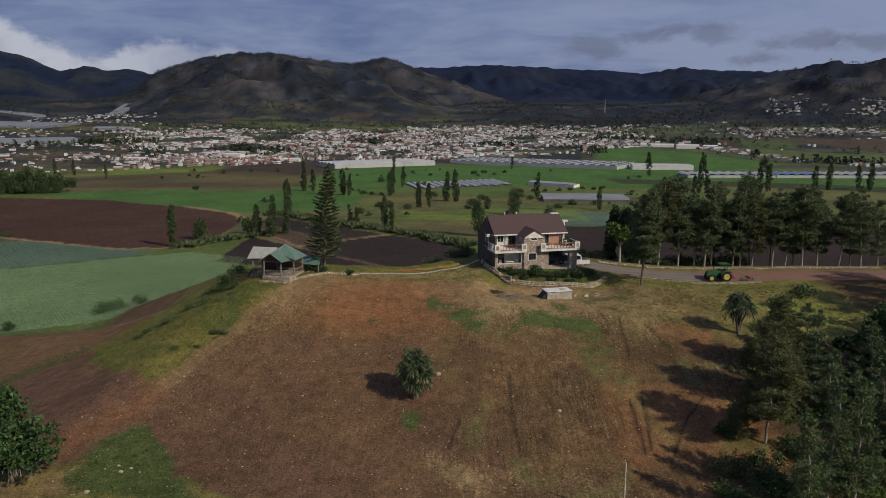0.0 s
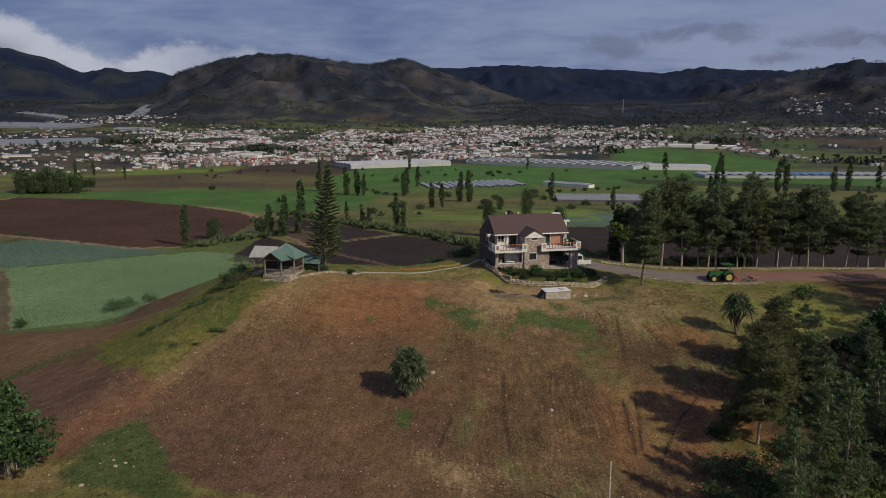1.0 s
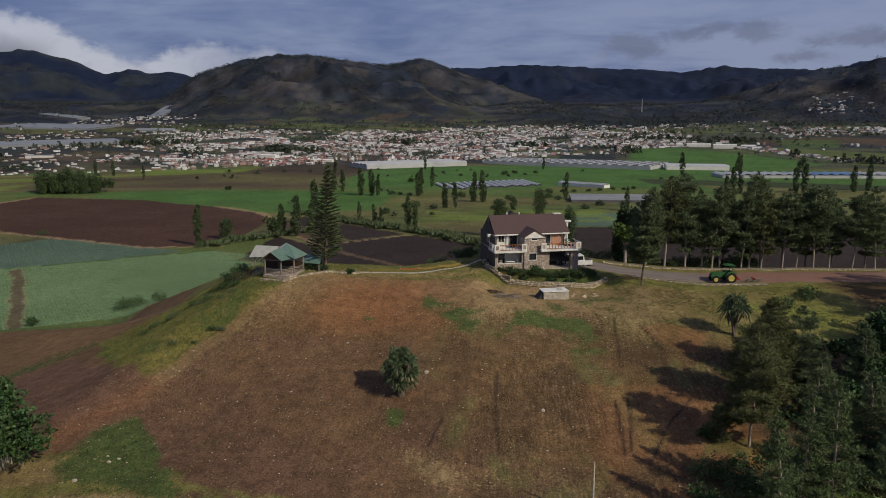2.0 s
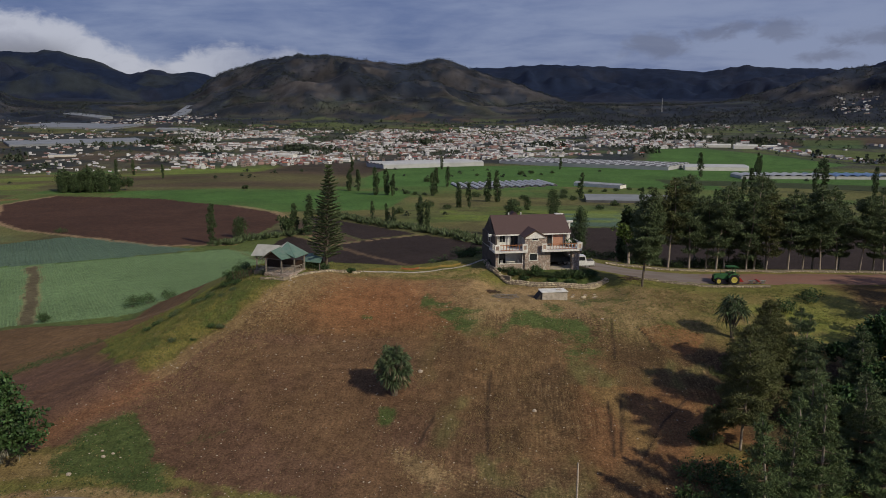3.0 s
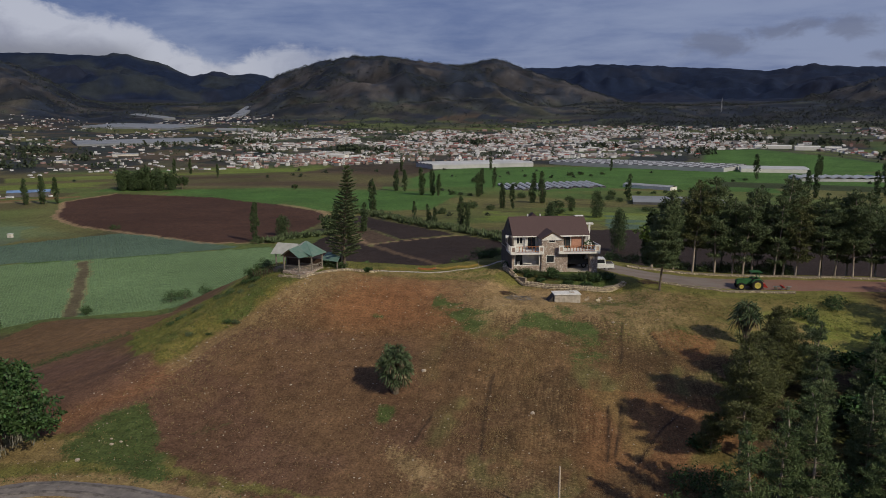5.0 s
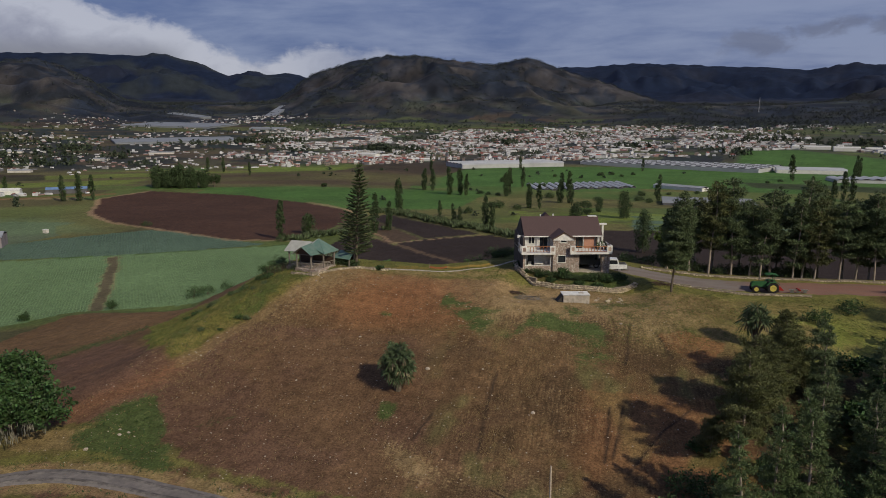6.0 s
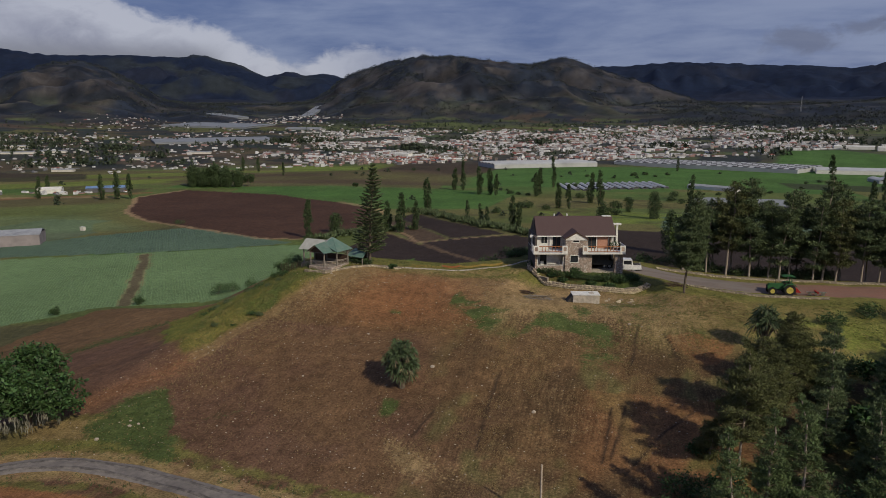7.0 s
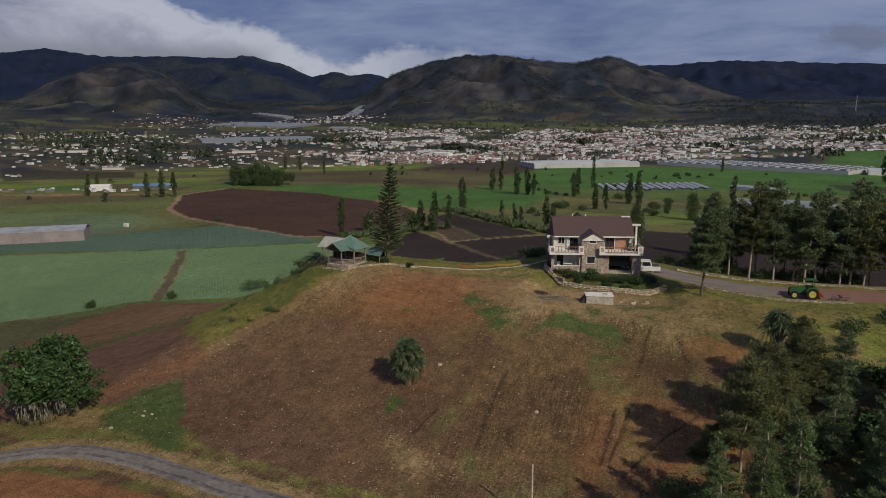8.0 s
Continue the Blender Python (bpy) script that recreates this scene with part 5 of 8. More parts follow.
# yuccas
ry = np.random.default_rng(603)
heads = []
for i in range(26):
    up, turn = 0.12 + 0.86 * (i + 0.5) / 26, i * 2.4
    out = 1.35 * math.sqrt(max(0.02, 1 - (up * 1.9 - 0.85) ** 2)) * (0.75 + 0.35 * ry.random())
    heads.append((out * math.cos(turn), out * math.sin(turn), 1.1 + 3.5 * up + 0.2 * ry.normal()))
make_tree("yucca_tree", "bushy yucca with many heads of sword leaves on the bare field", "tree", yucca_parts(heads, 601, 0.82, 80, 0.085, 0.4), spot_at(-2.6, 65.8), "")
heads = [(0, 0, 4.3), (0.6, 0.1, 3.8), (-0.6, 0.2, 3.7), (0.15, -0.6, 3.4), (-0.2, 0.6, 3.9), (0.9, -0.3, 3.0), (-0.9, -0.2, 2.9), (0.1, 0.9, 3.1)]
make_tree("yucca_tree", "young palm-like yucca on the grassy slope", "tree", yucca_parts(heads, 602, 1.2, 60, 0.11, 0.55), spot_at(33.0, 77.5), "")
# by the hut
make_tree("araucaria_tree", "tall narrow dark conifer beside the open hut", "tree", araucaria_parts(13.6, 2.5, 701, 0.12), spot_at(-15.6, 92.3), "")
# conifer on a bare trunk by the driveway's edge
make_tree("conifer_tree", "conical dark conifer on a bare trunk by the driveway", "tree", pine_parts(12.6, 2.9, 0.26, 711, "pine", "bark", 1.3, (0.06, 0.0), 1.0, 0.5), spot_at(26.0, 92.2), "")
# trees round the house
for x, y, h, w_, s in ((27.4, 116.0, 9.4, 1.1, 2), (30.0, 114.0, 8.6, 1.3, 4), (30.2, 306.0, 10.5, 2.6, 3), (31.5, 214.0, 12.0, 2.3, 5), (12.0, 238.0, 11.5, 2.3, 6)):
    make_tree("poplar_tree", "slender dark poplar near the house", "tree", column_parts(h, w_, 720 + s, "poplar", 130, 0.42, 34), spot_at(x, y), "poplars round the house")
make_tree("broadleaf_tree", "sunlit yellow-green tree at the driveway wall", "tree", broad_parts(7.6, 2.2, 0.22, 731, "light_leaf", 80, 0.30, 26, "pale_bark"), spot_at(27.0, 107.8), "")

# poplars in the valley
kinds = [make_tree("poplar_tree", "tall slender poplar at the edge of a field", "tree", column_parts(15.0, 1.75, 740 + i, "poplar", 84, 0.62, 28, 0.02), spot_at(*p), "valley poplars") for i, p in enumerate(((-68.0, 309.0), (-30.0, 415.0), (1.0, 372.0)))]
plant(kinds, [(-31, 405, 0.9), (-27, 464, 0.85), (6, 370, 1.05), (-12, 338, 0.8), (-7, 336, 0.75), (52, 400, 0.9), (-85, 432, 0.9), (-79, 430, 0.85), (-64, 408, 1.05), (-58, 409, 1.0), (-54, 405, 0.8), (-22, 262, 0.75), (-19, 259, 0.6), (-63, 240, 0.7), (-58, 238, 0.9), (-55, 246, 0.7), (-44, 283, 0.5), (-36, 272, 0.5), (-33, 270, 0.45), (-84, 218, 0.82), (72, 330, 0.7), (96, 300, 0.8), (160, 560, 1.2), (215, 600, 1.1), (219, 605, 1.0), (150, 420, 1.0), (156, 424, 0.9), (190, 430, 1.0), (196, 433, 1.1), (228, 440, 1.0), (240, 446, 1.1), (262, 452, 1.0), (268, 450, 1.1), (300, 460, 0.9), (130, 372, 0.9), (-260, 332, 0.9), (-253, 336, 1.0), (-247, 339, 0.9), (-300, 330, 0.8), (-322, 360, 0.7), (-246, 520, 0.7), (-120, 610, 0.8), (-45, 640, 0.8), (60, 640, 0.7), (-290, 560, 0.8), (-310, 570, 0.8)])
grove = [make_tree("eucalyptus_tree", "tall dark tree in a dense grove", "tree", shape, spot_at(-262 + i * 9.0, 422 - i), "grove in the fields") for i, shape in enumerate((column_parts(12.5, 4.6, 760, "poplar", 110, 1.1, 16, 0.0), broad_parts(11.0, 5.6, 0.0, 761, "poplar", 110, 1.0, 16, squash=1.0), column_parts(13.5, 4.0, 762, "poplar", 100, 1.1, 16, 0.0)))]
plant(grove, [(-259, 416, 0.8), (-254, 424, 0.98), (-250, 413, 0.62), (-247, 422, 1.05), (-242, 415, 0.7), (-241, 426, 0.9), (-236, 418, 0.82), (-234, 428, 1.0), (-229, 422, 0.7), (-263, 425, 0.85), (-225, 428, 0.8), (-256, 411, 0.5), (-233, 416, 0.5), (-246, 412, 0.5), (-240, 413, 0.5), (-251, 420, 0.9), (-244, 424, 0.95), (-238, 422, 0.85), (-228, 419, 0.5), (-150, 430, 0.35), (20, 330, 0.4), (-80, 232, 0.5), (-66, 240, 0.6), (250, 560, 1.0)])
# bushes of the meadow
bushes = [make_tree("shrub", "rounded dark bush in the green meadow", "shrub", shrub_parts(5.4, 3.8, 770 + i, "poplar", 30, 30, 0.5), spot_at(x, y), "meadow bushes") for i, (x, y) in enumerate(((-6, 402), (20, 380)))]
plant(bushes, [(45, 423, 1.0), (54, 431, 0.6), (61, 432, 0.6), (70, 436, 0.6), (78, 441, 0.65), (87, 448, 0.6), (93, 445, 0.6), (101, 454, 0.6), (-47, 414, 0.8), (-42, 411, 0.6), (-36, 408, 0.6), (-44, 503, 1.1), (24, 577, 1.1), (33, 590, 0.8), (40, 573, 0.6), (50, 592, 0.8), (-27, 337, 1.2), (-31, 341, 0.9), (-17, 332, 0.8), (14, 347, 1.2), (11, 331, 0.7), (15, 317, 0.9), (42, 395, 0.9), (46, 383, 0.8), (148, 544, 0.7), (137, 532, 0.6), (-14, 470, 0.9), (-37, 310, 0.9), (54, 336, 0.8), (64, 354, 0.9), (-11, 561, 0.7), (178, 641, 0.8)])
# shrubs in the fields
for x, y, w_, h, s in ((-66, 134, 4.2, 3.3, 1), (-63.6, 135.4, 3.8, 3.2, 2), (-60, 138, 3.0, 3.4, 3), (-77, 122, 2.6, 2.4, 4), (-86.3, 110, 2.2, 2.2, 5), (-151.1, 243.7, 4.5, 2.4, 6), (-27.5, 90.0, 3.0, 2.6, 7), (-27.0, 92.5, 2.8, 2.6, 10), (12.4, 94.4, 2.2, 1.5, 12), (16.2, 94.4, 1.5, 0.5, 13), (9.4, 94.4, 1.3, 0.5, 14), (18.2, 94.6, 1.9, 0.8, 15), (14.6, 93.7, 1.4, 0.4, 18), (10.9, 93.9, 1.3, 0.4, 19), (19.8, 95.2, 1.8, 0.8, 20), (7.6, 95.4, 1.3, 0.5, 21), (6.4, 98.0, 1.8, 1.0, 22), (17.0, 93.6, 1.6, 0.6, 23), (-81.5, 213, 4.0, 2.2, 16), (-12.2, 92.2, 1.2, 0.8, 17), (21.5, 111.0, 3.4, 1.8, 24), (24.5, 112.5, 3.4, 2.0, 25), (28.0, 110.5, 3.0, 1.6, 26), (4.0, 108.0, 2.8, 1.6, 27), (1.5, 107.0, 3.6, 2.2, 28), (-1.5, 108.5, 3.6, 2.0, 29), (3.0, 104.5, 2.6, 1.6, 30)):
    make_tree("shrub", "green leafy shrub among the fields", "shrub", shrub_parts(w_, h, 800 + s), spot_at(x, y), "field shrubs")


# scrub along the upper edge of the bank
scrub = [make_tree("shrub", "low olive scrub on the grassy bank", "shrub", shrub_parts(1.8, 1.0, 871 + i, mt, 18, 26, 0.2), spot_at(x, y), "bank scrub") for i, (x, y, mt) in enumerate(((-24.6, 90.2, "agave"), (-26.2, 87.0, "shrub")))]
rb_ = np.random.default_rng(873)
plant(scrub, [(-23 - 15 * q + rb_.normal() * 0.7, 90.5 - 5.5 * q + rb_.normal() * 1.3, 0.5 + 0.6 * rb_.random() * (1 - 0.5 * q)) for q in np.linspace(0.02, 1, 20)])
plant(scrub, [(-24 - 7 * rb_.random(), 74 + 12 * rb_.random(), 0.3 + 0.35 * rb_.random()) for _ in range(9)])

# low clipped hedge along the garden
low = make_tree("shrub", "low dark clipped hedge shrub in the front garden", "shrub", shrub_parts(1.7, 0.75, 861, "poplar", 24, 30, 0.16), spot_at(8.8, 95.0), "garden hedge")
plant([low], [(9.9, 94.6, 1.0), (11.0, 94.5, 0.9), (13.6, 94.3, 0.9), (14.6, 94.3, 1.0), (15.6, 94.5, 0.95), (16.6, 94.8, 1.1), (17.6, 95.1, 1.0), (18.6, 95.5, 1.05), (19.4, 96.0, 1.0)])

# ---- the house ----
HOUSE = pose(6.9, 94.05, 1.55, 0, 0, 14.2)
house = thing("house", "two-storey stone-clad house with brown roof and white balconies", "house", HOUSE)
ROOM, UP, EAVE, RIDGE = 2.55, 2.75, 4.62, 6.78


def wall_with_holes(x0, x1, z0, z1, y0, y1, holes):
    """A wall along x between y0 and y1 thick, with openings (x0, x1, z0, z1) right through it."""
    bm = bmesh.new()
    xs = sorted({x0, x1, *(h[0] for h in holes), *(h[1] for h in holes)})
    zs = sorted({z0, z1, *(h[2] for h in holes), *(h[3] for h in holes)})
    for a, b in zip(xs, xs[1:]):
        for c, d in zip(zs, zs[1:]):
            mx, mz = (a + b) / 2, (c + d) / 2
            if not any(h[0] < mx < h[1] and h[2] < mz < h[3] for h in holes):
                add_box(bm, (a, y0, c), (b, y1, d))
    bmesh.ops.remove_doubles(bm, verts=bm.verts, dist=0.001)
    return bm


def frame_parts(parent, x0, x1, z0, z1, y, t=0.10, mat="white", depth=0.12):
    for nm, lo, hi in (("jamb", (x0 - t, y, z0 - t), (x0, y + depth, z1 + t)), ("jamb", (x1, y, z0 - t), (x1 + t, y + depth, z1 + t)), ("lintel", (x0, y, z1), (x1, y + depth, z1 + t)), ("sill", (x0, y, z0 - t), (x1, y + depth, z0))):
        part(nm, box(lo, hi, 0.01), mat, parent)


# lower storey
part("wall", wall_with_holes(0.35, 4.35, -0.6, ROOM, 0.8, 1.05, [(0.65, 4.15, 0.95, 2.42)]), "rubble", house, "stone-clad porch wall")
part("wall", wall_with_holes(4.35, 7.35, -0.6, 4.6, 0.55, 0.85, [(5.05, 6.05, 1.35, 2.25), (5.35, 6.15, 4.08, 4.34)]), "rubble", house, "stone-clad tower front")
part("wall", box((4.35, 0.85, -0.6), (4.6, 3.2, 4.6)), "grey_plaster", house)
part("wall", box((7.1, 0.85, -0.6), (7.35, 3.2, 4.6)), "grey_plaster", house)
part("wall", box((0.35, 1.05, -0.6), (0.6, 9.0, EAVE)), "dark_side", house, "side wall coloured dark for its shaded side")
part("wall", box((11.2, 3.4, -0.6), (11.45, 9.0, EAVE)), "grey_plaster", house)
part("wall", box((0.6, 8.75, -0.6), (11.2, 9.0, EAVE)), "grey_plaster", house)
part("wall", wall_with_holes(0.6, 4.35, -0.2, ROOM, 2.3, 2.5, [(1.2, 2.1, 0.3, 2.1)]), "white", house, "pale porch back wall")
part("wall", box((7.35, 6.6, -0.2), (11.2, 6.8, ROOM)), "cream", house)
part("floor_slab", box((0.35, 0.8, -0.55), (12.1, 9.0, 0.0)), "concrete", house)
for lo, hi in (((11.0, 0.55, -0.6), (12.1, 1.2, ROOM)), ((7.3, 0.6, -0.6), (7.95, 1.1, ROOM))):
    part("pillar", box(lo, hi), "rubble", house, "stone-clad pillar")
for i in range(3):
    part("step", box((7.7, 0.1 - 0.32 * i, -0.6), (11.0, 0.82, -0.02 - 0.17 * (i + 1))), "concrete", house)
frame_parts(part("porch_opening", box((0.65, 0.78, 0.86), (4.15, 0.86, 0.95), 0.01), "white", house), 0.73, 4.07, 0.96, 2.36, 0.76, 0.08, "white", 0.1)
# upper floor, balconies
part("upper_floor", box((0.35, 3.2, ROOM), (11.45, 9.0, UP)), "white", house)
part("wall", wall_with_holes(0.6, 4.35, UP, EAVE, 3.3, 3.5, [(1.45, 2.25, UP + 0.75, UP + 1.75), (3.0, 4.1, UP, UP + 1.85)]), "white", house, "white balcony wall")
part("wall", wall_with_holes(7.35, 11.2, UP, EAVE, 3.3, 3.5, [(7.7, 9.0, UP, UP + 1.8)]), "cream", house)
part("cladding", box((9.15, 3.22, UP + 0.05), (10.6, 3.297, UP + 1.8)), "brick_panel", house, "pinkish brick wall panel")
for x0, x1, z0, z1, y in ((1.45, 2.25, UP + 0.75, UP + 1.75, 3.32), (5.05, 6.05, 1.35, 2.25, 0.62), (5.35, 6.15, 4.08, 4.34, 0.62)):
    win = part("window", box((x0, y + 0.06, z0), (x1, y + 0.09, z1)), "glass", house)
    frame_parts(win, x0, x1, z0, z1, y - 0.1)
    if y > 1:
        part("mullion", box(((x0 + x1) / 2 - 0.03, y + 0.02, z0), ((x0 + x1) / 2 + 0.03, y + 0.1, z1)), "white", win)
for x0, x1, y in ((3.0, 4.1, 3.36), (7.7, 9.0, 3.36)):
    door = part("door", box((x0, y + 0.05, UP), (x1, y + 0.09, UP + 1.82)), "glass", house)
    for k in range(3):
        xx = x0 + (x1 - x0) * k / 2
        part("stile", box((xx - 0.04, y, UP), (xx + 0.04, y + 0.1, UP + 1.82)), "dark_wood", door)
    frame_parts(door, x0, x1, UP, UP + 1.82, 3.24, 0.09)
win = part("back_window", box((1.2, 2.38, 0.3), (2.1, 2.42, 2.1)), "glass", house)


def balcony(x0, x1):
    b = part("balcony", box((x0, -0.05, ROOM - 0.02), (x1, 3.3, UP + 0.02), 0.02), "white", house, "white balcony with corner piers")
    for p in (x0, x1 - 0.72):
        pier = part("pier", wall_with_holes(p, p + 0.72, UP, UP + 0.95, -0.05, 0.08, [(p + 0.16, p + 0.56, UP + 0.2, UP + 0.76)]), "white", b)
        part("panel", box((p + 0.16, 0.0, UP + 0.2), (p + 0.56, 0.05, UP + 0.76)), "clad_stone", pier)
    part("top_rail", box((x0 + 0.72, -0.03, UP + 0.82), (x1 - 0.72, 0.07, UP + 0.90)), "wood", b, "varnished top rail")
    part("bottom_rail", box((x0 + 0.72, -0.01, UP + 0.14), (x1 - 0.72, 0.05, UP + 0.2)), "wood", b)
    k = int((x1 - x0 - 1.44) / 0.42)
    for i in range(1, k):
        xx = x0 + 0.72 + (x1 - x0 - 1.44) * i / k
        part("baluster", box((xx - 0.035, -0.01, UP + 0.2), (xx + 0.035, 0.05, UP + 0.82)), "wood", b)
    return b


bl = balcony(0.0, 4.55)
br = balcony(6.55, 12.25)
for y in np.arange(0.6, 3.3, 0.45):
    part("baluster", box((0.0, y - 0.035, UP + 0.05), (0.07, y + 0.035, UP + 0.84)), "white", bl)
    part("baluster", box((12.18, y - 0.035, UP + 0.05), (12.25, y + 0.035, UP + 0.84)), "white", br)
part("side_rail", box((0.0, 0.08, UP + 0.84), (0.08, 3.3, UP + 0.92)), "white", bl)
part("side_rail", box((12.17, 0.08, UP + 0.84), (12.25, 3.3, UP + 0.92)), "white", br)
part("post", box((2.62, 3.0, UP), (2.74, 3.12, EAVE)), "white", house)
part("post", box((10.75, 2.95, UP), (10.9, 3.1, EAVE)), "dark_wood", house)
for x in (4.4, 11.1):
    part("post", box((x - 0.06, 2.9, UP), (x + 0.06, 3.02, EAVE)), "white", house)

# roof
EY0, EY1, RY = 2.75, 9.4, 6.05


def slope(name, corners, thick, mat, parent, label=""):
    bm = bmesh.new()
    c = [Vector(p) for p in corners]
    nrm = (c[1] - c[0]).cross(c[2] - c[0]).normalized()
    if nrm.z < 0:
        nrm = -nrm
    top, low = [bm.verts.new(p + nrm * thick) for p in c], [bm.verts.new(p) for p in c]
    bm.faces.new(top), bm.faces.new(low[::-1])
    for i in range(len(c)):
        j = (i + 1) % len(c)
        bm.faces.new((low[i], low[j], top[j], top[i]))
    bmesh.ops.recalc_face_normals(bm, faces=bm.faces)
    return part(name, bm, mat, parent, label)


roof = slope("roof", [(0.75, EY0, EAVE - 0.05), (11.6, EY0, EAVE - 0.05), (11.6, RY, RIDGE), (0.75, RY, RIDGE)], 0.08, "tile_roof", house, "dark brown shingle roof")
slope("back_slope", [(0.75, RY, RIDGE), (11.6, RY, RIDGE), (11.6, EY1, EAVE - 0.05), (0.75, EY1, EAVE - 0.05)], 0.08, "tile_roof", roof)
part("ridge_cap", prism([(RY - 0.18, RIDGE - 0.03), (RY, RIDGE + 0.13), (RY + 0.18, RIDGE - 0.03)], 0.7, 11.65), "tile_roof", roof)
for x in (0.6, 11.2):
    part("gable_wall", prism([(3.3, EAVE - 0.02), (9.0, EAVE - 0.02), (RY, RIDGE - 0.12)], x, x + 0.22), "dark_side", house, "gable wall in the same darkened plaster")
part("fascia", box((0.75, EY0 - 0.04, EAVE - 0.16), (4.3, EY0 + 0.02, EAVE + 0.02)), "white", roof)
part("fascia", box((7.4, EY0 - 0.04, EAVE - 0.16), (11.6, EY0 + 0.02, EAVE + 0.02)), "white", roof)
for ya, yb, za, zb in ((EY0, RY, EAVE - 0.05, RIDGE), (EY1, RY, EAVE - 0.05, RIDGE)):
    for x in (0.72, 11.56):
        part("bargeboard", prism([(ya, za - 0.14), (ya, za + 0.06), (yb, zb + 0.06), (yb, zb - 0.14)], x, x + 0.06), "dark_wood", roof)
part("ceiling_board", box((0.8, EY0 + 0.05, EAVE - 0.2), (11.5, 9.0, EAVE - 0.14)), "dark_wood", house)
# the tower's own gable
TX, TH = 5.75, 5.32
g = slope("tower_roof", [(4.15, 0.36, 4.5), (TX, 0.36, TH + 0.12), (TX, 4.6, TH + 0.12), (4.15, 4.6, 4.5)], 0.08, "tile_roof", house, "small brown gable roof")
slope("slope", [(7.35, 0.36, 4.5), (TX, 0.36, TH + 0.12), (TX, 4.6, TH + 0.12), (7.35, 4.6, 4.5)], 0.08, "tile_roof", g)
part("tower_gable", prism([(4.36, 4.36), (7.14, 4.36), (7.14, 4.55), (TX, TH + 0.04), (4.36, 4.55)], 0.40, 0.546, "y"), "white", house, "white gable")
for xa in (4.15, 7.35):
    part("bargeboard", prism([(xa, 4.42), (xa, 4.6), (TX, TH + 0.22), (TX, TH + 0.02)], 0.3, 0.355, "y"), "dark_wood", g)
part("chimney_cap", box((10.3, RY - 0.2, RIDGE + 0.02), (11.5, RY + 0.5, RIDGE + 0.16), 0.03), "white", house)
dorm = part("roof_vent", prism([(3.6, RIDGE - 0.5), (5.6, RIDGE - 0.5), (4.6, RIDGE + 0.42)], RY + 1.0, RY + 2.6, "y"), "tile_roof", house)
for x in (3.7, 5.5):
    part("lamp_ball", box((x - 0.09, RY + 0.9, RIDGE + 0.0), (x + 0.09, RY + 1.08, RIDGE + 0.32), 0.03), "white", dorm)
# pergola at the back corner
pg = part("pergola", box((12.35, 6.0, ROOM), (12.6, 6.3, 5.6), 0.01), "white", house, "white pergola post and beam")
part("beam", box((11.5, 5.9, 5.6), (13.0, 6.4, 5.85), 0.02), "white", pg)
part("foot", box((12.1, 5.8, ROOM), (12.9, 6.6, ROOM + 0.4), 0.03), "white", pg)
part("terrace_slab", box((11.45, 3.2, ROOM - 0.02), (12.9, 9.0, UP - 0.02)), "white", house)
part("pillar", box((12.3, 8.0, -0.6), (12.8, 8.5, ROOM)), "mortar", house)
# small window box on the dark side
side = part("window", box((0.30, 4.0, UP + 0.7), (0.36, 5.0, UP + 1.7)), "glass", house)
for a, b in ((3.9, 4.0), (5.0, 5.1)):
    part("jamb", box((0.26, a, UP + 0.6), (0.37, b, UP + 1.8)), "white", side)
part("eave_box", box((-0.1, 3.2, EAVE - 0.35), (0.6, 3.7, EAVE), 0.02), "white", house)

for x, h_, s in ((10.9, 0.75, 1), (11.4, 0.95, 2), (11.9, 0.6, 3)):
    pot = thing("potted_plant", "dark leafy potted plant on the balcony", "plant", HOUSE @ pose(x, 2.2, UP + 0.02), "balcony plants")
    bm = bmesh.new()
    bmesh.ops.create_cone(bm, cap_ends=True, segments=10, radius1=0.14, radius2=0.19, depth=0.3, matrix=Matrix.Translation((0, 0, 0.15)))
    part("pot", bm, "dark_wood", pot)
    fv, ff = leaf_clumps(np.array([(0, 0, 0.35 + h_ * k) for k in (0.2, 0.5, 0.8)]), 0.26, 30, 0.2, 0.4, np.random.default_rng(880 + s))
    part("leaves", mesh_from("leaves", fv, ff), "shrub", pot)

# ---- the open hut ----
HUT = pose(-20.4, 88.9, 2.45, 0, 0, -14) @ Matrix.Diagonal((0.93, 0.95, 0.95, 1))
hut = thing("open_hut", "open wooden hut with a pale green tin roof", "hut", HUT)
part("base", box((-1.8, -2.08, -1.0), (2.25, 2.15, 0.05), 0.05), "rubble", hut, "low stone base")
part("base_extension", box((-4.2, -1.0, -1.0), (-2.0, 2.2, 0.0), 0.05), "mortar", hut)
for x, y in ((-1.55, -1.95), (0.9, -1.95), (2.1, -0.6), (2.1, 2.0), (-1.7, 2.0), (-3.9, -0.6), (-3.9, 1.9)):
    part("post", box((x - 0.08, y - 0.08, 0.0), (x + 0.08, y + 0.08, 2.1)), "grey_wood", hut)
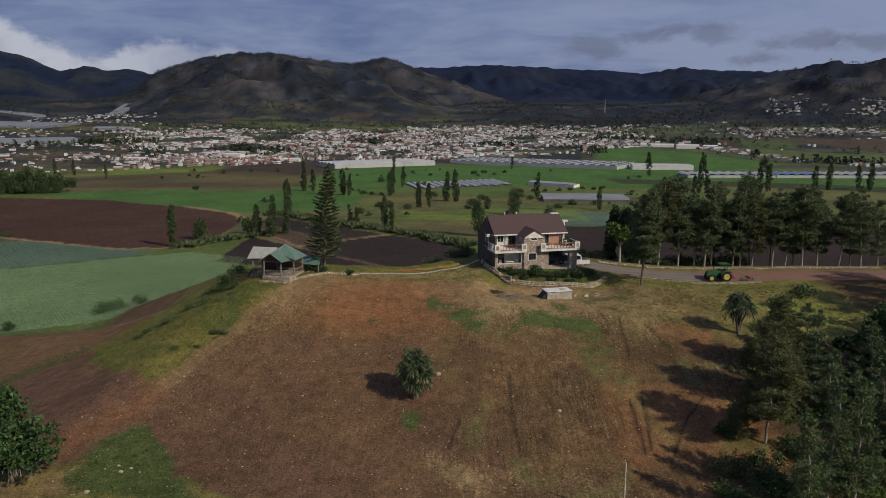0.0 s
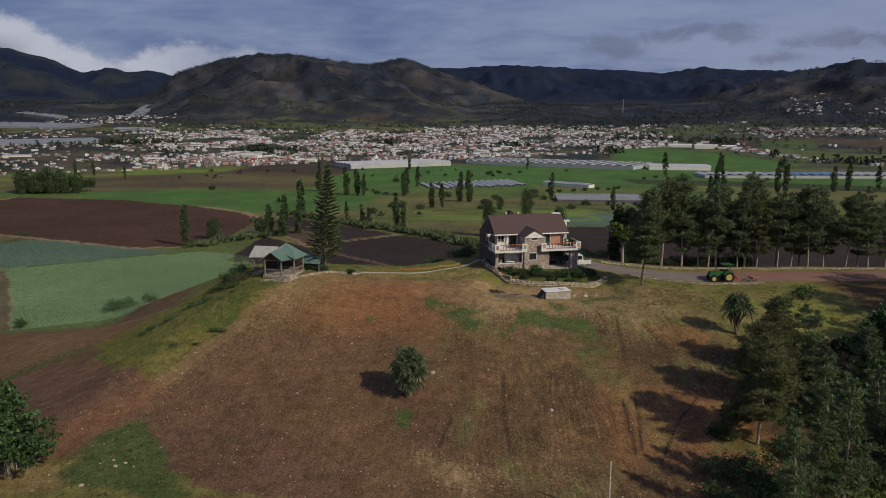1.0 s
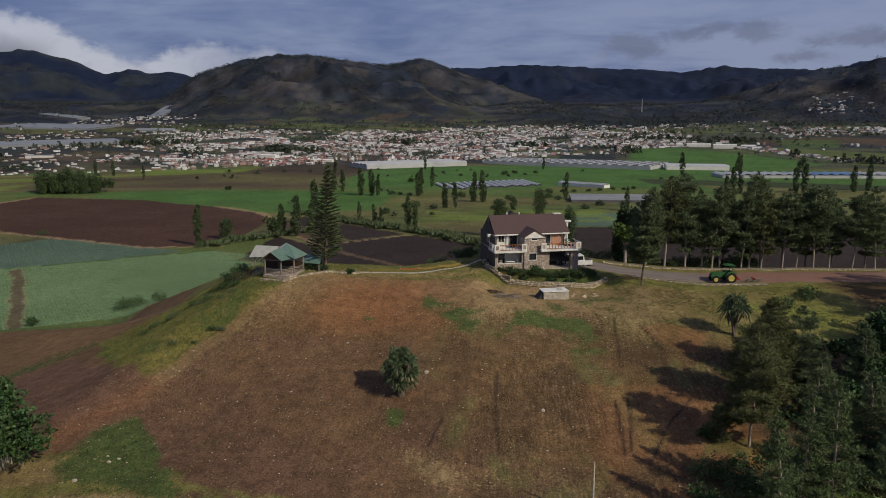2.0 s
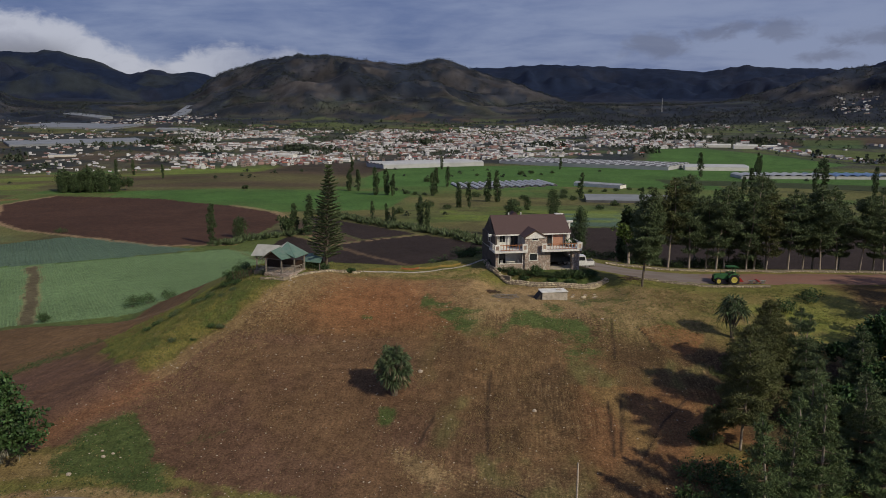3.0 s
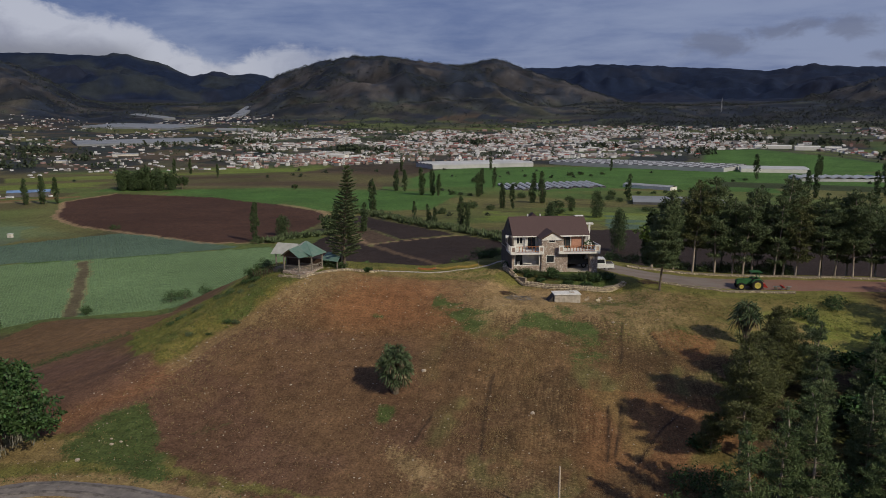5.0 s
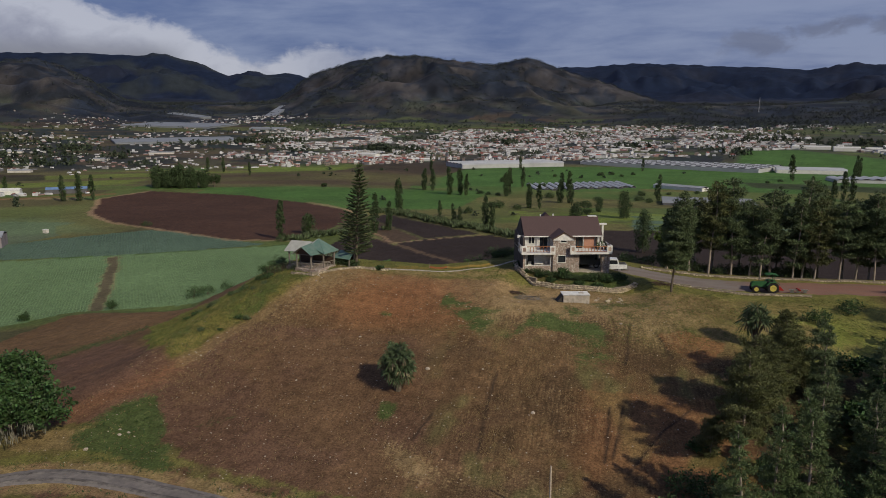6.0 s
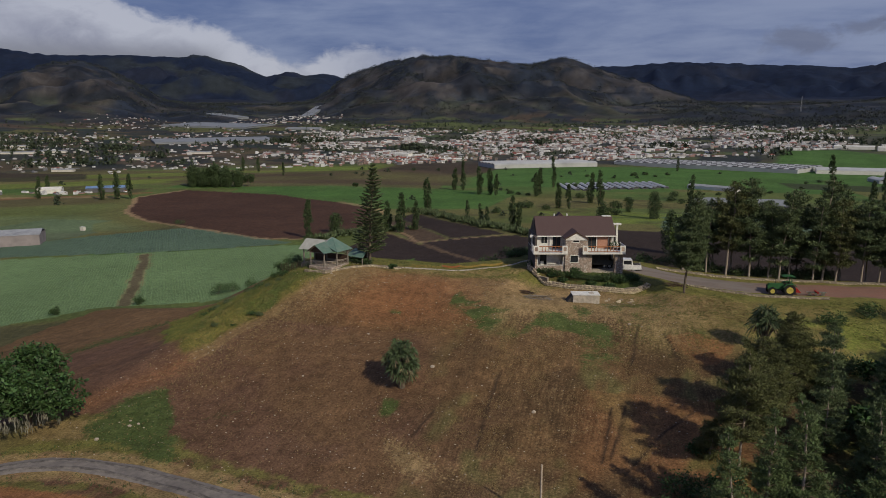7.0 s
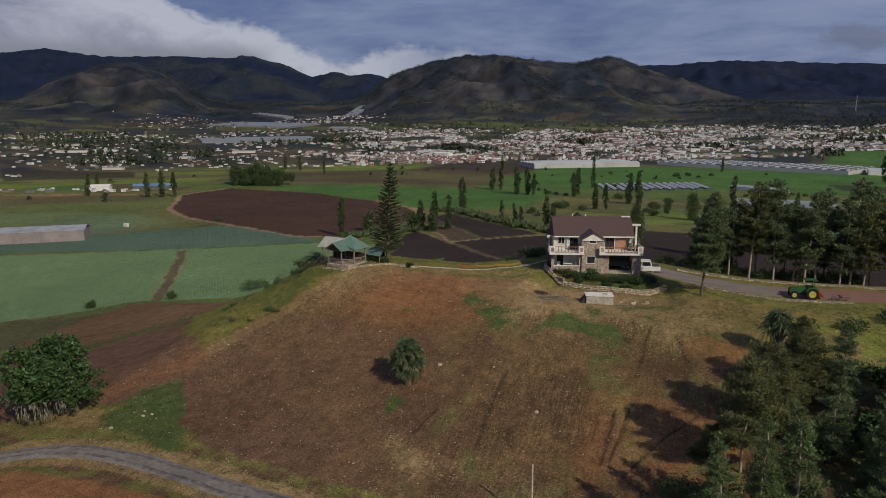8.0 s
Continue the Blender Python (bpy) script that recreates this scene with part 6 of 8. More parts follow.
for (xa, ya), (xb, yb) in (((-1.55, -1.95), (0.9, -1.95)), ((0.9, -1.95), (2.1, -0.6)), ((2.1, -0.6), (2.1, 2.0)), ((-3.9, -0.6), (-1.55, -1.95))):
    a, b = Vector((xa, ya, 0)), Vector((xb, yb, 0))
    length = (b - a).length
    turn = math.degrees(math.atan2(yb - ya, xb - xa))
    rail = part("railing", box((0.08, -0.03, 0.72), (length - 0.08, 0.03, 0.80)), "grey_wood", hut, "", Matrix.Translation(a) @ pose(0, 0, 0, 0, 0, turn))
    part("rail", box((0.08, -0.03, 0.15), (length - 0.08, 0.03, 0.22)), "grey_wood", rail)
    k = max(2, int(length / 0.55))
    for i in range(k):
        for flip in (0, 1):
            x0, x1 = 0.1 + (length - 0.2) * (i + flip) / k, 0.1 + (length - 0.2) * (i + 1 - flip) / k
            bm = prism([(x0 - 0.03, 0.2), (x0 + 0.03, 0.2), (x1 + 0.03, 0.74), (x1 - 0.03, 0.74)], -0.025 + 0.02 * flip, 0.005 + 0.02 * flip, "y")
            part("cross_bar", bm, "grey_wood", rail)
EZ, PK = 2.05, 3.82
hr = slope("roof", [(-2.5, -0.6, EZ), (-2.5, 2.7, EZ), (0.2, 1.0, PK)], 0.05, "green_tin", hut, "faded green corrugated tin roof")
slope("roof_panel", [(2.5, -1.0, EZ), (2.5, 2.7, EZ), (0.2, 1.0, PK)], 0.05, "green_tin", hr)
slope("roof_panel", [(-2.5, 2.7, EZ), (2.5, 2.7, EZ), (0.2, 1.0, PK)], 0.05, "green_tin", hr)
slope("roof_panel", [(-2.5, -0.6, EZ), (-0.2, -0.6, 2.95), (0.2, 1.0, PK)], 0.05, "white_tin", hr)
slope("roof_panel", [(2.5, -1.0, EZ), (-0.2, -0.6, 2.95), (0.2, 1.0, PK)], 0.05, "green_tin", hr)
fg = slope("front_roof", [(-2.0, -2.5, EZ - 0.05), (-0.35, -2.5, 3.1), (-0.35, 0.4, 3.3), (-2.0, 0.4, EZ)], 0.05, "white_tin", hut)
slope("front_slope", [(1.3, -2.5, EZ - 0.05), (-0.35, -2.5, 3.1), (-0.35, 0.4, 3.3), (2.2, 0.4, EZ)], 0.05, "green_tin", fg)
part("front_gable", prism([(-1.7, EZ), (1.0, EZ), (-0.35, 3.0)], -2.05, -2.0, "y"), "dark_wood", hut)
wing = slope("wing_roof", [(-4.6, -0.9, EZ - 0.1), (-1.0, -0.9, EZ + 0.1), (-1.0, 0.9, 3.3), (-4.6, 0.9, 3.27)], 0.05, "white_tin", hut, "pale tin roof")
slope("wing_slope", [(-4.6, 2.6, EZ - 0.1), (-1.0, 2.6, EZ + 0.1), (-1.0, 0.9, 3.3), (-4.6, 0.9, 3.27)], 0.05, "white_tin", wing)
part("bench", box((-1.2, 1.3, 0.3), (1.6, 1.7, 0.5), 0.02), "grey_wood", hut)
part("beam", box((-1.65, -2.0, 1.92), (1.0, -1.9, 2.05)), "grey_wood", hut)
part("beam", box((2.05, -0.7, 1.92), (2.15, 2.1, 2.05)), "grey_wood", hut)
part("back_wall", box((-4.0, 2.0, 0.0), (2.1, 2.08, 1.2)), "dark_wood", hut)

# low lean-to between the hut and the conifer
lean = thing("lean_to", "low green tin lean-to beside the open hut", "lean-to", pose(-17.0, 91.6, gz(-17.0, 91.6), 0, 0, -12))
slope("roof", [(-1.5, -0.9, 1.05), (1.3, -0.9, 0.95), (0.9, 1.1, 1.75), (-1.3, 1.1, 1.8)], 0.05, "green_tin", lean, "faded green tin sheet")
for x, y, h_ in ((-1.3, -0.75, 1.06), (1.1, -0.75, 0.98), (-1.2, 0.95, 1.72), (0.8, 0.95, 1.66)):
    part("post", box((x - 0.05, y - 0.05, -0.3), (x + 0.05, y + 0.05, h_)), "grey_wood", lean)
part("back_board", box((-1.2, 0.98, 0.0), (0.8, 1.04, 1.5)), "dark_wood", lean)
stakes = thing("stake_fence", "row of leaning brown wooden stakes beside the hut", "fence", pose(-25.2, 88.6, gz(-25.2, 88.6), 0, 0, 30))
rs = np.random.default_rng(141)
for i in range(12):
    x = -1.6 + 0.29 * i
    b = rs.normal(size=2) * 0.18
    part("stake", mesh_from("stake", *tube([(x, 0.1 * rs.normal(), -0.3), (x + b[0], b[1], 0.9 + 0.5 * rs.random())], [0.05, 0.03], 6)), "dark_wood", stakes)

# dark shrubs beside the conifer
for x, y, w_, h, s in ((-17.4, 91.6, 2.4, 1.3, 1), (-16.2, 91.9, 2.0, 1.1, 2)):
    make_tree("shrub", "low dark clipped shrub beside the hut", "shrub", shrub_parts(w_, h, 830 + s, "poplar"), spot_at(x, y), "shrubs by the hut")

# concrete cistern in front of the house
cis = thing("cistern", "low whitish concrete cistern box on the bare slope", "cistern", pose(14.2, 87.0, 0.45, 0, 0, 12))
part("body", box((-1.6, -0.9, -0.9), (1.6, 0.9, 0.38), 0.04), "concrete", cis)
part("lid", box((-1.68, -1.0, 0.38), (1.68, 1.0, 0.48), 0.03), "white", cis)
part("hatch", box((0.4, -0.3, 0.48), (1.0, 0.3, 0.56), 0.02), "concrete", cis)
part("side_slab", prism([(-1.6, -0.7), (-2.5, -0.7), (-1.6, 0.35)], -0.7, 0.7, "y"), "dark", cis, "dark sloping side")


# ---- vehicles ----
def wheel(parent, x, y, r, w_, rim="chrome", tread=False):
    m = Matrix.Translation((x, y, r)) @ pose(0, 0, 0, 90, 0, 0)
    bm = bmesh.new()
    bmesh.ops.create_cone(bm, cap_ends=True, segments=20, radius1=r, radius2=r, depth=w_)
    bmesh.ops.bevel(bm, geom=[e for e in bm.edges if len(e.link_faces) == 2 and abs(e.calc_face_angle(0)) > 1], offset=w_ * 0.15, segments=2, affect="EDGES")
    if tread:
        for i in range(20):
            a = i * 2 * math.pi / 20
            t = Matrix.Rotation(a, 4, "Z") @ Matrix.Translation((r, 0, 0)) @ Matrix.Rotation(0.5, 4, "X")
            bmesh.ops.create_cube(bm, size=1.0, matrix=t @ Matrix.Diagonal((0.06, 0.06, w_ * 0.9, 1)))
    t = part("wheel", bm, "rubber", parent, "", m)
    bm = bmesh.new()
    bmesh.ops.create_cone(bm, cap_ends=True, segments=16, radius1=r * 0.58, radius2=r * 0.5, depth=w_ * 1.06)
    part("rim", bm, rim, t)


tractor = thing("tractor", "green farm tractor with yellow wheels on the driveway", "tractor", pose(38.4, 97.9, gz(38.4, 97.9) + 0.02, 0, 0, 183))
part("hood", prism([(-0.1, 0.75), (1.75, 0.7), (1.8, 1.15), (1.55, 1.35), (-0.1, 1.42)], -0.36, 0.36, "y"), "tractor_green", tractor)
part("chassis", box((-0.9, -0.28, 0.5), (1.6, 0.28, 0.85), 0.04), "dark", tractor)
part("grille", box((1.76, -0.3, 0.75), (1.83, 0.3, 1.12), 0.02), "dark", tractor)
for y in (-1, 1):
    wheel(tractor, -0.75, y * 0.78, 0.72, 0.40, "yellow", True)
    wheel(tractor, 1.25, y * 0.66, 0.48, 0.26, "yellow", True)
    part("fender", prism([(-1.5, 1.3), (-1.2, 1.52), (-0.3, 1.52), (0.05, 1.1), (0.0, 1.0), (-0.4, 1.42), (-1.15, 1.42), (-1.42, 1.22)], y * 0.78 - 0.2, y * 0.78 + 0.2, "y"), "tractor_green", tractor)
    part("canopy_post", box((-1.02, y * 0.5 - 0.03, 1.4), (-0.94, y * 0.5 + 0.03, 2.42)), "tractor_green", tractor)
part("canopy", prism([(-1.45, 2.32), (-1.3, 2.44), (-0.6, 2.5), (0.0, 2.42), (0.1, 2.34), (-0.6, 2.42)], -0.62, 0.62, "y"), "tractor_green", tractor, "faded green canopy")
seat = part("seat", box((-0.85, -0.25, 1.0), (-0.4, 0.25, 1.15), 0.04), "dark", tractor)
part("backrest", box((-0.95, -0.25, 1.1), (-0.85, 0.25, 1.6), 0.03), "dark", seat)
part("steering_wheel", box((-0.15, -0.2, 1.5), (-0.08, 0.2, 1.58), 0.02), "dark", tractor)
part("exhaust", box((0.75, -0.05, 1.38), (0.83, 0.03, 2.2), 0.01), "dark", tractor)
part("hitch", prism([(-2.2, 0.35), (-1.0, 0.45), (-1.1, 0.95), (-1.75, 0.9)], -0.55, 0.55, "y"), "red", tractor, "red hitch")
plough = thing("plough", "small farm implement lying behind the tractor", "implement", pose(42.4, 97.6, gz(42.4, 97.6) + 0.1, 0, 0, 5))
part("beam", box((-1.2, -0.07, 0.3), (1.2, 0.07, 0.42), 0.01), "chrome", plough)
part("drawbar", box((-0.1, -0.6, 0.32), (0.1, 0.6, 0.5), 0.01), "red", plough, "red drawbar")
for x in (-0.8, 0.0, 0.8):
    part("share", prism([(x - 0.2, 0.0), (x + 0.25, 0.0), (x + 0.1, 0.4), (x - 0.05, 0.4)], -0.1, 0.1, "y"), "chrome", plough)


def pickup(name, label, m, paint):
    v = thing(name, label, "pickup truck", m)
    part("body", prism([(-2.6, 0.5), (2.5, 0.5), (2.62, 0.85), (2.45, 1.05), (1.35, 1.16), (-2.6, 1.14)], -0.9, 0.9, "y"), paint, v)
    cab = part("cab", prism([(-1.5, 1.12), (1.45, 1.12), (0.75, 1.8), (-0.3, 1.86), (-1.35, 1.84)], -0.8, 0.8, "y"), paint, v)
    for y in (-0.815, 0.785):
        part("side_window", prism([(-1.32, 1.2), (-0.2, 1.2), (-0.2, 1.72), (-1.22, 1.72)], y, y + 0.03, "y"), "car_glass", cab)
        part("side_window", prism([(-0.08, 1.2), (1.2, 1.2), (0.66, 1.71), (-0.08, 1.72)], y, y + 0.03, "y"), "car_glass", cab)
    part("windscreen", prism([(1.36, 1.19), (1.40, 1.21), (0.82, 1.77), (0.78, 1.75)], -0.72, 0.72, "y"), "car_glass", cab)
    part("bed_cover", box((-2.54, -0.8, 1.13), (-1.52, 0.8, 1.17), 0.01), "dark", v)
    part("bumper", box((-2.75, -0.85, 0.45), (-2.58, 0.85, 0.65), 0.03), "chrome", v)
    part("bumper", box((2.5, -0.85, 0.4), (2.72, 0.85, 0.65), 0.03), "chrome", v)
    for y in (-0.6, 0.6):
        part("headlight", box((2.4, y - 0.15, 0.78), (2.6, y + 0.15, 0.92), 0.02), "glass", v)
        part("tail_light", box((-2.64, y - 0.1 + 0.15 * (y > 0) - 0.15 * (y < 0), 0.75), (-2.6, y + 0.1, 1.0), 0.0), "red", v)
        for x in (-1.6, 1.6):
            wheel(v, x, y * 1.28, 0.37, 0.24)
    return v


pickup("pickup_truck", "white double-cab pickup parked beside the house", pose(18.3, 101.5, 0.80, 0, 0, 188), "car_white")
pickup("parked_car", "dark pickup standing in the open garage", HOUSE @ pose(9.4, 3.9, 0.02, 0, 0, 172), "car_dark")

# porch furniture
def porch_chair(m):
    c = thing("porch_chair", "white plastic chair on the porch", "chair", m, "porch chairs")
    part("seat", box((-0.25, -0.25, 0.42), (0.25, 0.25, 0.47), 0.02), "white", c)
    part("backrest", box((-0.25, 0.21, 0.45), (0.25, 0.26, 0.95), 0.02), "white", c)
    for x in (-0.21, 0.21):
        for y in (-0.21, 0.21):
            part("leg", box((x - 0.02, y - 0.02, 0), (x + 0.02, y + 0.02, 0.43)), "white", c)
    return c


chair = porch_chair(HOUSE @ pose(1.5, 1.6, 0.35, 0, 0, 20))
for x, y, a in ((2.3, 1.95, 170), (3.5, 1.6, -60)):
    copy_thing(chair, HOUSE @ pose(x, y, 0.35, 0, 0, a))
part("porch_floor", box((0.6, 1.05, 0.0), (4.35, 3.2, 0.34)), "concrete", house)
table = thing("porch_table", "white table on the porch", "table", HOUSE @ pose(2.6, 1.5, 0.35))
part("tabletop", box((-0.6, -0.35, 0.7), (0.6, 0.35, 0.75), 0.01), "white", table)
for x in (-0.5, 0.5):
    for y in (-0.28, 0.28):
        part("leg", box((x - 0.03, y - 0.03, 0), (x + 0.03, y + 0.03, 0.7)), "white", table)

# pole on the slope, seen from above
pole = thing("wooden_pole", "bare pale wooden pole standing in the field", "pole", pose(13.42, 48.96, gz(13.42, 48.96)))
pv, pf = tube([(0, 0, -0.5), (0.0, 0.01, 2.4), (0.0, 0.0, -2.84 - gz(13.42, 48.96))], [0.09, 0.08, 0.07], 8)
part("shaft", mesh_from("shaft", pv, pf, True), "grey_pole", pole)


# ---- greenhouses and barns ----
def shed(name, label, m, length, width, height, ridge, bays, roof_mat, wall_mat, group="", openings=0):
    """Side-by-side roofs along x, with walls."""
    g = thing(name, label, "greenhouse" if "greenhouse" in name else "barn", m, group)
    part("wall", box((0, 0, -2), (length, 0.2, height)), wall_mat, g)
    part("wall", box((0, width - 0.2, -2), (length, width, height)), wall_mat, g)
    part("end_wall", box((0, 0.2, -2), (0.2, width - 0.2, height)), wall_mat, g)
    part("end_wall", box((length - 0.2, 0.2, -2), (length, width - 0.2, height)), wall_mat, g)
    step_ = width / bays
    for i in range(bays):
        y0 = i * step_
        arch = [(y0 + step_ * s, height + ridge * math.sin(math.pi * s)) for s in ((0, 0.12, 0.3, 0.5, 0.7, 0.88, 1.0) if "greenhouse" in name else (0, 0.5, 1.0))]
        arch += [(p, q - 0.12) for p, q in arch[::-1]]
        part("roof", prism(arch, -0.2, length + 0.2), roof_mat, g)
        if openings:
            for k in range(openings):
                x = length * (k + 0.25) / openings
                part("vent", prism([(y0 + step_ * 0.02, height + 0.1), (y0 + step_ * 0.30, height + ridge * 0.86), (y0 + step_ * 0.30, height + ridge * 0.86 + 0.2), (y0, height + 0.35)], x, x + length / openings * 0.55), "plastic_dark", g)
    return g


shed("greenhouse", "long white plastic greenhouse before the town", pose(-98, 642, -21.8, 0, 0, 31), 104, 44, 3.4, 1.4, 5, "plastic_sheet", "plastic_sheet")
shed("greenhouse", "huge multi-bay greenhouse with dark roof vents", pose(6, 722, -21.8, 0, 0, -30), 170, 62, 3.2, 1.0, 6, "plastic_sheet", "plastic_sheet", "", 18)
shed("greenhouse", "white annex of the huge greenhouse", pose(168, 640, -21.8, 0, 0, -10), 52, 30, 3.0, 1.2, 3, "plastic_sheet", "white")
for x, bays, mt in ((252, 9, "plastic_sheet"), (290, 5, "plastic_blue"), (420, 17, "plastic_sheet")):
    shed("greenhouse", "row of arched tunnel greenhouses", pose(x, 545, -21.4, 0, 0, 90), 26, bays * 7.4, 1.9, 1.2, bays, mt, "plastic_sheet", "arched tunnels")
for i in range(14):
    shed("greenhouse", "small low tunnel greenhouse among green fields", pose(-26 + i * 4.5, 482 + i * 2.2, -21.3, 0, 0, -76), 36 + 3 * (i % 3), 3.2, 0.8, 0.8, 1, "plastic_sheet", "plastic_dark", "small tunnels")
shed("farm_shed", "long pale farm shed with a light roof", pose(56, 478, -21.2, 0, 0, -38), 34, 8, 2.0, 0.9, 1, "tin", "white")
shed("greenhouse", "low plastic greenhouse in the meadow", pose(52, 372, -20.6, 0, 0, -4), 44, 24, 1.5, 1.0, 5, "far_sheet", "plastic_dark")
shed("barn", "long grey tin-roofed barn beside the blue-green field", pose(-216, 148, -17.2, 0, 0, 35), 66, 12, 3.3, 1.2, 1, "tin", "barn_wall")
for x, y, a, l_, w_ in ((-794, 1131, 2, 165, 120), (-577, 815, 41, 158, 66), (-690, 1545, 104, 220, 30), (-919, 1472, -24, 119, 30), (-560, 1150, 12, 60, 24)):
    ca, sa = math.cos(radians(a)), math.sin(radians(a))
    z0 = gz(x, y)
    rise_x = (gz(x + ca * l_, y + sa * l_) - z0) / l_
    rise_y = (gz(x - sa * w_, y + ca * w_) - z0) / w_
    shed("greenhouse", "distant grey greenhouse roofs at the valley side", pose(x, y, z0, math.degrees(rise_y), -math.degrees(rise_x), a), l_, w_, 2.2, 0.6, 6, "far_sheet", "far_sheet", "far greenhouses")
for x, y, l_, w_, h_, nm in ((-228, 749, 17, 9, 4.2, "pale yellow-white hall at the edge of the town"), (-206, 748, 13, 8, 3.0, "low white hall at the edge of the town"), (-172, 730, 26, 7, 1.6, "long low pale shed before the town"), (-316, 711, 22, 9, 2.0, "long low pale shed before the town"), (246, 905, 40, 14, 3.4, "long white warehouse at the edge of the town"), (282, 876, 26, 14, 4.2, "white warehouse hall beside the green field"), (312, 868, 16, 10, 3.6, "small white warehouse at the edge of the town")):
    shed("warehouse", nm, pose(x, y, gz(x, y), 0, 0, -14), l_, w_, h_, 1.0, 1, "white", "white")

for x, y, a, l_, w_ in [(-631, 627, 29, 33, 8), (-609, 656, 28, 27, 9), (-526, 559, 26, 27, 7), (-494, 569, 26, 15, 7), (-472, 629, 24, 17, 8), (-462, 712, 24, 26, 8), (-713, 643, 33, 19, 9), (-701, 692, 32, 35, 9), (-465, 517, 19, 18, 6)]:
    shed("farm_shed", "long low pale-roofed farm shed across the valley", pose(x, y, gz(x, y) - 0.3, 0, 0, a), l_, w_, 2.0, 0.9, 1, "tin", "cream", "valley sheds")

# ---- the town ----
HOUSE_TONES = [("white_house_wall", (0.70, 0.70, 0.72)), ("cream_house_wall", (0.42, 0.40, 0.38)), ("pink_house_wall", (0.36, 0.235, 0.215)), ("grey_house_wall", (0.20, 0.20, 0.22)), ("tan_house_wall", (0.25, 0.205, 0.18))]
ROOF_TONES = [("tin_roof", (0.42, 0.42, 0.43)), ("rust_roof", (0.20, 0.115, 0.09)), ("red_roof", (0.30, 0.095, 0.075)), ("white_roof", (0.60, 0.60, 0.61)), ("dark_roof", (0.14, 0.13, 0.13))]
WALLM = [material(nm, c, 0.85, vary=0.15, scale=0.6, stain=0.3, per="object", per_vary=0.15) for nm, c in HOUSE_TONES]
ROOFM = [material(nm, c, 0.7, vary=0.2, scale=0.5, stain=0.3, per="object", per_vary=0.2) for nm, c in ROOF_TONES]
r7 = np.random.default_rng(71)


def town_house(m, wide, deep, high, flat, wm, rm, label):
    h = thing("town_house", label, "house", m, "houses of the town")
    part("wall", box((-wide / 2, -deep / 2, -2), (wide / 2, deep / 2, high)), wm, h)
    if flat:
        part("roof", box((-wide / 2 - 0.2, -deep / 2 - 0.2, high), (wide / 2 + 0.2, deep / 2 + 0.2, high + 0.4)), rm, h)
        part("roof_room", box((-wide * 0.3, 0, high + 0.4), (0.1 * wide, deep * 0.3, high + 1.8)), wm, h)
    else:
        part("roof", prism([(-deep / 2 - 0.4, high - 0.05), (deep / 2 + 0.4, high - 0.05), (0, high + deep * 0.22)], -wide / 2 - 0.4, wide / 2 + 0.4), rm, h)
    for k in range(2 if high < 3 else 4):
        x, z = -wide * 0.28 + wide * 0.5 * (k % 2), 0.8 + 1.7 * (k // 2)
        part("window", box((x - 0.45, -deep / 2 - 0.06, z), (x + 0.45, -deep / 2 + 0.02, z + 1.0)), "glass", h)
    return h


models = []
for i in range(14):
    flat = i % 3 == 0
    models.append(town_house(Matrix.Translation((0, 0, 0)), 2.8 + 2.8 * r7.random(), 2.4 + 1.6 * r7.random(), 1.6 if i % 2 else 2.9, flat, WALLM[i % 5], ROOFM[(i * 2 + (0 if flat else 1)) % 5], ("flat-roofed" if flat else "pitched-roof") + (" two-storey" if i % 2 == 0 else " one-storey") + " town house with " + HOUSE_TONES[i % 5][0].split("_")[0] + " walls"))


def town_density(x, y):
    d, b = np.hypot(x - 10, y), np.degrees(np.arctan2(x - 10, y))
    start = np.interp(b, [-60, -40, -25, -8, 2, 12, 16, 20, 34], [640, 640, 690, 740, 775, 840, 960, 960, 830])
    end = np.interp(b, [-60, -40, -25, -8, 2, 12, 16, 20, 34], [1100, 1250, 1330, 1300, 1400, 1400, 1150, 1150, 1100])
    core = step(d, start - 12, start + 12) * (1 - step(d, end * 0.82, end))
    thin = np.interp(b, [-60, -44, -30, -25, -20, 8, 13, 17, 34], [0.12, 0.16, 0.26, 0.6, 1.0, 1.0, 0.6, 0.10, 0.0])
    return core * thin * step(fbm(x, y, 60, 3), 0.32, 0.5) * (0.25 + 0.75 * step(fbm(x + 400, y, 24, 3), 0.36, 0.54))


def scatter(count, lo, hi, b0, b1, seed, density):
    r = np.random.default_rng(seed)
    d = np.sqrt(lo ** 2 + (hi ** 2 - lo ** 2) * r.random(count))
    b = np.radians(b0 + (b1 - b0) * r.random(count))
    x, y = 10 + d * np.sin(b), d * np.cos(b)
    keep = r.random(count) < density(x, y)
    return x[keep], y[keep]


def clear_of(x, y):
    """Keeps the greenhouses and the open fields free."""
    return ~(inside(EAST_FIELDS[0], x, y) | inside(EAST_FIELDS[1], x, y) | inside(EAST_FIELDS[2], x, y) | inside([(-810, 1120), (-615, 1130), (-620, 1275), (-860, 1275)], x, y) | inside([(-590, 805), (-445, 915), (-500, 1005), (-640, 890)], x, y) | inside([(-5, 720), (160, 610), (215, 640), (240, 690), (160, 740), (60, 790), (20, 780)], x, y))


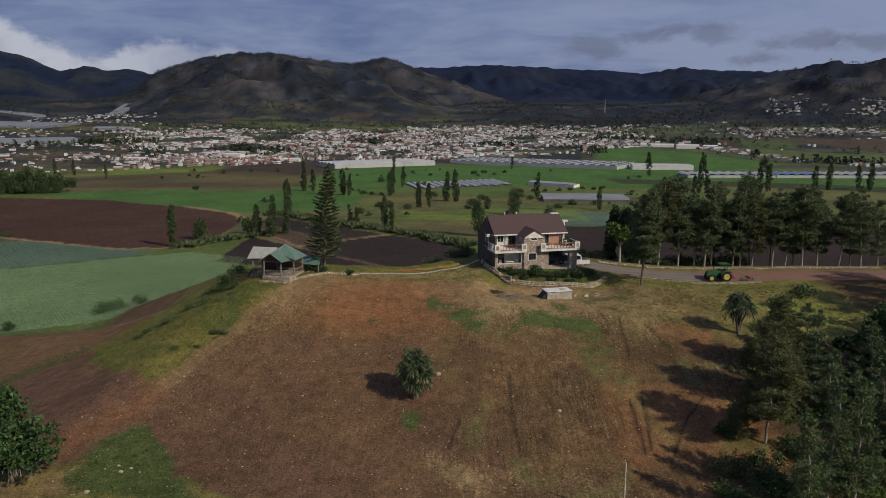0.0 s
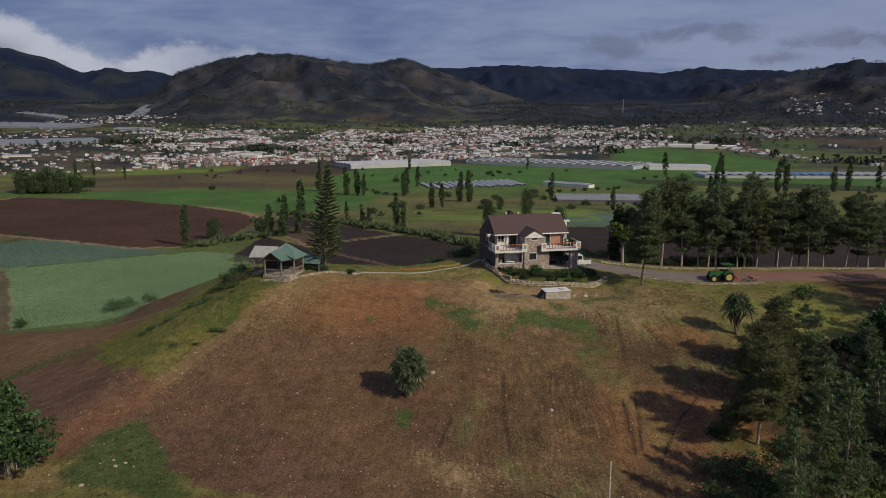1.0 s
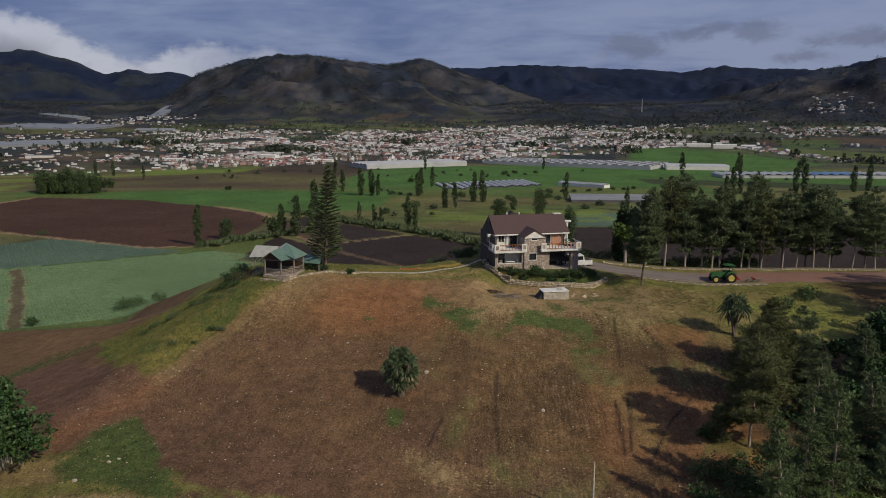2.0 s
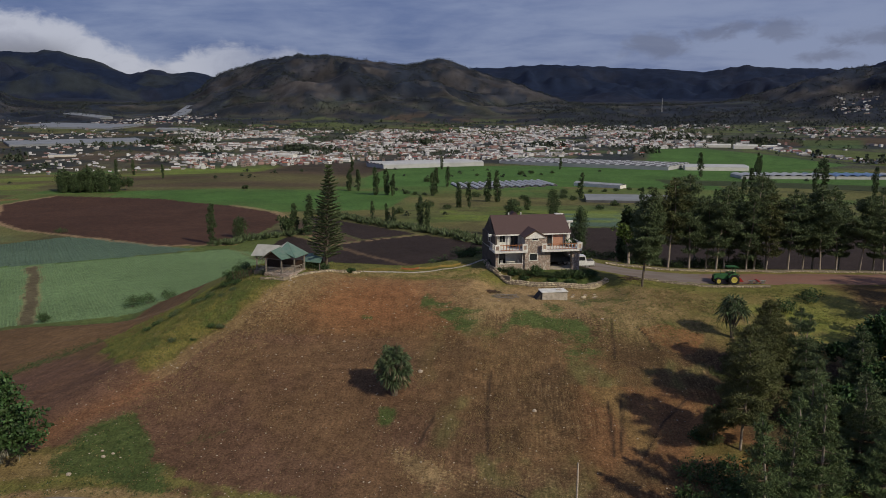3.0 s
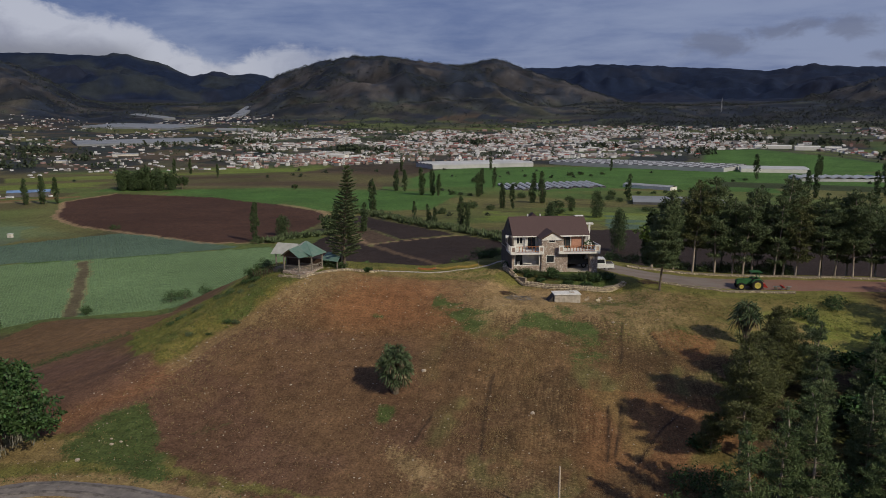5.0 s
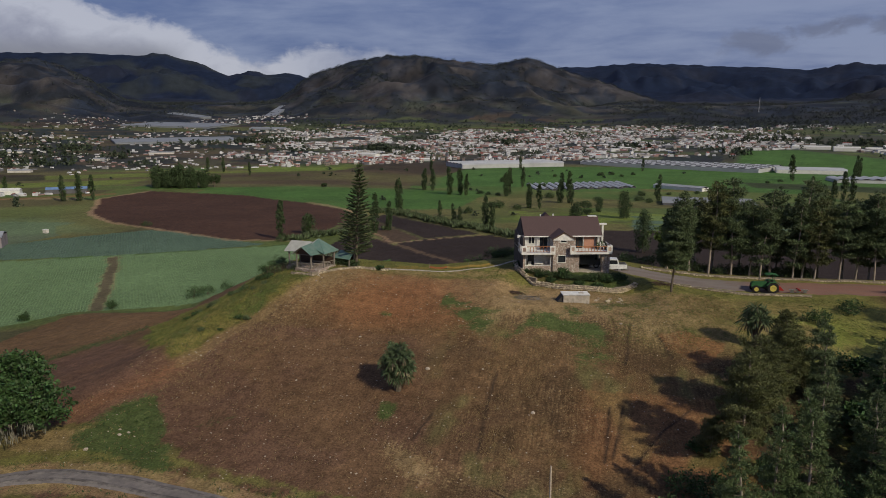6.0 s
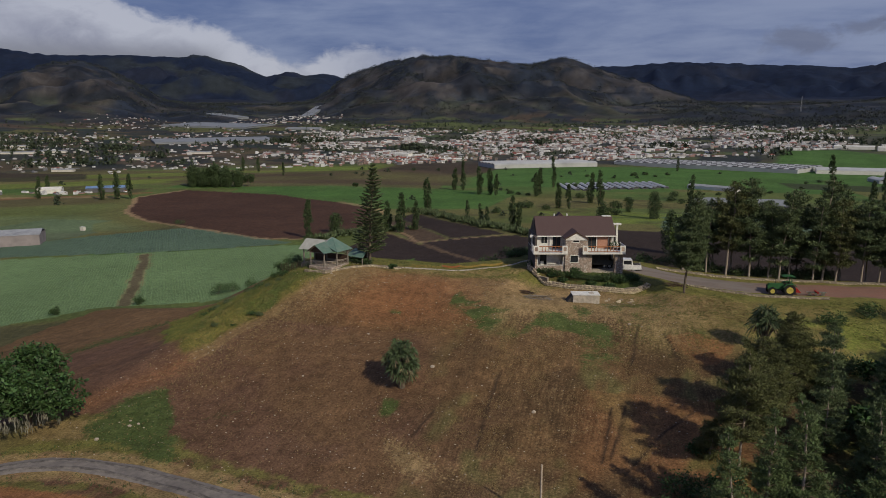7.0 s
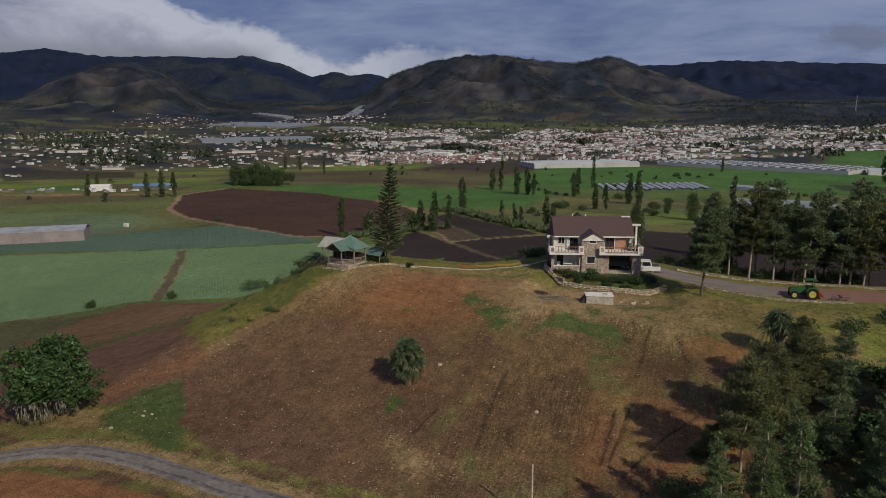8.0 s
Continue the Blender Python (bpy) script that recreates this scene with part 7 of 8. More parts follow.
hx, hy = scatter(40000, 620, 1420, -58, 36, 72, lambda x, y: town_density(x, y) * clear_of(x, y))
order = np.argsort(np.hypot(hx - 10, hy) + 1000 * (np.degrees(np.arctan2(hx - 10, hy)) < -24))
hx, hy = hx[order], hy[order]
count = min(260, len(hx))
for i in range(count):
    m = pose(hx[i], hy[i], gz(hx[i], hy[i]), 0, 0, float(r7.integers(0, 4) * 90 + r7.normal() * 12 + 15))
    if i < len(models):
        models[i].matrix_world = m
    else:
        copy_thing(models[int(r7.integers(0, 14))], m)


def joined_houses(name, x, y, label, seed, small=1.0):
    """The houses too far off to be told apart, as one mesh with mixed roofs."""
    r = np.random.default_rng(seed)
    k = len(x)
    w_, dp = (1.5 + 4.0 * r.random(k) ** 3) * small, (1.3 + 1.3 * r.random(k)) * small
    hgt = (0.9 + 0.8 * r.random(k) + np.where(r.random(k) < 0.13, 1.7, 0.0)) * small
    a = r.normal(size=k) * 0.2 + (r.random(k) < 0.25) * 1.57
    west_ = np.interp(np.degrees(np.arctan2(x - 10, y)), [-32, -20], [0.62, 1.0])
    w_, dp, hgt = w_ * west_, dp * west_, hgt * west_
    z = ground_z(x, y)
    cx, sx = np.cos(a), np.sin(a)
    corners = []
    for sxn, syn in ((-1, -1), (1, -1), (1, 1), (-1, 1)):
        corners.append(np.column_stack((x + sxn * w_ * cx - syn * dp * sx, y + sxn * w_ * sx + syn * dp * cx)))
    peaks = [np.column_stack((x + s * w_ * cx, y + s * w_ * sx)) for s in (-1, 1)]
    rise = np.where(r.random(k) < 0.4, 0.3, dp * 0.45)
    low = [np.column_stack((c, z - 3)) for c in corners]
    high = [np.column_stack((c, z + hgt)) for c in corners]
    ridge = [np.column_stack((p, z + hgt + rise)) for p in peaks]
    v = np.stack(low + high + ridge, 1).reshape(-1, 3)
    b = np.arange(k)[:, None] * 10
    q = np.concatenate([b + np.array(f)[None] for f in ((0, 1, 5, 4), (1, 2, 6, 5), (2, 3, 7, 6), (3, 0, 4, 7), (4, 5, 9, 8), (6, 7, 8, 9))])
    t3 = np.concatenate([b + np.array(f)[None] for f in ((4, 8, 7), (5, 6, 9))])
    me = mesh_from(name, v, [q, t3])
    for m in WALLM[:5] + ROOFM:
        me.materials.append(m)
    wm, rm = r.choice([0, 0, 0, 1, 1, 2, 3, 4], k), 5 + r.choice([0, 0, 0, 1, 2, 3, 3, 4, 4], k)
    me.polygons.foreach_set("material_index", np.concatenate([np.tile(wm, 4), np.tile(rm, 2), np.tile(wm, 2)]).astype(np.int32))
    return tagged(new(name, me), label, "houses", kind="stuff")


joined_houses("town_houses", hx[count:], hy[count:], "dense town of white and red-roofed houses across the valley", 73)


def edge_density(x, y):
    d, b = np.hypot(x - 10, y), np.degrees(np.arctan2(x - 10, y))
    reach = np.interp(b, [-60, -40, -38, -31, -29, -25, -22, -17, 12, 16, 36], [1300, 1350, 1450, 1450, 1800, 1750, 1420, 1380, 1380, 1480, 1480])
    return 0.6 * (d < reach) * step(fbm(x + 300, y, 110, 3), 0.50, 0.60) * clear_of(x, y)


ex, ey = scatter(9000, 1000, 1900, -58, 36, 74, edge_density)
rh = np.random.default_rng(175)
for cx_, cy_, across, deep_, k in ((726, 1540, 46, 90, 70), (500, 1120, 70, 85, 130), (632, 1110, 70, 85, 140), (825, 1410, 46, 70, 70), (-800, 830, 110, 80, 150), (-890, 1160, 70, 110, 90), (-640, 1420, 60, 120, 60)):
    turn = -math.atan2(cx_ - 10, cy_)
    a_, b_ = rh.normal(size=k) * across * 0.6, rh.normal(size=k) * deep_ * 0.6
    ex, ey = np.append(ex, cx_ + a_ * math.cos(turn) - b_ * math.sin(turn)), np.append(ey, cy_ + a_ * math.sin(turn) + b_ * math.cos(turn))
for (ax, ay), (bx, by), k in (((285, 893), (316, 853), 40), ((316, 853), (347, 700), 80), ((347, 700), (400, 640), 30), ((400, 640), (520, 600), 30)):
    q = rh.random(k)
    ex, ey = np.append(ex, ax + (bx - ax) * q + rh.normal(size=k) * 5 + 8), np.append(ey, ay + (by - ay) * q + rh.normal(size=k) * 6)
joined_houses("hillside_houses", ex, ey, "scattered houses on the slopes behind the town", 75)
vx, vy = scatter(2200, 420, 580, -52, -36, 76, lambda x, y: 0.2 * (near_line([(-400, 331), (-350, 343), (-306, 357), (-284, 371)], x, y) < 9))
joined_houses("village_houses", vx, vy, "low pale farm houses at the edge of the fields", 77, 0.95)
shed("farm_shed", "blue-roofed open farm shed", pose(-298, 364, gz(-298, 364), 0, 0, 32), 22, 7, 2.6, 1.2, 1, "plastic_blue", "plastic_dark")
shed("farm_shed", "white farm shed at the fields", pose(-322, 352, gz(-322, 352), 0, 0, 30), 13, 7, 2.6, 1.2, 1, "white", "white")


def far_trees(name, x, y, high, label, seed, mat, cards=10, wide=0.3, tri=False):
    r = np.random.default_rng(seed)
    k = len(x)
    h = high * (0.6 + 0.8 * r.random(k))
    z = ground_z(x, y)
    n_ = k * cards
    f = r.random(n_)
    hh, rep = np.repeat(h, cards), lambda q: np.repeat(q, cards)
    c = np.column_stack((rep(x), rep(y), rep(z) + hh * (0.12 + 0.8 * f)))
    c[:, :2] += r.normal(size=(n_, 2)) * (hh * wide * (1.05 - 0.75 * f))[:, None] * 0.5
    way = r.normal(size=(n_, 3)) + [0, 0, 0.5]
    way /= np.linalg.norm(way, axis=1)[:, None]
    way *= (hh * (0.5 if tri else 0.30))[:, None]
    v, q = blades(c - way * 0.5, way, hh * wide * 0.5, r)
    if tri:
        v, q = v.reshape(-1, 4, 3)[:, :3].reshape(-1, 3), np.arange(n_ * 3).reshape(-1, 3)
    me = mesh_from(name, v, q)
    me.materials.append(MAT[mat])
    return tagged(new(name, me), label, "trees", kind="stuff")


tx, ty = scatter(13000, 760, 1500, -58, 36, 81, lambda x, y: (0.09 + 0.7 * step(fbm(x + 60, y + 60, 60, 3), 0.57, 0.66)) * clear_of(x, y) * np.interp(np.degrees(np.arctan2(x - 10, y)), [-32, -22], [0.3, 1.0]))
far_trees("town_trees", tx, ty, 4.2, "dark trees scattered between the town houses", 82, "town_leaf", 18, 0.75)
rc = np.random.default_rng(183)
for x, y, u, v_, k in ((-418, 899, 28, 5, 60), (-248, 842, 11, 5, 30), (-212, 828, 14, 4, 20), (-480, 566, 22, 3, 34), (-660, 690, 40, 4, 40), (-490, 848, 20, 4, 16), (-462, 660, 9, 4, 14), (-402, 604, 8, 4, 10), (-540, 640, 30, 5, 30), (60, 905, 16, 5, 24), (-90, 960, 20, 5, 26), (-330, 800, 14, 4, 14), (170, 830, 9, 4, 10), (330, 960, 34, 6, 40), (260, 1010, 60, 8, 50), (350, 690, 12, 5, 16), (385, 668, 16, 5, 22), (430, 650, 14, 5, 14), (335, 770, 6, 3, 6), (-700, 760, 60, 6, 60), (-560, 720, 16, 8, 34), (-820, 800, 50, 6, 40)):
    turn = -math.atan2(x - 10, y)
    a_, b_ = rc.normal(size=k) * u, rc.normal(size=k) * v_
    far_trees("tree_clump", x + a_ * math.cos(turn) - b_ * math.sin(turn), y + a_ * math.sin(turn) + b_ * math.cos(turn), 6.8, "dense dark clump of trees at the edge of the town", int(rc.integers(1e6)), "town_leaf", 26, 0.5)
def woods(x, y):
    d, b = np.hypot(x - 10, y), np.degrees(np.arctan2(x - 10, y))
    wood = fbm(x + 40, y, 190, 5)
    foot = step(d + 700 * (fbm(x, y + 90, 240, 3) - 0.5) + 320 * step(b, 1, 6), 1550, 1800)
    dark = (b > -38.5) & (b < -30.5)
    clump = 0.25 + 0.75 * step(fbm(x + 77, y + 5, 48, 4), 0.42, 0.56)
    return clump * (0.9 * np.maximum(step(wood, 0.43, 0.55), np.maximum(0.8 * dark, 0.6 * (b > 3) * (d < 1800))) + 0.08) * (0.06 + 0.94 * foot) * (1 - 0.7 * (b < -38.5))


sx_, sy_ = scatter(80000, 1240, 2480, -60, 38, 83, woods)
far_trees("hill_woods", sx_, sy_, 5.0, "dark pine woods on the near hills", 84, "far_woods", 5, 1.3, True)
rb = np.radians(np.random.default_rng(85).uniform(-60, 38, 4600))
rd = np.random.default_rng(86).normal(2400, 30, 4600)
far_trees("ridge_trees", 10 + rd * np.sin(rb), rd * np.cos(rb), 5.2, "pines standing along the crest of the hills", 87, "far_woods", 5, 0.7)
mx_, my_ = scatter(420, 240, 640, -50, 30, 88, lambda x, y: 0.8 * step(fbm(x, y, 30, 2), 0.6, 0.7) * ~(inside(PLOUGHED, x, y) | inside(BLUE, x, y) | inside(DARK[1], x, y) | inside(DARK[2], x, y) | inside(DARK[3], x, y)))
far_trees("meadow_bushes", mx_, my_, 2.2, "low bushes along the field borders", 89, "town_leaf", 44, 1.0)


# radio mast on the low wooded rise
mast = thing("radio_mast", "thin grey lattice radio mast on a wooded rise", "mast", pose(377, 1711, gz(377, 1711)))
for k in range(3):
    a0 = k * 2.094
    p0, p1 = Vector((1.6 * math.cos(a0), 1.6 * math.sin(a0), -2)), Vector((0.4 * math.cos(a0), 0.4 * math.sin(a0), 32))
    part("leg", mesh_from("leg", *tube([p0, p1], [0.28, 0.2], 5)), "tin", mast)
for k in range(10):
    s0 = 1.6 - 1.2 * k / 10
    part("brace", mesh_from("brace", *tube([(s0, 0, k * 3.2), (-0.5 * s0, 0.87 * s0, k * 3.2 + 1.6), (-0.5 * s0, -0.87 * s0, k * 3.2 + 3.0)], [0.1, 0.1, 0.1], 4)), "tin", mast)


# ---- crops, hedges, grass and stones ----
def crop(name, poly, spacing, size, label, mat, seed, gap=None):
    r = np.random.default_rng(seed)
    px, py = np.array(poly, float).T
    a = 0.62
    u, v_ = np.meshgrid(np.arange(-260, 260, spacing[0]), np.arange(-260, 260, spacing[1]))
    u, v_ = u.ravel(), v_.ravel()
    x, y = px.mean() + u * math.cos(a) - v_ * math.sin(a), py.mean() + u * math.sin(a) + v_ * math.cos(a)
    x, y = x + r.normal(size=len(x)) * 0.08, y + r.normal(size=len(x)) * 0.08
    keep = inside(poly, x, y) & (np.hypot(x - 10, y) < 330) & (r.random(len(x)) < 0.93)
    if gap is not None:
        keep &= near_line(gap, x, y) > 1.3
    x, y = x[keep], y[keep]
    z = ground_z(x, y)
    base = np.repeat(np.column_stack((x, y, z)), 3, 0)
    ang = r.random(len(base)) * 6.28
    way = np.column_stack((np.cos(ang), np.sin(ang), 0.14 + 0.2 * r.random(len(base)))) * size
    vv, q = blades(base, way, np.full(len(base), size * 1.1), r)
    me = mesh_from(name, vv, q)
    me.materials.append(MAT[mat])
    return tagged(new(name, me), label, "crop", kind="stuff")


crop("cabbage_rows", CABBAGE, (0.62, 0.5), 0.20, "rows of light green cabbages filling the field", "cabbage", 91, [(-116, 176), (-98, 150), (-79, 120)])
crop("blue_cabbage_rows", BLUE, (0.85, 0.7), 0.26, "rows of blue-green cabbages filling the field", "blue_cabbage", 92)


def hedge(name, line, label, mat, seed, high, step_=1.4, width=1.2):
    r = np.random.default_rng(seed)
    pts = []
    for (ax, ay), (bx, by) in zip(line, line[1:]):
        k = max(2, int(math.hypot(bx - ax, by - ay) / step_))
        s = np.linspace(0, 1, k, endpoint=False)
        pts.append(np.column_stack((ax + (bx - ax) * s, ay + (by - ay) * s)))
    p = np.concatenate(pts) + r.normal(size=(sum(map(len, pts)), 2)) * width * 0.5
    z = ground_z(p[:, 0], p[:, 1])
    base = np.repeat(np.column_stack((p, z)), 34, 0)
    way = r.normal(size=base.shape)
    way[:, 2] = np.abs(way[:, 2]) + 0.5
    way /= np.linalg.norm(way, axis=1)[:, None]
    v, q = blades(base + way * 0.2, way * (high * (0.6 + 0.6 * r.random((len(base), 1)))), np.full(len(base), 0.45), r)
    me = mesh_from(name, v, q)
    me.materials.append(MAT[mat])
    return tagged(new(name, me), label, "hedge", kind="stuff")


hedge("hedge", [(-80, 214), (-72, 228), (-64, 241), (-60, 246)], "spiky green hedge between dark ploughed fields", "agave", 95, 1.9, 0.6, 3.4)
hedge("hedge", [(-75, 306), (-66, 302), (-50, 283), (-36, 266), (-20, 252), (-7, 236), (2, 223), (8, 214)], "long leafy hedge behind dark ploughed fields", "agave", 96, 2.0, 0.5, 4.4)



def tufts(name, density, count, area, high, label, mat, seed, blades_each=6, width=0.035):
    r = np.random.default_rng(seed)
    x0, x1, y0, y1 = area
    x, y = x0 + (x1 - x0) * r.random(count), y0 + (y1 - y0) * r.random(count)
    keep = r.random(count) < density(x, y)
    x, y = x[keep], y[keep]
    base = np.repeat(np.column_stack((x, y, ground_z(x, y) - 0.02)), blades_each, 0)
    base[:, :2] += r.normal(size=(len(base), 2)) * 0.10
    way = r.normal(size=base.shape) * 0.45
    way[:, 2] = 1.0
    way *= (high * (0.5 + r.random(len(base))))[:, None]
    v, q = blades(base, way, np.full(len(base), width), r)
    me = mesh_from(name, v, q)
    me.materials.append(MAT[mat])
    return tagged(new(name, me), label, "grass", kind="stuff")


tufts("bank_grass", lambda x, y: 0.8 * inside(BANK, x + 5 * (fbm(x, y, 4.0, 3) - 0.5), y + 5 * (fbm(x + 77, y + 31, 4.0, 3) - 0.5)), 26000, (-45, -14, 66, 99), 0.20, "long yellow-green grass on the bank", "grass", 101, 5, 0.03)
tufts("dry_stubble", lambda x, y: step(x, -4, 6) * step(fbm(x * 1.4, y * 0.8, 3.0, 4), 0.45, 0.62) * (1 - 0.7 * step(fbm(x * 1.3 + 5, y * 0.7 + 60, 4.0, 4), 0.52, 0.64)) * (near_line([(27, 60), (22, 52)], x, y) > 3), 40000, (-6, 34, 50, 91), 0.11, "dry straw stubble on the ploughed slope", "straw", 102, 5, 0.035)
tufts("dry_weeds", lambda x, y: 0.10 + 0.85 * np.exp(-(near_line([(-15, 89), (-20, 78), (-26, 66)], x, y) / 4.0) ** 2), 16000, (-34, -2, 48, 92), 0.15, "sparse dry weeds on the bare soil", "straw", 103, 4, 0.035)
tufts("plateau_grass", lambda x, y: step(y, 90, 92) * (1 - step(y, 99, 101)) * (x < 6) + (x > 18) * step(y, 74, 80) * (y < 95) * step(fbm(x, y, 3.0, 3), 0.35, 0.55), 30000, (-30, 50, 72, 101), 0.10, "short green grass round the house and hut", "grass", 104, 5, 0.045)
tufts("verge_grass", lambda x, y: 1.0 * inside(VERGE, x, y) + 0.6 * ((near_line(LOWER_ROAD, x, y) > 1.5) & (near_line(LOWER_ROAD, x, y) < 3.6)) + 0.9 * inside(LANE_GRASS, x, y), 20000, (-72, 10, 38, 100), 0.15, "green grass on the verge of the lane", "shrub", 105, 5, 0.05)


def scattered_stones(name, count, area, sizes, label, seed, density=None):
    r = np.random.default_rng(seed)
    x0, x1, y0, y1 = area
    x, y = x0 + (x1 - x0) * r.random(count), y0 + (y1 - y0) * r.random(count)
    if density is not None:
        keep = r.random(count) < density(x, y)
        x, y = x[keep], y[keep]
    z = ground_z(x, y)
    pieces = []
    lumps = [jitter_sphere(1.0, (1.0, 0.8, 0.6), r) for _ in range(6)]
    for i in range(len(x)):
        v, f = lumps[i % 6]
        s = sizes[0] + (sizes[1] - sizes[0]) * r.random() ** 4
        pieces.append((v * s + [x[i], y[i], z[i] + s * 0.2], f))
    me = mesh_from(name, *join(pieces))
    me.materials.append(MAT["stone"])
    return tagged(new(name, me), label, "stones", kind="stuff")


scattered_stones("field_stones", 3600, (-34, 26, 47, 90), (0.018, 0.10), "pale stones scattered over the ploughed soil", 111)
scattered_stones("edge_stones", 520, (-32, -12, 62, 91), (0.045, 0.15), "pale clods and stones along the edge of the ploughed soil", 112, lambda x, y: np.exp(-(near_line([(-17, 88), (-21.5, 78), (-26, 68.5)], x, y) / 1.8) ** 2))
for x, y, s in ((-0.4, 69.6, 0.26), (11.0, 63.8, 0.22), (-9.5, 75.0, 0.16), (-28.0, 52.5, 0.24), (-26.4, 55.1, 0.20), (-27.0, 56.0, 0.15), (-25.8, 55.6, 0.16), (19.5, 80.9, 0.2), (-13.5, 66.0, 0.14), (5.3, 70.3, 0.14)):
    v, f = jitter_sphere(s, (1.1, 0.9, 0.7), np.random.default_rng(int(x * 10 + 900)))
    me = mesh_from("boulder", v, f)
    me.materials.append(MAT["stone"])
    tagged(new("boulder", me), "pale rough stone lying on the soil", "stone", "field boulders").matrix_world = pose(x, y, gz(x, y) + s * 0.15)


crate = thing("crate", "pale wooden crate standing in the green field", "crate", pose(-175.3, 219.9, gz(-175.3, 219.9)))
part("body", box((-0.8, -0.6, -0.1), (0.8, 0.6, 1.3), 0.03), "cream", crate)
part("lid", box((-0.88, -0.68, 1.3), (0.88, 0.68, 1.4), 0.02), "white", crate)


# ---- low stone walls ----
def stone_wall(name, line, high, thick, size, label, seed, base=None):
    """A rubble wall along a line: a core with single stones on its faces and top."""
    r = np.random.default_rng(seed)
    wl = thing(name, label, "stone wall", None, "", "structure")
    lumps = []
    for i in range(5):
        v, f = jitter_sphere(0.5, (1.25, 0.95, 0.8), r)
        me = mesh_from("stone", v, f)
        me.materials.append(MAT["wall_stone"])
        lumps.append(me)
    core = bmesh.new()
    for (ax, ay), (bx, by) in zip(line, line[1:]):
        length = math.hypot(bx - ax, by - ay)
        ux, uy = (bx - ax) / length, (by - ay) / length
        k = max(1, int(length / 1.5))
        for i in range(k):
            s0, s1 = length * i / k, length * (i + 1) / k
            sm = (s0 + s1) / 2
            z = (gz(ax + ux * sm, ay + uy * sm) if base is None else base)
            turn = Matrix.Translation((ax + ux * sm, ay + uy * sm, z)) @ Matrix.Rotation(math.atan2(uy, ux), 4, "Z")
            bmesh.ops.create_cube(core, size=1.0, matrix=turn @ Matrix.Translation((0, 0, high / 2 - 0.5)) @ Matrix.Diagonal((s1 - s0 + 0.1, thick * 0.7, high + 0.9, 1)))
        rows = max(1, round(high / (size * 0.72)))
        for row in range(rows):
            m = int(length / (size * 0.95))
            for i in range(m):
                s = length * (i + 0.5 + 0.5 * (row % 2) + r.normal() * 0.12) / m
                x, y = ax + ux * s, ay + uy * s
                z = (gz(x, y) if base is None else base) + size * 0.3 + row * (high / rows)
                st = new("stone", lumps[int(r.integers(0, 5))])
                st.parent = wl
                sc = size * (0.85 + 0.45 * r.random())
                off = -thick * 0.36 if row < rows - 1 else -thick * 0.12
                st.matrix_basis = Matrix.Translation((x - uy * off * -1 * -1, y + ux * off, z)) @ Euler((r.random() * 0.5, r.random() * 0.5, math.atan2(uy, ux) + r.normal() * 0.3)).to_matrix().to_4x4() @ Matrix.Diagonal((sc * 1.1, max(sc, thick * 0.8), sc * 0.95, 1))
    part("core", core, "mortar", wl)
    return wl


stone_wall("terrace_wall", [(5.6, 99.5), (6.1, 96.6), (7.0, 94.6), (9.0, 93.0), (12.5, 92.3), (16.0, 92.3), (19.2, 92.8), (21.8, 94.2)], 0.62, 0.5, 0.31, "curved dry stone terrace wall in front of the house", 121)
stone_wall("driveway_wall", [(23.2, 105.2), (28, 105.4), (34, 105.6), (42, 105.9), (50, 106.0), (58, 106.6), (66, 106.4)], 0.36, 0.4, 0.36, "low pale stone wall along the driveway under the pines", 122)
stone_wall("edge_wall", [(26.8, 96.9), (31, 96.0), (36, 95.6), (40, 95.6), (43.5, 95.9)], 0.34, 0.35, 0.34, "low stone edging of the driveway above the slope", 123)
stone_wall("hut_wall", [(-22.6, 86.4), (-19.6, 86.0), (-17.6, 88.2), (-15.0, 91.0), (-11.0, 92.4)], 0.3, 0.4, 0.36, "low stone edging round the hut", 124)


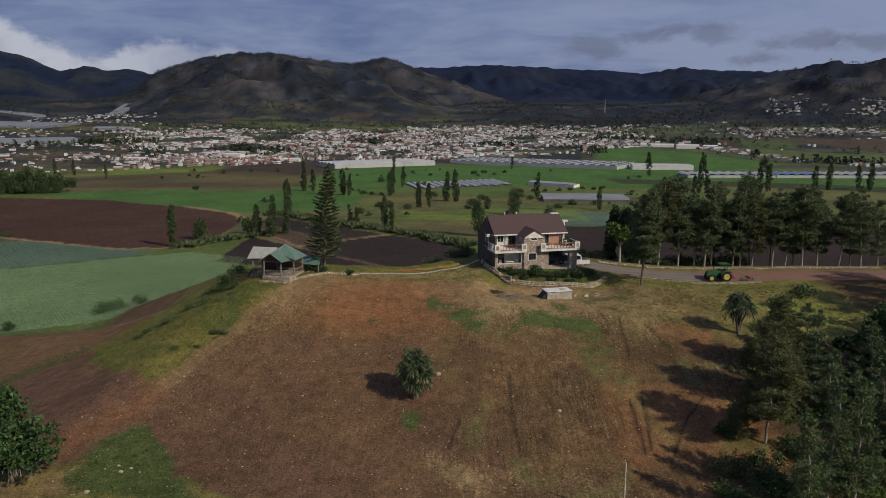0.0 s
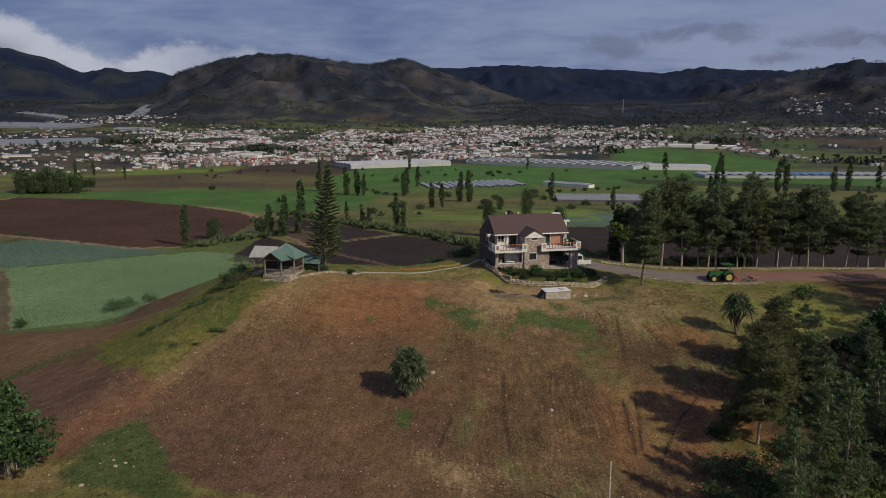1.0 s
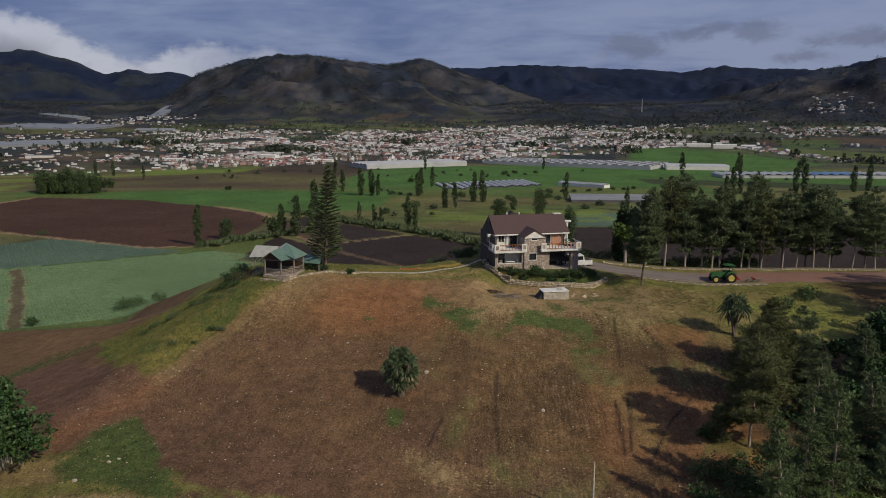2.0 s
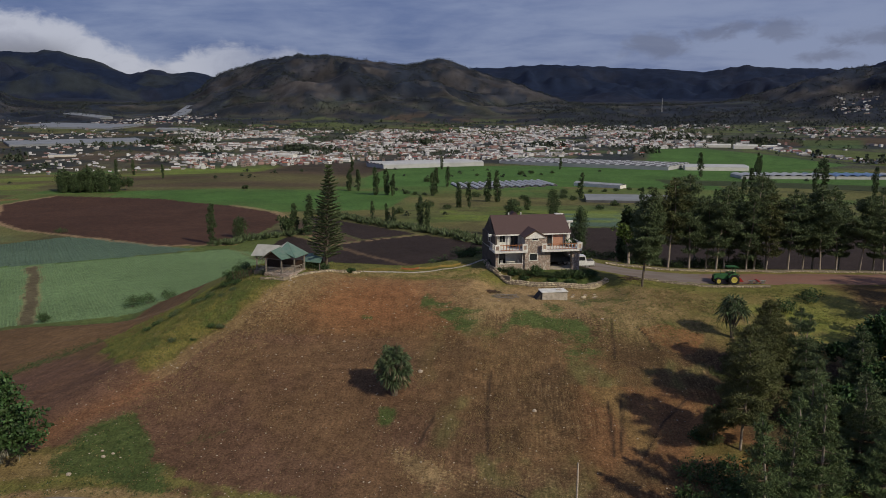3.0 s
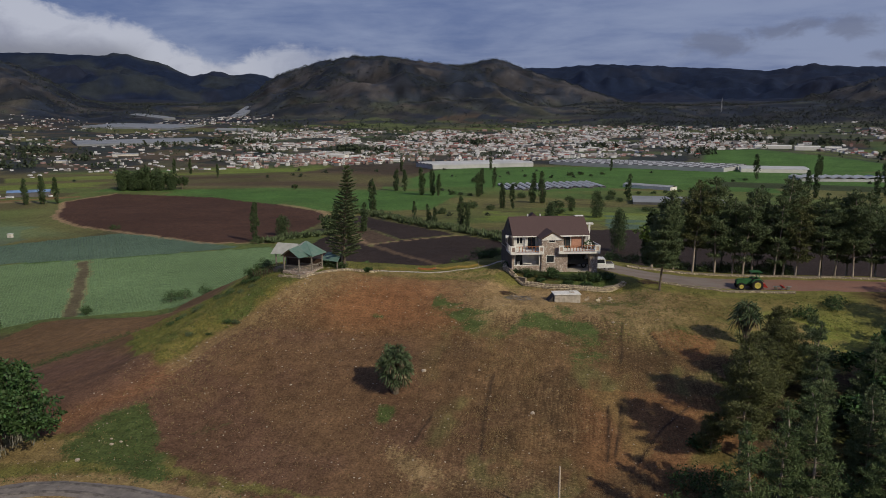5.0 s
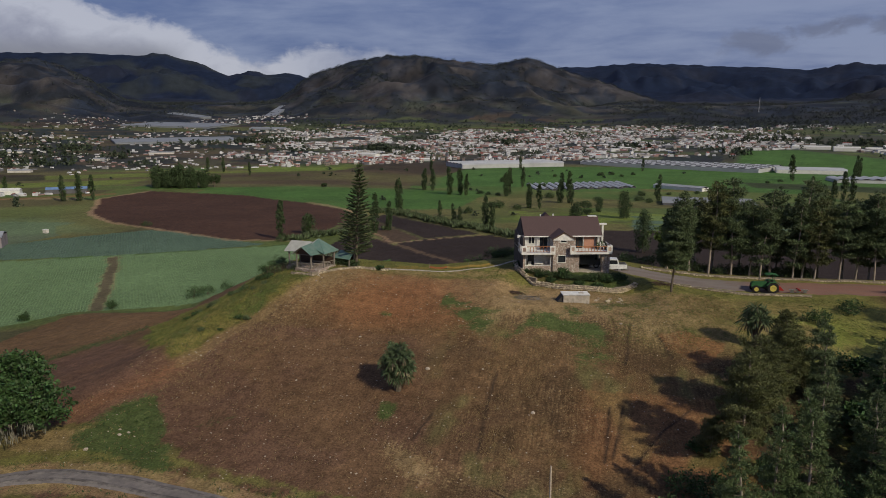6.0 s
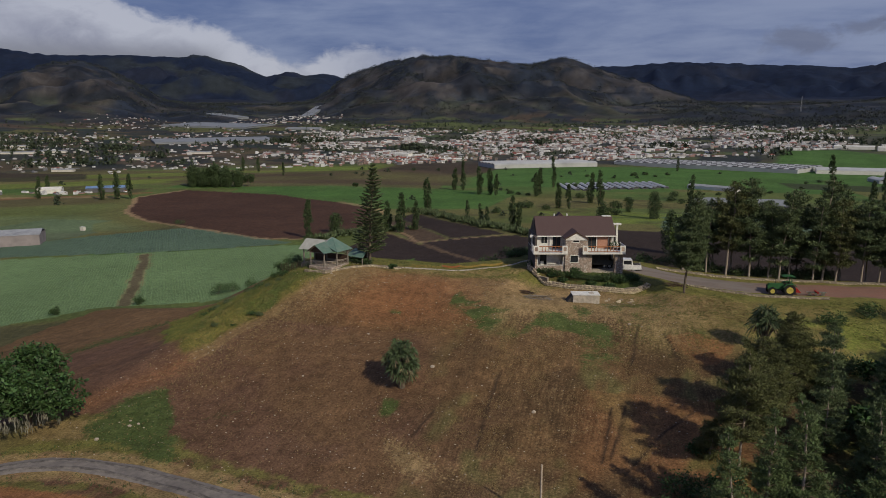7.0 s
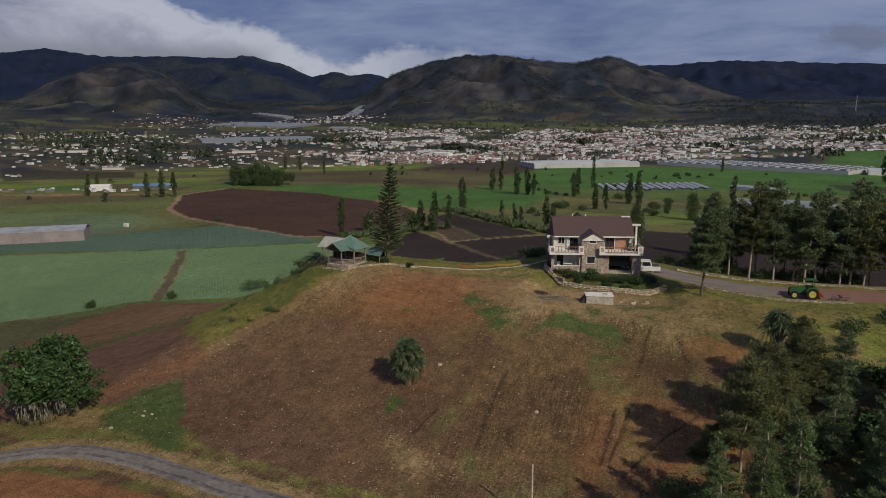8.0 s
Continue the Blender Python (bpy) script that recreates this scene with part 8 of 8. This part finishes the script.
# yellow and orange net stretched on canes beside the footpath
net = thing("safety_net", "sagging yellow plastic net on thin canes beside the footpath", "net fence", None)
NET = [(-5.8, 94.5), (-3.4, 95.0), (-0.6, 95.9), (2.2, 97.7)]
for x, y in NET:
    z = gz(x, y)
    part("cane", mesh_from("cane", *tube([(x, y, z - 0.3), (x + 0.02, y, z + 0.75)], [0.03, 0.025], 6)), "grey_wood", net)
for i, ((ax, ay), (bx, by)) in enumerate(zip(NET, NET[1:])):
    bm = bmesh.new()
    rows_ = []
    for k in range(9):
        q = k / 8
        x, y = ax + (bx - ax) * q, ay + (by - ay) * q
        z = gz(x, y) + 0.16 - 0.14 * math.sin(math.pi * q)
        rows_.append([bm.verts.new((x, y + off, z + up)) for up, off in ((0.0, -0.012), (0.24, -0.012), (0.24, 0.012), (0.0, 0.012))])
    for p, q in zip(rows_, rows_[1:]):
        for k in range(4):
            bm.faces.new((p[k], p[(k + 1) % 4], q[(k + 1) % 4], q[k]))
    bm.faces.new(rows_[0][::-1]), bm.faces.new(rows_[-1])
    bmesh.ops.recalc_face_normals(bm, faces=bm.faces)
    part("net_panel", bm, "orange_net" if i == 0 else "yellow_tape", net, "orange net panel" if i == 0 else "")


def brush_pile(x, y, wide, high, seed, label, mat="grey_wood"):
    """A heap of cut branches lying across one another."""
    r = np.random.default_rng(seed)
    heap = thing("brush_pile", label, "brush pile", pose(x, y, gz(x, y)), "brush piles")
    sticks = []
    for i in range(46):
        a, k = r.random() * 6.28, math.sqrt(r.random())
        c = np.array([math.cos(a) * k * wide, math.sin(a) * k * wide * 0.55, 0.04 + high * (1 - k) * r.random()])
        b = r.normal(size=3) * [0.5, 0.3, 0.10]
        sticks.append(tube([c - b, c + r.normal(size=3) * 0.05, c + b], [0.035, 0.03, 0.012], 5))
    part("brushwood", mesh_from("brushwood", *join(sticks), True), mat, heap)["kind"] = "stuff"


brush_pile(8.2, 87.6, 1.7, 0.45, 131, "heap of dry cut branches on the bare slope")
brush_pile(6.4, 88.9, 1.2, 0.35, 132, "heap of dry cut branches on the bare slope", "dark_wood")
brush_pile(25.0, 95.3, 1.5, 0.7, 133, "dark heap of branches beside the driveway", "dark_wood")
rk = np.random.default_rng(134)
for i in range(16):
    x, y, size_ = 16.6 + 3.4 * rk.random(), 88.4 + 2.2 * rk.random(), 0.10 + 0.16 * rk.random()
    v, f = jitter_sphere(size_, (1.2, 0.9, 0.7), rk)
    me = mesh_from("boulder", v, f)
    me.materials.append(MAT["wall_stone"])
    tagged(new("boulder", me), "loose pale wall stone lying beside the cistern", "stone", "loose wall stones").matrix_world = pose(x, y, gz(x, y) + size_ * 0.2)
